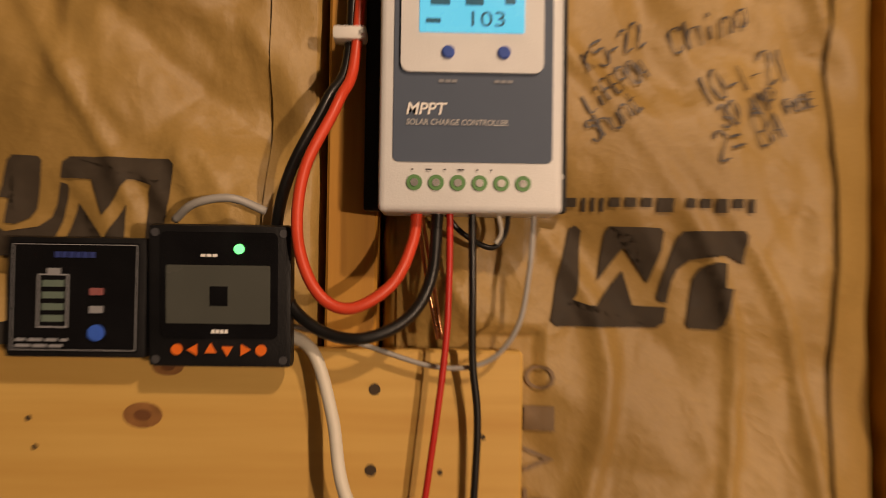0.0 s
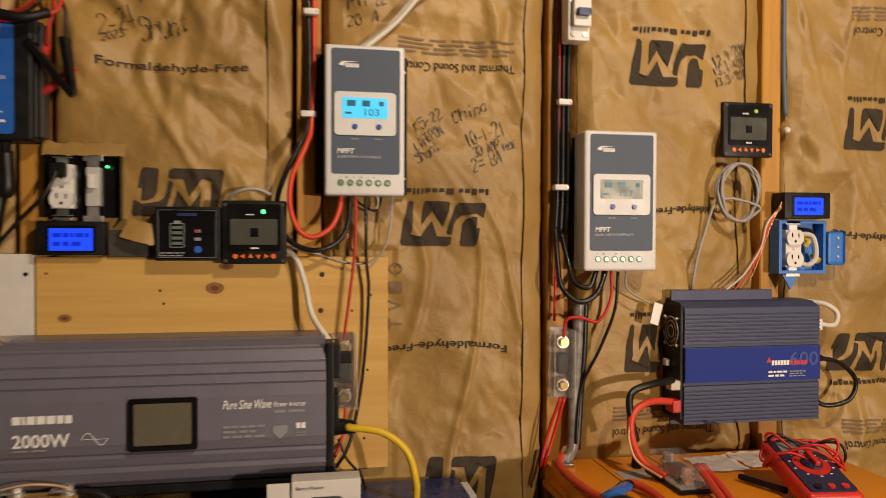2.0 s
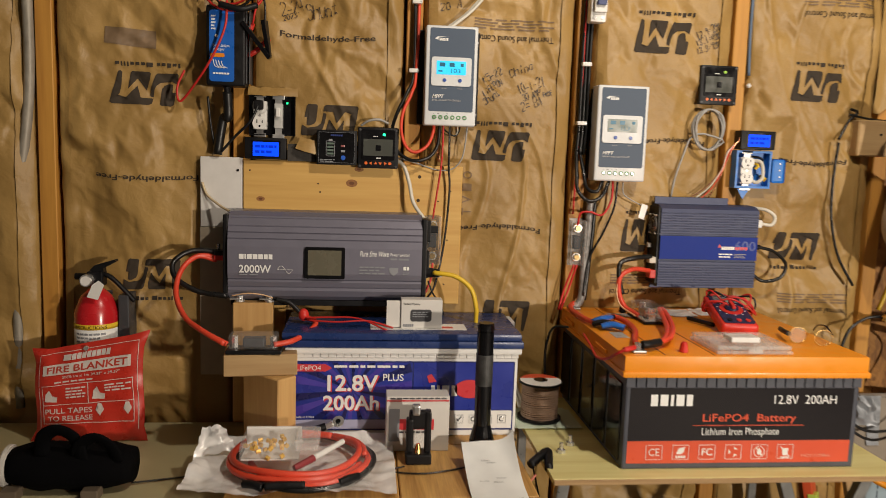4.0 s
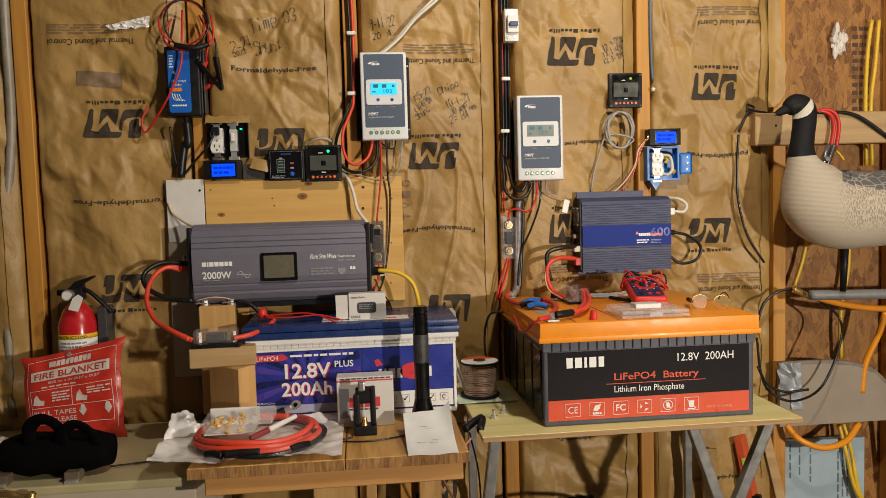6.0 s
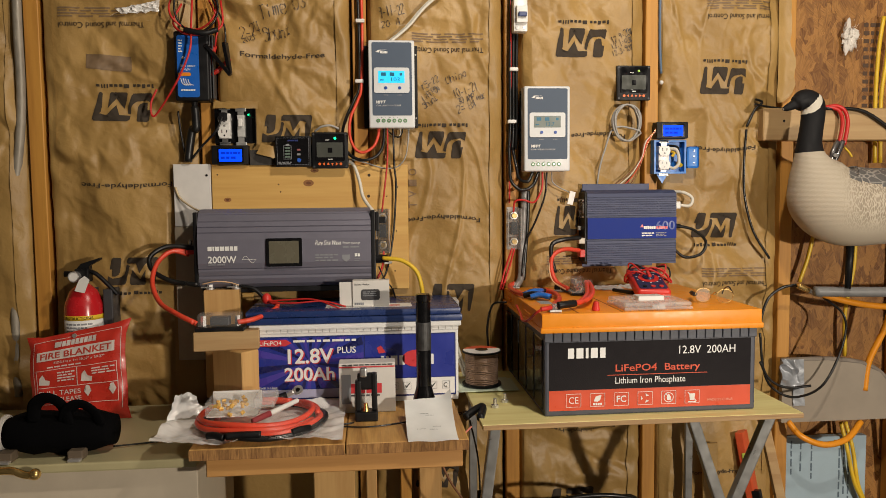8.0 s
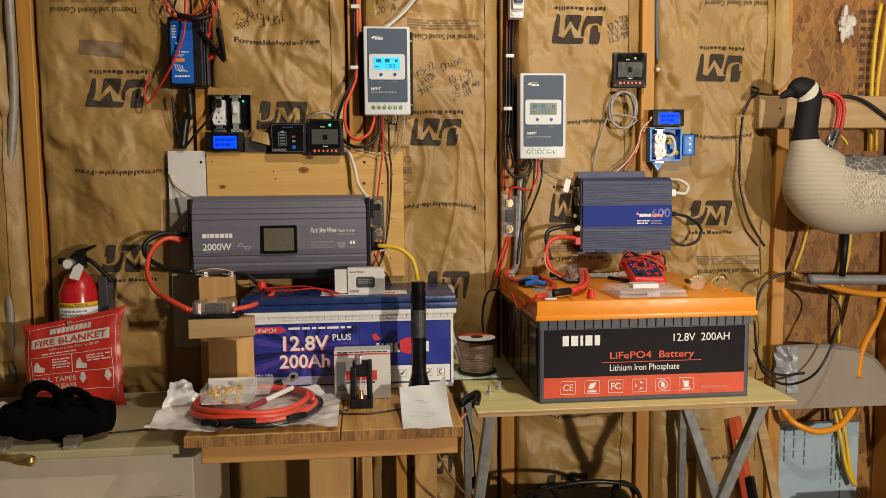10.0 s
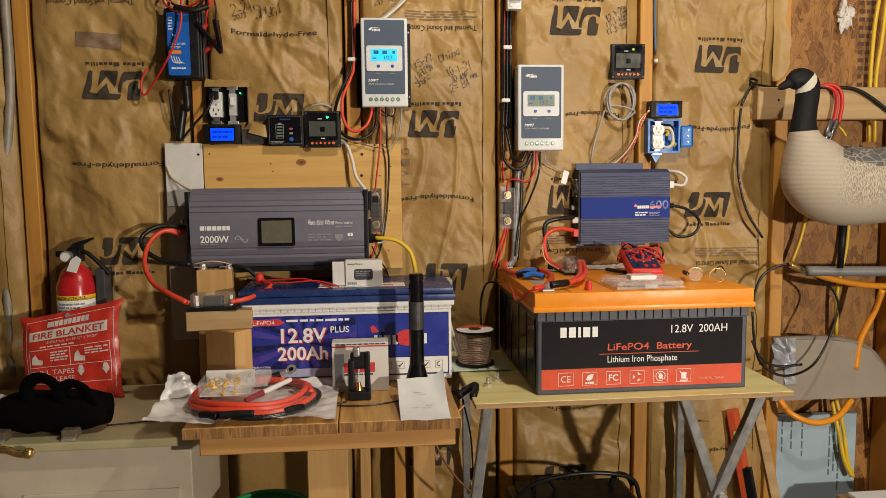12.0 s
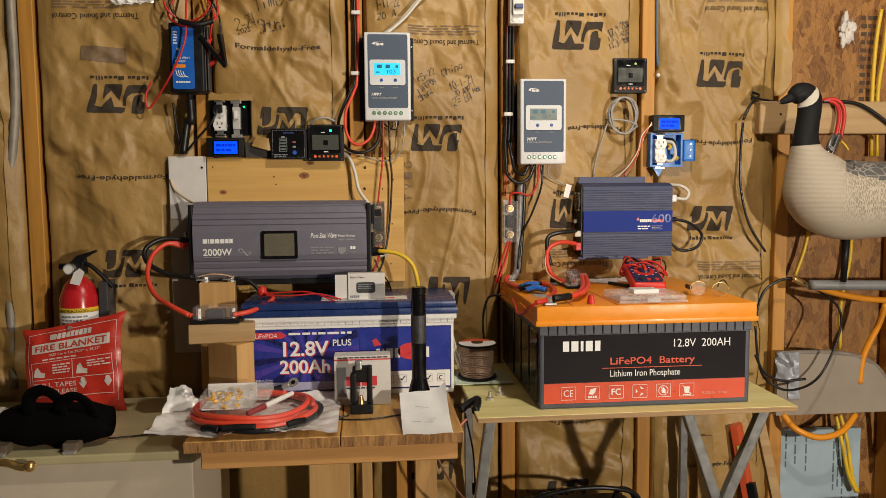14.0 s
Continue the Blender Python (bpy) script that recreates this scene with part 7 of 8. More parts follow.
part("tray", box(0.437, -0.478, 1.0172, 0.595, -0.35, 1.0245, 0.003), FROST, t)
part("lid", box(0.439, -0.476, 1.025, 0.593, -0.352, 1.0345, 0.004), FROST, t)
part("latch", box(0.5, -0.4805, 1.02, 0.53, -0.477, 1.03, 0.001), FROST, t)
part("strip", box(0.478, -0.452, 1.0348, 0.538, -0.415, 1.0455, 0.002), WHITE, t, "white plastic strip")
part("rod", cyl((0.536, -0.432, 1.039), (0.56, -0.428, 1.04), 0.0016, seg=8), STEEL, t)
part("rod", cyl((0.466, -0.436, 1.039), (0.48, -0.434, 1.04), 0.0016, seg=8), STEEL, t)
t = thing("yellow_knob", (0.665, -0.09, 1.017), "yellow and orange plastic knob on the lid", "knob")
part("cap", cyl((0.665, -0.1, 1.0305), (0.665, -0.07, 1.0305), 0.013, seg=18, bev=0.002), YELLOWW, t)
part("collar", box(0.645, -0.07, 1.0172, 0.68, -0.045, 1.044, 0.004), ORANGE, t)
t = thing("plastic_bags", (0.55, -0.08, 1.017), "small clear plastic bags with grey strips on the lid", "plastic bag")
part("bag", sheet(0.48, 0.56, -0.13, -0.05, 1.0172, 14, 12, lambda a, b, u, v: 0.002 + 0.006 * abs(noise.noise(Vector((a * 60, b * 60, 1)))), 4), BAG, t, smooth=True)
part("bag", sheet(0.565, 0.63, -0.12, -0.04, 1.0172, 14, 12, lambda a, b, u, v: 0.002 + 0.006 * abs(noise.noise(Vector((a * 60, b * 60, 5)))), 4), BAG, t, smooth=True)
GLASSY = clear_mat("lens_plastic", (0.9, 0.9, 0.9), 0.05, 0.012)
t = thing("wire_glasses", (0.68, -0.38, 1.017), "clear lensed thin metal glasses lying on the lid", "glasses")
for cx, cy, m in ((0.664, -0.375, clear_mat("smudged_lens", (0.8, 0.75, 0.7), 0.2, 0.14)), (0.706, -0.4, GLASSY)):
    part("rim", tube([(cx + 0.02 * math.cos(a), cy, 1.034 + 0.0165 * math.sin(a)) for a in (2 * math.pi * k / 14 for k in range(15))], 0.0007, 6, 2), mat("dull_brass", (0.55, 0.36, 0.13)), t)
    part("lens", cyl((cx, cy - 0.0005, 1.034), (cx, cy + 0.0005, 1.034), 0.0175, seg=24), m, t)
part("bridge", tube([(0.682, -0.385, 1.036), (0.686, -0.39, 1.042), (0.69, -0.393, 1.036)], 0.0009, 6), BRASS, t)
part("temple", tube([(0.725, -0.4, 1.04), (0.735, -0.36, 1.05), (0.748, -0.31, 1.04), (0.752, -0.29, 1.025)], 0.0017, 6), BLACKW, t)
part("temple", tube([(0.645, -0.372, 1.036), (0.652, -0.34, 1.034), (0.668, -0.3, 1.03)], 0.0052, 8), BLACK, t)

# ---- left corner: white cabinet, extinguisher, blanket, bag ----
CABW = mat("cream_paint", (0.6, 0.52, 0.4), 0.5, vary=0.1, grain=18, bump=0.1, bump_scale=120)
t = thing("cabinet", (-0.95, -0.25, 0), "cream painted cabinet with brass lever handle", "cabinet")
part("top", box(-1.7, -0.465, 0.7, -0.5, -0.02, 0.72, 0.004), mat("cabinet_top_paint", (0.46, 0.41, 0.23), 0.45, vary=0.12, grain=18), t, "yellowed cream top")
part("body", box(-1.69, -0.44, 0.0, -0.505, -0.03, 0.6995, 0.002, 1), CABW, t)
for x0, x1 in ((-1.3, -0.99), (-0.86, -0.53)):
    part("door_panel", box(x0, -0.446, 0.08, x1, -0.4402, 0.6, 0.003), CABW, t)
h = part("handle", tube([(-0.894, -0.5, 0.722), (-0.859, -0.505, 0.723), (-0.839, -0.505, 0.715), (-0.821, -0.505, 0.712), (-0.813, -0.505, 0.716)], 0.008, 12), BRASS, t, "polished brass lever handle", smooth=True)
part("handle_knob", ball((-0.815, -0.505, 0.714), 0.012), BRASS, h, smooth=True)

EX, EY = -0.848, -0.06
t = thing("fire_extinguisher", (EX, EY, 0.86), "small red fire extinguisher with black valve and white tag", "fire extinguisher")
RED = mat("extinguisher_red", (0.52, 0.015, 0.02), 0.22, vary=0.06, coat=0.5)
b = bmesh.new()
prof = [(0.0, 0.86), (0.044, 0.86), (0.048, 0.868), (0.048, 1.02), (0.041, 1.04), (0.033, 1.058), (0.02, 1.07), (0.013, 1.075), (0.013, 1.09), (0.0, 1.09)]
rings = [[b.verts.new((EX + r * math.cos(2 * math.pi * k / 32), EY + r * math.sin(2 * math.pi * k / 32), z)) for k in range(32)] for r, z in prof[1:-1]]
for ra, rb in zip(rings, rings[1:]):
    for k in range(32):
        b.faces.new((ra[k], ra[(k + 1) % 32], rb[(k + 1) % 32], rb[k]))
b.faces.new(rings[0][::-1])
b.faces.new(rings[-1])
part("cylinder", b, RED, t, "glossy red cylinder", smooth=True)
lab = cyl((EX, EY, 0.93), (EX, EY, 0.985), 0.0486, seg=32)
part("label", lab, WHITEINK, t, smooth=True)
part("label_band", cyl((EX, EY, 0.985), (EX, EY, 0.997), 0.0488, seg=32), YELLOWW, t, "yellow instruction band", smooth=True)
txt = lettering("INSTRUCTIONS", EX - 0.034, EX + 0.034, 0.9875, 0.9945, 0)
for v in txt.verts:
    v.co.y = EY - math.sqrt(max(0.0494 ** 2 - (v.co.x - EX) ** 2, 0.0001))
part("print", txt, BLACKG, t)
txt = lines(EX - 0.032, EX + 0.032, 0.935, 0.98, 0, 5, 12)
for v in txt.verts:
    v.co.y = EY - math.sqrt(max(0.0493 ** 2 - (v.co.x - EX) ** 2, 0.0001))
part("print", txt, GREYINK, t)
part("valve", box(EX - 0.016, EY - 0.016, 1.08, EX + 0.02, EY + 0.016, 1.115, 0.004), BLACK, t)
part("gauge", cyl((EX - 0.012, EY - 0.034, 1.096), (EX - 0.012, EY - 0.014, 1.096), 0.014, seg=24, bev=0.002), STEEL, t)
part("gauge_face", cyl((EX - 0.012, EY - 0.0355, 1.096), (EX - 0.012, EY - 0.034, 1.096), 0.011, seg=24), WHITE, t)
part("lever", extrude([(EX - 0.012, 1.115), (EX + 0.0, 1.128), (EX + 0.045, 1.142), (EX + 0.048, 1.138), (EX + 0.02, 1.122), (EX + 0.02, 1.112)], "y", EY - 0.01, EY + 0.01), BLACK, t)
part("nozzle", cyl((EX - 0.045, EY, 1.101), (EX - 0.014, EY, 1.101), 0.008, 0.007, 14), BLACK, t)
part("handle", tube([(EX + 0.01, EY, 1.11), (EX + 0.035, EY - 0.004, 1.1), (EX + 0.065, EY - 0.004, 1.07), (EX + 0.085, EY, 1.045)], 0.008, 8, 8, None, 0.7), BLACK, t, smooth=True)
part("tag", extrude([(EX - 0.004, 1.062), (EX + 0.02, 1.056), (EX + 0.034, 1.09), (EX + 0.022, 1.1), (EX + 0.008, 1.09)], "y", EY - 0.05, EY - 0.0494), WHITE, t)
part("bracket", box(EX + 0.051, EY - 0.01, 0.95, EX + 0.075, EY + 0.055, 1.06, 0.003), DGREY, t)
part("bracket_plate", box(EX - 0.02, EY + 0.049, 0.88, EX + 0.02, EY + 0.058, 1.06, 0.002), DGREY, t)
t.matrix_world = pose(EX - 0.018, EY, 0.842)

FB = mat("red_pouch", (0.52, 0.034, 0.02), 0.32, vary=0.12, grain=25, bump=0.25, bump_scale=45, coat=0.2)
t = thing("fire_blanket_pouch", (-0.84, -0.19, 0.72), "red plastic fire blanket pouch leaning with white print", "fire blanket", turn=(0, 0, 0))
BX = lambda u, v: (-0.975 + 0.232 * u + 0.004 * v + 0.003 * math.sin(7 * v), -0.145 + 0.012 * v, 0.7225 + 0.225 * v + 0.045 * (u - 0.5) * v)
bm = bmesh.new()
N = 30
def puff(u, v):
    e = min(u, 1 - u, v, 1 - v)
    return 0.012 * min(1, e * 9) ** 0.6 + 0.004 * noise.noise(Vector((u * 7, v * 7, 2)))
front, back = [], []
for j in range(N + 1):
    for i in range(N + 1):
        u, v = i / N, j / N
        ear = 0.011 * (max(0, abs(2 * u - 1) - 0.75) * 4) * (max(0, abs(2 * v - 1) - 0.75) * 4) * (1 if u > 0.5 else -1)
        x, yy, z = BX(u, v)
        front.append(bm.verts.new((x + ear, yy - puff(u, v), z + abs(ear) * (0.6 if v > 0.5 else -0.1))))
        back.append(bm.verts.new((x + ear, yy + puff(u, v) * 0.5 + 0.001, z + abs(ear) * (0.6 if v > 0.5 else -0.1))))
for j in range(N):
    for i in range(N):
        k = j * (N + 1) + i
        bm.faces.new((front[k], front[k + 1], front[k + N + 2], front[k + N + 1]))
        bm.faces.new((back[k], back[k + N + 1], back[k + N + 2], back[k + 1]))
part("pouch", bm, FB, t, smooth=True)


def on_pouch(bm):
    """Maps print given in 0..1 across and 0..1 up onto the pouch front."""
    for lo, no in ((0, (1, 0, 0)), (0, (0, 0, 1))):
        for k in range(1, 24):
            bmesh.ops.bisect_plane(bm, geom=bm.verts[:] + bm.edges[:] + bm.faces[:], plane_co=(k / 24, 0, k / 24), plane_no=no)
    for v in bm.verts:
        u, w = v.co.x, v.co.z
        x, yy, z = BX(u, w)
        v.co = (x, yy - puff(u, w) - 0.0015 - v.co.y, z)
    return bm


POUCHINK = mat("pouch_white_ink", (0.62, 0.56, 0.52), 0.45, vary=0.12, grain=60)
part("print_panel", on_pouch(bars(0.09, 0.9, 0.72, 0.83, 0, [1])), POUCHINK, t)
part("print", on_pouch(lettering("FIRE BLANKET", 0.13, 0.87, 0.74, 0.81, 0.0008, thick=0.02)), mat("pouch_red_ink", (0.45, 0.05, 0.03), 0.4), t)
part("maker_mark", on_pouch(bars(0.27, 0.7, 0.86, 0.92, 0, [1.2, 0.6, 0.6, 0.6, 0.6, 0.6, 0.6, 0.6, 0.6], 0.12)), POUCHINK, t)
part("print", on_pouch(lettering('SIZE:1m x 1m 39.37" x 39.37"', 0.27, 0.8, 0.672, 0.7, 0, thick=0.012)), POUCHINK, t)
for b in ((0.05, 0.96, 0.946, 0.951), (0.05, 0.055, 0.12, 0.946), (0.955, 0.96, 0.12, 0.946), (0.08, 0.92, 0.2, 0.206), (0.08, 0.086, 0.2, 0.605), (0.914, 0.92, 0.2, 0.605)):
    part("print_border", on_pouch(bars(*b, 0, [1])), POUCHINK, t)
part("eyelet", cyl((-0.86, -0.152, 0.937), (-0.86, -0.146, 0.937), 0.005, seg=14), STEEL, t)
part("print", on_pouch(bars(0.2, 0.55, 0.63, 0.645, 0, [1] * 5)), POUCHINK, t)
for z0 in (0.4, 0.605):
    part("print", on_pouch(bars(0.08, 0.92, z0, z0 + 0.006, 0, [1])), POUCHINK, t)
part("print", on_pouch(bars(0.5, 0.507, 0.4, 0.605, 0, [1])), POUCHINK, t)
part("print", on_pouch(lines(0.3, 0.48, 0.46, 0.58, 0, 4, 3)), POUCHINK, t)
part("print", on_pouch(lines(0.66, 0.9, 0.5, 0.58, 0, 3, 6)), POUCHINK, t)
for x0 in (0.1, 0.54):
    g = bmesh.new()
    g.faces.new([g.verts.new((x0 + 0.12 * a, 0, 0.43 + 0.13 * b)) for a, b in ((0, 0.1), (0.9, 0), (1, 0.4), (0.6, 0.5), (0.4, 1), (0.1, 0.7))])
    part("print", on_pouch(g), POUCHINK, t)
part("print", on_pouch(lettering("PULL TAPES", 0.1, 0.53, 0.31, 0.365, 0, thick=0.01)), POUCHINK, t)
part("print", on_pouch(lettering("TO RELEASE", 0.12, 0.53, 0.23, 0.285, 0, thick=0.01)), POUCHINK, t)
for cx in (0.6, 0.86):
    g = bmesh.new()
    g.faces.new([g.verts.new((cx + a * 0.04, 0, 0.33 + b * 0.06)) for a, b in ((-0.4, 1), (0.4, 1), (0.4, 0), (1, 0), (0, -1), (-1, 0), (-0.4, 0))])
    bmesh.ops.triangulate(g, faces=g.faces[:])
    part("print", on_pouch(g), POUCHINK, t)

FAB = mat("black_fabric", (0.003, 0.003, 0.0035), 0.95, vary=0.3, bump=0.4, bump_scale=700)
FAB.node_tree.nodes["Principled BSDF"].inputs["Specular IOR Level"].default_value = 0.05
t = thing("tool_bag", (-0.8, -0.4, 0.72), "black fabric roll bag with straps and steel buckles", "bag")
b = bmesh.new()
prev = None
for i in range(17):
    u = i / 16
    x = -0.915 + 0.225 * u
    s = 1 - 0.25 * abs(2 * u - 1) ** 4
    ring = [b.verts.new((x, -0.39 + 0.05 * s * math.cos(a), 0.768 + (0.045 * s + 0.006 * noise.noise(Vector((u * 6, a, 1)))) * math.sin(a))) for a in (2 * math.pi * k / 20 for k in range(20))]
    if prev:
        for k in range(20):
            b.faces.new((prev[k], prev[(k + 1) % 20], ring[(k + 1) % 20], ring[k]))
    else:
        b.faces.new(ring[::-1])
    prev = ring
b.faces.new(prev)
part("roll", b, FAB, t, smooth=True)
for x0, x1, zt in ((-0.84, -0.785, 0.855), (-0.775, -0.72, 0.84)):
    part("handle_loop", tube([(x0 - 0.01, -0.42, 0.8), (x0, -0.43, zt - 0.015), ((x0 + x1) / 2, -0.435, zt), (x1, -0.43, zt - 0.02), (x1 + 0.01, -0.425, 0.79)], 0.014, 8, 8, None, 0.35), FAB, t, smooth=True)
for x in (-0.9, -0.755):
    part("strap", box(x - 0.016, -0.452, 0.722, x + 0.016, -0.42, 0.742, 0.003), mat("strap_brown", (0.12, 0.09, 0.06), 0.6), t)
    part("buckle", box(x - 0.013, -0.462, 0.7205, x + 0.014, -0.448, 0.727, 0.002), STEEL, t)
PALEF = mat("pale_lining", (0.5, 0.48, 0.44), 0.85, vary=0.2, bump=0.4, bump_scale=300)
part("end_cap", cyl((-0.926, -0.39, 0.766), (-0.915, -0.39, 0.766), 0.043, 0.041, 24, bev=0.003), PALEF, t, "pale grey lining at the bag end")
cord("wire", [(-0.7, -0.38, 0.726), (-0.64, -0.36, 0.724), (-0.58, -0.34, 0.724), (-0.53, -0.3, 0.724)], 0.002, BLACKW, "thin wire on the cream cabinet", "bench wiring")
solo("duct_edge", tube([(-1.02, 0.0, 2.2), (-1.022, -0.002, 1.75), (-1.025, 0.0, 1.5), (-1.06, 0.004, 1.2), (-1.07, 0.004, 0.75)], 0.012, 10), mat("foil_edge", (0.3, 0.27, 0.22), 0.5, 0.2, vary=0.3, bump=0.5, bump_scale=80), "silvery crumpled foil edge along a stud", "foil", smooth=True)
solo("plastic_scrap", sheet(-0.78, -0.68, -0.03, -0.028, 0, 10, 1, lambda a, b, u, v: 1.748 + 0.012 * math.sin(5 * u), 1), BAG, "clear plastic scrap hanging on the wall", "plastic scrap")

# ---- scraps on the paper beside the charger ----
c0, c1, c2, c3 = (Vector(c) for c in ((-0.755, -0.024, 1.755), (-0.66, -0.024, 1.762), (-0.655, -0.026, 1.789), (-0.766, -0.026, 1.766)))
bm = bmesh.new()
grid = [[bm.verts.new((c0.lerp(c1, u / 14)).lerp(c3.lerp(c2, u / 14), v / 6) + Vector((0, 0.014 * noise.noise(Vector((u * 0.7, v * 0.8, 5))), 0.004 * noise.noise(Vector((u, v, 9)) * 0.6)))) for u in range(15)] for v in range(7)]
for v in range(6):
    for u in range(14):
        bm.faces.new((grid[v][u], grid[v][u + 1], grid[v + 1][u + 1], grid[v + 1][u]))
solo("plastic_scrap", bm, BAG, "crumpled scrap of clear plastic taped to the kraft paper", "plastic scrap")
x0, x1, z0, z1 = -0.854, -0.743, 1.618, 1.656
print_on(1, plate([(x0, z0), (x1, z0 - 0.008), (x1, z1 - 0.006), (x0, z1)], 0), FADED, "faded_patch")

# ---- torn paper lapping over the stud beside the decoy ----
gx, gz = np.meshgrid(np.linspace(0, 1, 16), np.linspace(1.53, 1.98, 90))
rag = 1.083 + 0.009 * swell(gz * 14, gx * 0, 3) + 0.004 * swell(gz * 60, gx * 0, 4) - 0.03 * np.clip(1 - (gz - 1.53) / 0.05, 0, 1) ** 2
lap_x = 1.04 + (rag - 1.04) * gx
lap_y = -0.011 + 0.004 * gx - 0.004 * swell(gz * 22, gx * 2, 5) - 0.006 * gx ** 3 * (1 + swell(gz * 12, gx, 8))
tagged(mesh_grid("paper_flap", lap_x, lap_y, gz, KRAFT), "torn edge of kraft paper lapping over a stud", "paper")

# ---- torn paper and bare wool between the meters ----
solo("wool_gap", box(-0.437, -0.024, 1.362, -0.372, -0.02, 1.402), mat("dark_wool", (0.05, 0.045, 0.04), 0.9, vary=0.5, grain=60, bump=1, bump_scale=90), "dark insulation wool showing behind the torn paper", "insulation")
bm = sheet(0, 1, 0, 1, 0, 10, 6, lambda a, b, u, v: 0, 1)
for v in bm.verts:
    u, w = v.co.x, v.co.y
    v.co = (-0.418 + 0.055 * u + 0.012 * w, -0.03 - 0.006 * math.sin(3 * u) - 0.01 * (1 - w), 1.392 + 0.028 * w - 0.016 * u + 0.004 * noise.noise(Vector((u * 6, w * 3, 1))))
solo("paper_flap", bm, KRAFT, "torn flap of brown kraft paper beside the outlet", "paper", smooth=True)
bm = sheet(0, 1, 0, 1, 0, 12, 5, lambda a, b, u, v: 0, 1)
for v in bm.verts:
    u, w = v.co.x, v.co.y
    v.co = (-0.53 + 0.115 * u, -0.012 - 0.014 * (1 - w) * (0.5 + 0.5 * math.sin(4 * u)), 1.512 + 0.02 * w + 0.004 * noise.noise(Vector((u * 7, w * 3, 5))))
solo("paper_flap", bm, KRAFT, "curled edge of kraft paper above the outlet box", "paper", smooth=True)

# ---- right end: goose decoy, beam, hoses ----
t = thing("cross_beam", (1.3, 0, 1.42), "short sawn pine beam nailed across the studs", "beam")
part("beam", box(0.985, -0.04, 1.42, 1.62, -0.0015, 1.511, 0.003, 1), BEAM, t)
part("nail", cyl((1.045, -0.042, 1.475), (1.045, -0.039, 1.475), 0.003, seg=8), BLACKG, t)
GY = -0.16


def feathered(name, base, tip, scale, width, depth, low=None, breast=None):
    """Moulded feather tips: pale edges with relief; below the flank the plastic is smooth and white."""
    m = mat(name, base, 0.7, vary=0.12, grain=50, bump=depth, bump_scale=100)
    nt = m.node_tree
    b = nt.nodes["Principled BSDF"]
    co = nt.nodes["Texture Coordinate"]
    mp = nt.nodes.new("ShaderNodeMapping")
    mp.inputs["Rotation"].default_value = (0, radians(18), 0)
    mp.inputs["Scale"].default_value = scale
    nt.links.new(co.outputs["Object"], mp.inputs["Vector"])
    vo = nt.nodes.new("ShaderNodeTexVoronoi")
    vo.feature = "DISTANCE_TO_EDGE"
    vo.inputs["Scale"].default_value = 1.0
    nt.links.new(mp.outputs[0], vo.inputs["Vector"])
    mr = nt.nodes.new("ShaderNodeMapRange")
    mr.inputs["From Min"].default_value, mr.inputs["From Max"].default_value = width * 0.3, width
    mr.inputs["To Min"].default_value, mr.inputs["To Max"].default_value = 1, 0
    nt.links.new(vo.outputs["Distance"], mr.inputs["Value"])
    fac = mr.outputs[0]
    if breast:
        # fine level grooves on the breast, scallops behind it
        wv = nt.nodes.new("ShaderNodeTexWave")
        wv.bands_direction = "Z"
        wv.inputs["Scale"].default_value, wv.inputs["Distortion"].default_value, wv.inputs["Detail Scale"].default_value = 95, 2.5, 2
        nt.links.new(co.outputs["Object"], wv.inputs["Vector"])
        sx = nt.nodes.new("ShaderNodeSeparateXYZ")
        nt.links.new(co.outputs["Object"], sx.inputs[0])
        br = nt.nodes.new("ShaderNodeMapRange")
        br.inputs["From Min"].default_value, br.inputs["From Max"].default_value = breast
        nt.links.new(sx.outputs["X"], br.inputs["Value"])
        half = nt.nodes.new("ShaderNodeMapRange")
        half.inputs["To Min"].default_value, half.inputs["To Max"].default_value = 0.5, 0.85
        nt.links.new(wv.outputs["Fac"], half.inputs["Value"])
        fm = nt.nodes.new("ShaderNodeMix")
        nt.links.new(br.outputs[0], fm.inputs["Factor"])
        nt.links.new(half.outputs[0], fm.inputs["A"])
        nt.links.new(fac, fm.inputs["B"])
        fac = fm.outputs[0]
    mx = nt.nodes.new("ShaderNodeMix")
    mx.data_type = "RGBA"
    nt.links.new(fac, mx.inputs["Factor"])
    nt.links.new(nt.nodes["Hue/Saturation/Value"].outputs[0], mx.inputs["A"])
    mx.inputs["B"].default_value = (*tip, 1)
    last = mx.outputs["Result"]
    if low:
        sp = nt.nodes.new("ShaderNodeSeparateXYZ")
        nt.links.new(co.outputs["Object"], sp.inputs[0])
        lr = nt.nodes.new("ShaderNodeMapRange")
        lr.inputs["From Min"].default_value, lr.inputs["From Max"].default_value = low
        nt.links.new(sp.outputs["Z"], lr.inputs["Value"])
        m2 = nt.nodes.new("ShaderNodeMix")
        m2.data_type = "RGBA"
        nt.links.new(lr.outputs[0], m2.inputs["Factor"])
        m2.inputs["A"].default_value = (*tip, 1)
        nt.links.new(last, m2.inputs["B"])
        last = m2.outputs["Result"]
        mu = nt.nodes.new("ShaderNodeMath")
        mu.operation = "MULTIPLY"
        nt.links.new(fac, mu.inputs[0])
        nt.links.new(lr.outputs[0], mu.inputs[1])
        fac = mu.outputs[0]
    nt.links.new(last, b.inputs["Base Color"])
    nt.links.new(fac, nt.nodes["Bump"].inputs["Height"])
    return m


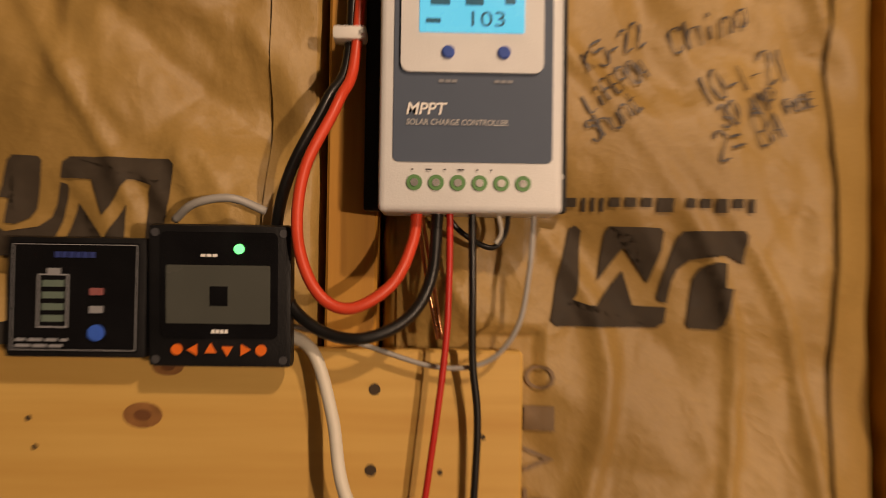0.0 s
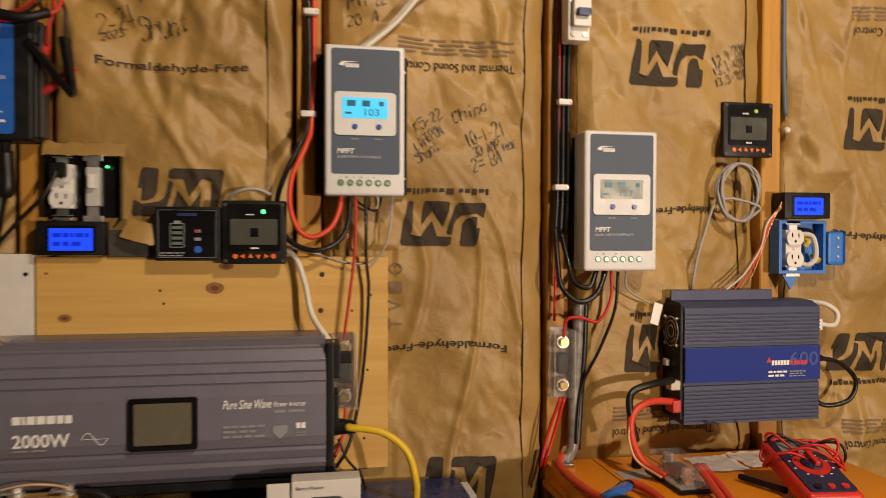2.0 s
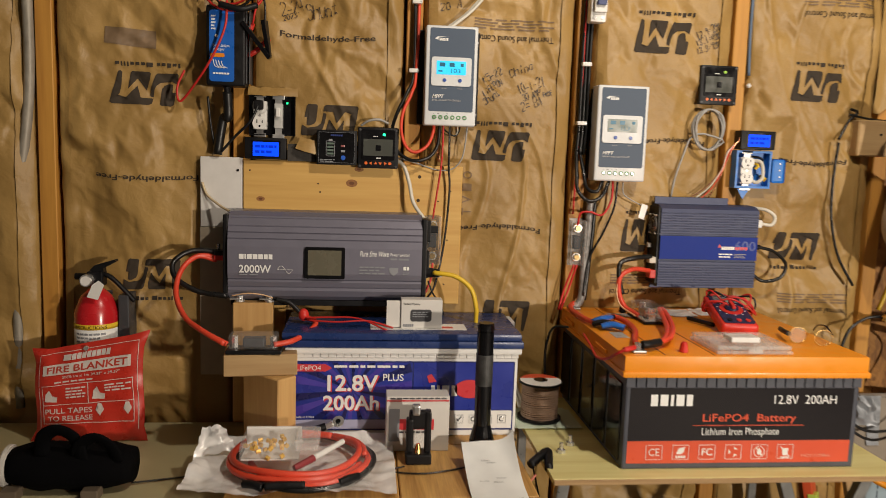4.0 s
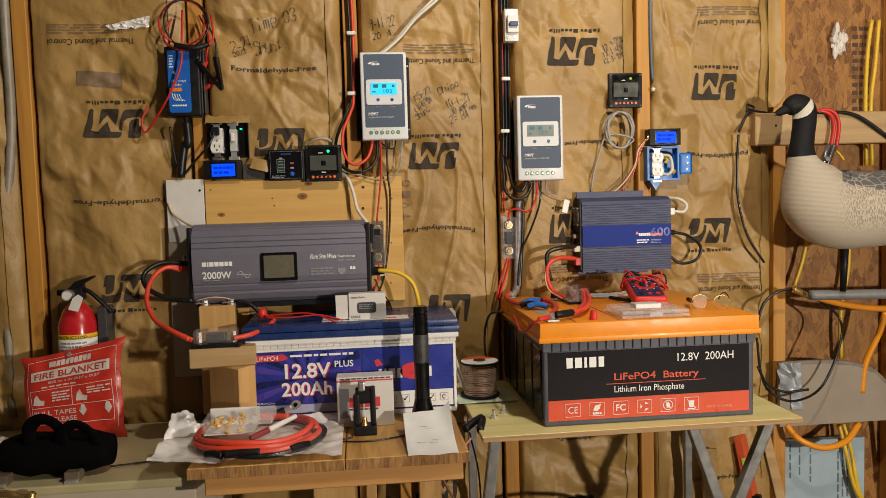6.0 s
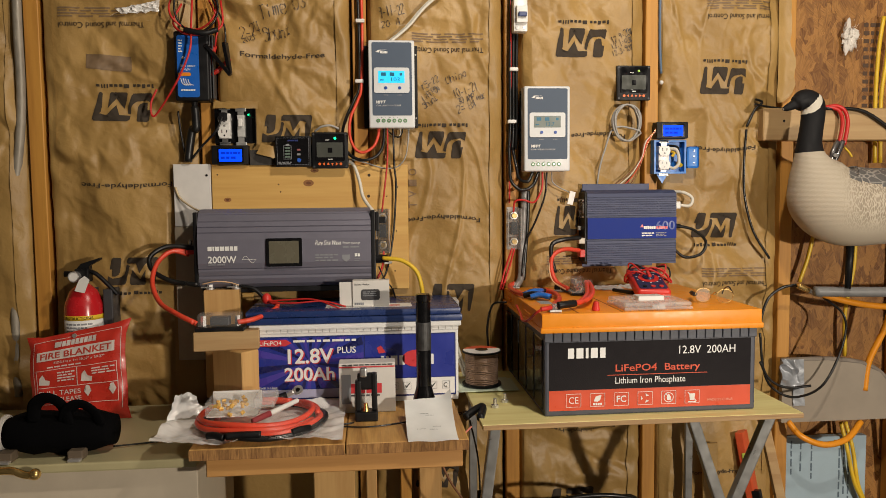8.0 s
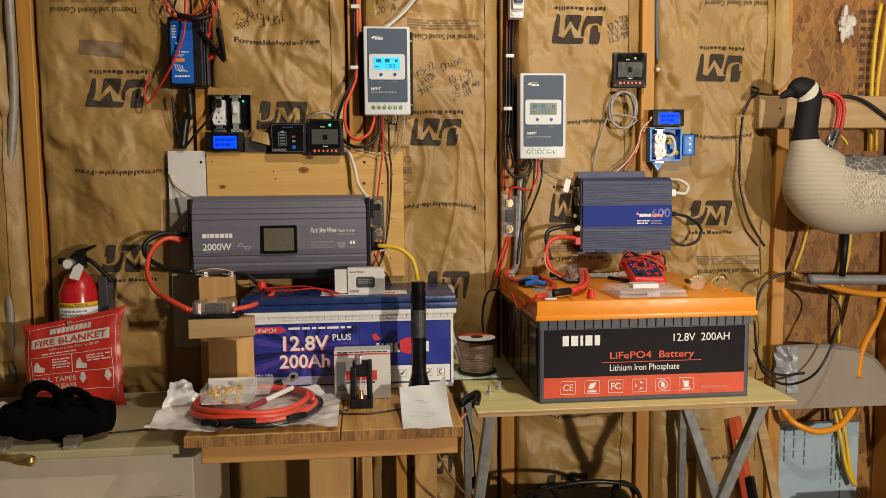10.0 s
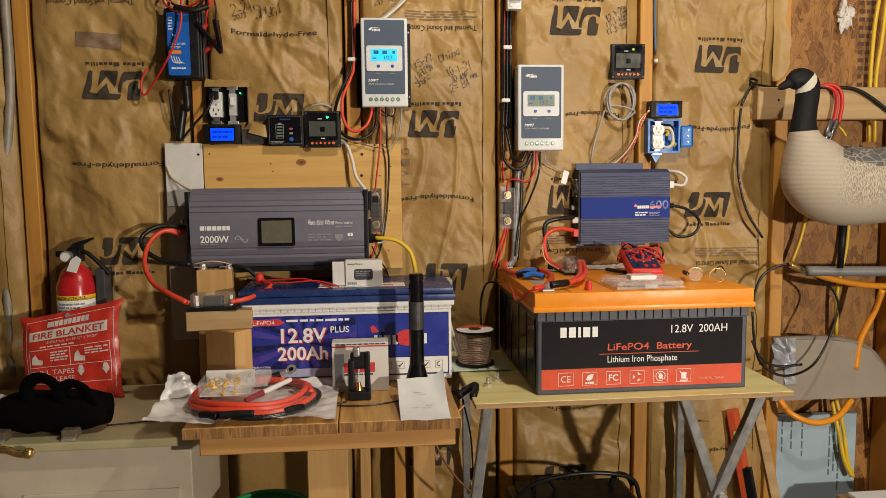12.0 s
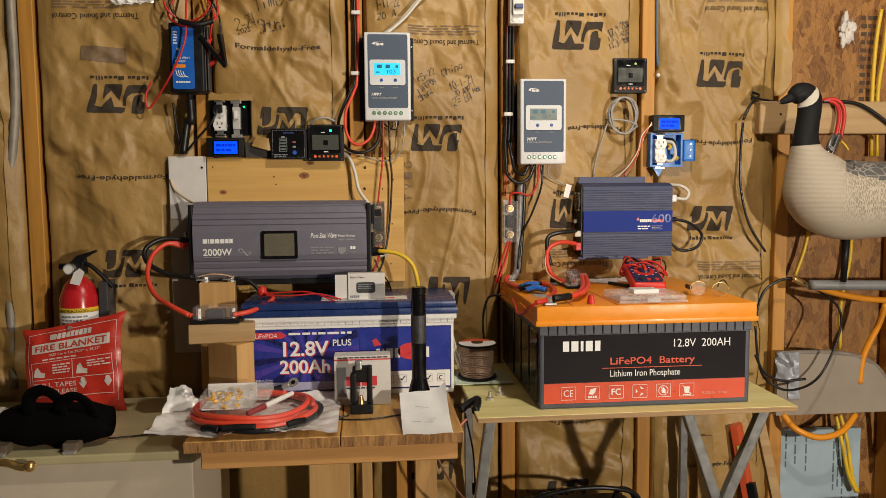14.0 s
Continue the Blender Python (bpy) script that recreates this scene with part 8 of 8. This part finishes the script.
body_m = feathered("decoy_body", (0.31, 0.258, 0.19), (0.54, 0.475, 0.37), (210, 80, 62), 0.16, 0.35, (1.165, 1.215), (1.09, 1.14))
dark_m = mat("decoy_black", (0.012, 0.012, 0.013), 0.6, vary=0.2, bump=0.2, bump_scale=300)
dark_m.node_tree.nodes["Principled BSDF"].inputs["Specular IOR Level"].default_value = 0.15
cheek_m = mat("decoy_white", (0.62, 0.58, 0.48), 0.65, vary=0.08)
wing_m = feathered("decoy_wing", (0.12, 0.115, 0.11), (0.34, 0.32, 0.29), (48, 40, 60), 0.09, 0.4)
# the decoy is one lofted skin: head, neck, breast, back
bm = bmesh.new()
path = [((0.974, 1.494), 0.004, 0.004), ((0.985, 1.498), 0.009, 0.009), ((1.003, 1.506), 0.013, 0.012), ((1.013, 1.511), 0.022, 0.02), ((1.034, 1.517), 0.03, 0.025), ((1.055, 1.505), 0.032, 0.027), ((1.058, 1.476), 0.031, 0.026),
        ((1.054, 1.44), 0.0305, 0.026), ((1.05, 1.4), 0.033, 0.029), ((1.053, 1.362), 0.044, 0.042), ((1.068, 1.32), 0.075, 0.062), ((1.098, 1.268), 0.105, 0.085), ((1.15, 1.238), 0.108, 0.1), ((1.23, 1.234), 0.104, 0.108), ((1.33, 1.24), 0.1, 0.108),
        ((1.43, 1.25), 0.09, 0.098), ((1.53, 1.265), 0.066, 0.078), ((1.61, 1.282), 0.04, 0.05), ((1.67, 1.295), 0.014, 0.02)]
n = 84
cs = spline([(p[0][0], GY, p[0][1]) for p in path], 18)
ra = spline([(p[1], p[2], 0) for p in path], 18)
rings = []
for i, c in enumerate(cs):
    d = (cs[min(i + 1, len(cs) - 1)] - cs[max(i - 1, 0)]).normalized()
    up = Vector((0, 1, 0)).cross(d).normalized()
    rings.append([bm.verts.new(c + up * ra[i].x * math.cos(a) + Vector((0, 1, 0)) * ra[i].y * math.sin(a)) for a in (2 * math.pi * k / n for k in range(n))])
for i, (a, b) in enumerate(zip(rings, rings[1:])):
    for k in range(n):
        f = bm.faces.new((a[k], a[(k + 1) % n], b[(k + 1) % n], b[k]))
        c = f.calc_center_median()
        du, dv = c.x - 1.043, c.z - 1.51
        s1, s2 = 0.69 * du + 0.73 * dv, 0.73 * du - 0.69 * dv
        if i < 18 * 8 + 9:
            f.material_index = 1
            if 0.001 < s2 < 0.023 * (1 - (s1 / 0.042) ** 2):
                f.material_index = 2
        elif ((c.x - 1.29) / 0.165) ** 2 + ((c.z - 1.318) / 0.034) ** 2 < 1 and c.y < GY + 0.02:
            f.material_index = 3
bm.faces.new(rings[0][::-1])
bm.faces.new(rings[-1])
ob = solo("goose_decoy", bm, [body_m, dark_m, cheek_m, wing_m], "weathered plastic goose decoy with black neck on a stake", "decoy", smooth=True)
solo("decoy_stake", cyl((1.17, GY, 1.012), (1.175, GY, 1.15), 0.008, 0.011, 14), BLACK, "black plastic stake under the decoy", "stake", smooth=True)
GP = mat("grey_pvc", (0.19, 0.19, 0.19), 0.45, vary=0.15)
solo("grey_pipe", tube([(1.1, -0.12, 1.0), (1.2, -0.13, 0.998), (1.35, -0.14, 0.996), (1.65, -0.15, 0.993)], 0.014, 16), GP, "grey plastic pipe rail under the decoy", "pipe", smooth=True)
AH = mat("orange_hose", (0.75, 0.28, 0.012), 0.35, vary=0.08)
cord("air_hose", [(1.141, -0.09, 0.987), (1.209, -0.09, 0.967), (1.296, -0.09, 0.951), (1.417, -0.09, 0.943)], 0.009, AH, "yellow-orange rubber air hose", "hoses", "hose", 12)
cord("hose_coupling", [(1.098, -0.09, 1.001), (1.12, -0.09, 0.99), (1.144, -0.09, 0.985)], 0.0075, STEEL, "shiny steel air hose fitting", "hoses", "fitting", 12)
cord("hose_coupling", [(1.069, -0.09, 1.014), (1.086, -0.09, 1.006), (1.1, -0.09, 1)], 0.009, BRASS, "brass air hose coupling", "hoses", "fitting", 10)
cord("air_hose", [(1.377, -0.05, 0.93), (1.361, -0.04, 0.862), (1.328, -0.03, 0.776), (1.317, -0.03, 0.691)], 0.009, AH, "orange hose hanging down the wall", "hoses", "hose", 12)
cord("air_hose", [(1.084, -0.03, 0.606), (1.106, -0.06, 0.572), (1.171, -0.07, 0.547), (1.247, -0.06, 0.558), (1.309, -0.03, 0.597)], 0.009, AH, "orange hose loop hanging behind the panel", "hoses", "hose", 12)
cord("black_hose", [(0.94, -0.03, 1.452), (0.935, -0.03, 1.357), (0.939, -0.03, 1.262), (0.966, -0.03, 1.165), (1.016, -0.03, 1.086)], 0.0034, BLACKW, "black cable hanging from the beam", "hoses", "cable", 10)
cord("black_hose", [(0.968, -0.02, 1.524), (1.008, -0.025, 1.516), (1.047, -0.03, 1.511), (1.078, -0.035, 1.512)], 0.003, BLACKW, "black cable over the beam", "hoses", "cable", 8)
cord("black_hose", [(0.943, -0.025, 1.461), (0.969, -0.02, 1.508), (0.99, -0.02, 1.529), (0.97, -0.02, 1.538)], 0.0035, BLACKW, "black cable end on the paper", "hoses", "cable", 8)
cord("black_hose", [(1.161, -0.05, 1.509), (1.246, -0.05, 1.507), (1.298, -0.05, 1.49), (1.369, -0.05, 1.443), (1.423, -0.05, 1.403)], 0.005, BLACKW, "black cable over the beam", "hoses", "cable", 8)
for pts in ([(1.148, -0.045, 1.511), (1.175, -0.05, 1.512), (1.199, -0.055, 1.501), (1.207, -0.06, 1.466), (1.198, -0.06, 1.409)], [(1.164, -0.046, 1.512), (1.192, -0.055, 1.515), (1.213, -0.06, 1.5), (1.221, -0.062, 1.465), (1.212, -0.062, 1.406)]):
    cord("jumper_lead", pts, 0.0055, REDW, "red jumper lead hung over the beam", "jumper leads", "cable", 10)
CLAMPM = mat("dark_steel", (0.2, 0.19, 0.19), 0.3, 0.8, vary=0.3)
t = thing("jumper_clamp", (1.186, -0.07, 1.352), "dark steel jumper cable clamp on red leads", "clamp")
part("jaw", tube([(1.205, -0.062, 1.415), (1.188, -0.07, 1.383), (1.171, -0.07, 1.349)], 0.011, 8, 8, None, 0.7), CLAMPM, t, smooth=True)
part("jaw", tube([(1.188, -0.068, 1.415), (1.171, -0.075, 1.386), (1.166, -0.072, 1.345)], 0.007, 8, 8), CLAMPM, t, smooth=True)
part("pivot", cyl((1.17, -0.09, 1.376), (1.189, -0.06, 1.377), 0.006, seg=14), STEEL, t)
cord("extension_cord", [(1.22, -0.05, 1.4), (1.234, -0.05, 1.387), (1.244, -0.05, 1.373)], 0.003, YELLOWW, "short yellow wire by the clamp", "yellow cables", "cable", 8)
for pts in ([(1.419, 0.08, 1.795), (1.406, 0.08, 1.696), (1.4, 0.08, 1.546), (1.404, 0.08, 1.36)], [(1.442, 0.08, 1.795), (1.431, 0.08, 1.663), (1.418, 0.08, 1.546), (1.422, 0.08, 1.36)], [(1.161, 0.06, 1.004), (1.185, 0.06, 1.073), (1.201, 0.06, 1.141)],
            [(1.337, 0.06, 1.122), (1.332, 0.06, 1.036), (1.31, 0.06, 0.915), (1.312, 0.06, 0.774)], [(1.299, 0.05, 0.573), (1.308, 0.03, 0.499), (1.328, 0.02, 0.395), (1.355, 0.02, 0.34)], [(1.314, 0.05, 0.573), (1.326, 0.03, 0.498), (1.339, 0.02, 0.394), (1.36, 0.02, 0.339)]):
    cord("extension_cord", pts, 0.006, YELLOWW, "yellow cable along the bare sheathing", "yellow cables", "cable", 8)
cord("black_hose", [(0.975, -0.06, 0.908), (0.998, -0.06, 0.973), (1.039, -0.06, 1.004), (1.076, -0.07, 1.013)], 0.004, BLACKW, "black cable arching to the hose coupling", "hoses", "cable", 8)
cord("black_hose", [(0.928, -0.15, 0.894), (0.939, -0.15, 0.799), (0.965, -0.15, 0.743), (1.032, -0.15, 0.713), (1.145, -0.1, 0.732), (1.213, -0.08, 0.84), (1.234, -0.05, 0.917), (1.166, -0.05, 0.976)], 0.0035, BLACKW, "black cable loop beside the battery", "hoses", "cable", 8)
cord("black_hose", [(0.903, -0.2, 0.827), (0.929, -0.2, 0.78), (0.977, -0.2, 0.755), (1.046, -0.2, 0.757)], 0.0035, BLACKW, "black cable beside the battery", "hoses", "cable", 8)
t = thing("curved_board", (1.25, 0, 0.6), "pale rounded panel with worn dark edge", "panel")
arc = [(1.06, 0.605), (1.43, 0.605), (1.425, 0.65), (1.4, 0.7), (1.36, 0.745), (1.3, 0.772), (1.2, 0.785), (1.06, 0.785)]
part("panel", extrude(arc, "y", -0.035, -0.02), mat("pale_board", (0.29, 0.245, 0.19), 0.6, vary=0.12, grain=20), t)
part("edge", tube([(1.06, -0.0275, 0.787), (1.2, -0.0275, 0.787), (1.3, -0.0275, 0.774), (1.36, -0.0275, 0.747), (1.4, -0.0275, 0.702), (1.427, -0.0275, 0.65), (1.45, -0.0275, 0.58), (1.47, -0.0275, 0.4)], 0.008, 8, 6), mat("grey_edge", (0.2, 0.17, 0.14), 0.6, vary=0.3), t, smooth=True)
t = thing("tape_scrap", (1.1, -0.06, 0.75), "crumpled silver duct tape stuck on the curved board", "tape")
DUCT = mat("duct_tape", (0.36, 0.38, 0.41), 0.38, 0.35, vary=0.2, grain=60, bump=0.3, bump_scale=150)
for name, x0, x1, z0, z1, y0, deep, seed in (("tape", 1.093, 1.128, 0.655, 0.792, -0.039, 0.002, 3), ("crumple", 1.045, 1.108, 0.715, 0.796, -0.055, 0.014, 5)):
    gx, gz = np.meshgrid(np.linspace(x0, x1, 22), np.linspace(z0, z1, 40))
    gy = y0 - deep * folds(gx * 60 + gz * 20, gz * 45 - gx * 15, seed)
    lean = 0.25 if name == "crumple" else -0.05
    ob = mesh_grid(name, gx + lean * (gz - z0) * (1 if name == "tape" else -(gx - x0) / (x1 - x0)), gy, gz, DUCT)
    ob.parent, ob.matrix_parent_inverse = t, ROOTS[t.name].inverted()
FOAM = mat("blue_foam", (0.36, 0.47, 0.54), 0.6, vary=0.08, grain=25)
t = thing("foam_board", (1.25, 0.06, 0.02), "pale blue foam insulation board standing against the sheathing", "foam board")
part("board", box(1.12, 0.05, 0.0, 1.385, 0.075, 0.528, 0.002, 1), FOAM, t)
DB = mat("blue_grey_ink", (0.1, 0.14, 0.18), 0.6)
for x0, z0, z1 in ((1.325, 0.3, 0.5), (1.31, 0.34, 0.5), (1.295, 0.33, 0.49), (1.17, 0.42, 0.51), (1.14, 0.43, 0.52), (1.205, 0.4, 0.51)):
    g = bmesh.new()
    z = z1
    while z > z0:
        h = 0.018 + 0.006 * ((int(z * 1000) * 7) % 3)
        plate([(x0, z - h), (x0 + 0.0045, z - h), (x0 + 0.0045, z), (x0, z)], 0.0492, g)
        z -= h + 0.007
    part("print", g, DB, t)
solo("leaning_batten", leg((0.845, -0.3, 0.765), (1.02, -0.32, 0.0), 0.02), BEAM, "thin wooden batten leaning against the table", "batten")
t = thing("spirit_level", (0.95, 0.0, 0.0), "red spirit level leaning against the wall", "level")
RL = mat("level_red", (0.6, 0.09, 0.03), 0.4, vary=0.1)
part("body", leg((0.945, -0.02, 0.58), (1.03, -0.1, 0.0), 0.045), RL, t)
part("grip", leg((0.972, -0.064, 0.42), (0.985, -0.077, 0.33), 0.02), BLACK, t, "dark hand slot")
part("vial", leg((0.9535, -0.042, 0.525), (0.957, -0.045, 0.5), 0.03), mat("level_vial", (0.5, 0.62, 0.1), 0.2), t, "yellow-green vial")
solo("cardboard_scrap", box(0.82, -0.05, 0.0, 0.862, -0.042, 0.558, 0.001, 1), KRAFT, "scrap of brown cardboard standing under the table", "cardboard")
solo("cardboard_scrap", box(0.985, -0.012, 0.3, 1.03, -0.006, 0.53, 0.001, 1), KRAFT, "strip of torn brown paper under the table", "cardboard")
t = thing("carton", (1.35, -0.25, 0.0), "open brown cardboard box with tangled cables", "box")
CB = mat("cardboard", (0.36, 0.23, 0.12), 0.7, vary=0.1)
part("carton", box(1.2, -0.36, 0.0, 1.5, -0.14, 0.36, 0.002, 1), CB, t)
part("paper", box(1.22, -0.33, 0.361, 1.48, -0.16, 0.375, 0.004), PAPERW, t)
part("cable", tube([(1.2, -0.36, 0.37), (1.25, -0.37, 0.4), (1.3, -0.36, 0.37), (1.33, -0.37, 0.34)], 0.004), BLACKW, t, smooth=True)
t = thing("wool_tuft", (1.31, 0.09, 1.72), "white tuft of insulation wool stuck on the sheathing", "insulation")
bm = bmesh.new()
rng = random.Random(8)
bmesh.ops.create_icosphere(bm, subdivisions=5, radius=1.0)
for v in bm.verts:
    d = v.co.normalized()
    r = 0.95 + 0.8 * noise.noise(d * 1.8 + Vector((3, 1, 4))) + 0.25 * noise.noise(d * 6) + 0.12 * noise.noise(d * 17)
    v.co = Vector((1.315 + 0.02 * d.x * r, 0.085 + 0.014 * d.y * r, 1.735 + 0.036 * d.z * r))
for k in range(40):
    a = Vector((1.315 + rng.gauss(0, 0.009), 0.078 + rng.uniform(-0.01, 0.006), 1.735 + rng.gauss(0, 0.018)))
    w = Vector((rng.gauss(0, 0.006), rng.gauss(0, 0.003), rng.gauss(0, 0.007)))
    bm = tube([a, a + w + Vector((0.003, 0, 0.002)), a + w * 1.8], 0.00035, 4, 3, bm)
part("tuft", bm, mat("white_wool", (0.7, 0.66, 0.6), 0.95, vary=0.1, bump=0.8, bump_scale=300), t, smooth=True)
g = bmesh.new()
for k in range(14):
    z = 1.78 - k * 0.024
    bars(1.37, 1.425, z - 0.012, z, 0.0992, [1, 0.6, 0.9] if k % 3 else [0.5, 1.2], bm=g)
ob = link("print", g, mat("osb_ink", (0.08, 0.045, 0.025), 0.7))
ob.parent = bpy.data.objects["wall_north"]

# ---- under the tables ----
t = thing("jump_charger", (0.42, -0.2, 0.0), "black and grey portable charger with coiled black lead", "charger")
shade_auto(part("case", box(0.25, -0.3, 0.0, 0.58, -0.12, 0.43, 0.012), DGREY, t))
part("top", box(0.27, -0.28, 0.4305, 0.56, -0.14, 0.444, 0.005), BLACK, t)
for x in (0.31, 0.52):
    part("clamp", tube([(x, -0.2, 0.446), (x + 0.01, -0.21, 0.48), (x + 0.04, -0.21, 0.475), (x + 0.06, -0.2, 0.448)], 0.007), BLACK, t, smooth=True)
part("label", box(0.46, -0.302, 0.37, 0.53, -0.3002, 0.42), GREYINK, t)
cord("flex_cable", [(0.25, -0.25, 0.44), (0.29, -0.27, 0.49), (0.38, -0.28, 0.515), (0.48, -0.28, 0.515), (0.555, -0.27, 0.49), (0.58, -0.26, 0.43)], 0.006, BLACKW, "black lead arching over the charger", "floor wiring")
cord("wire", [(0.02, -0.2, 0.73), (0.05, -0.25, 0.6), (0.1, -0.28, 0.52), (0.16, -0.3, 0.47)], 0.003, mat("brown_wire", (0.2, 0.08, 0.03)), "brown wire hanging below the bench", "floor wiring")
cord("wire", [(0.1, -0.4, 0.76), (0.115, -0.42, 0.68), (0.12, -0.42, 0.6)], 0.002, BLACKW, "black wire with small plug below the table", "floor wiring")
solo("plug", box(0.113, -0.428, 0.575, 0.127, -0.412, 0.6, 0.003), BLACK, "small black plug hanging below the table", "plug")
cord("wire", [(0.06, -0.44, 0.735), (0.075, -0.45, 0.74), (0.1, -0.43, 0.755)], 0.0022, mat("pink_wire", (0.6, 0.2, 0.15), 0.4), "thin red wire at the bench end", "floor wiring")
GB = mat("green_plastic", (0.03, 0.3, 0.1), 0.35)
t = thing("green_tub", (-0.36, -0.38, 0.0), "round green plastic tub under the bench", "tub")
b = cyl((-0.36, -0.36, 0.0), (-0.36, -0.36, 0.5), 0.07, 0.095, 36)
shade_auto(part("tub", b, GB, t))
part("rim", tube([(-0.36 + 0.098 * math.cos(a), -0.36 + 0.098 * math.sin(a), 0.504) for a in (2 * math.pi * k / 24 for k in range(25))], 0.006, 8, 2), GB, t, smooth=True)
solo("post", box(-0.05, -0.07, 0.0, -0.02, -0.02, 0.74, 0.002, 1), STUD, "dark wooden post under the bench", "post")
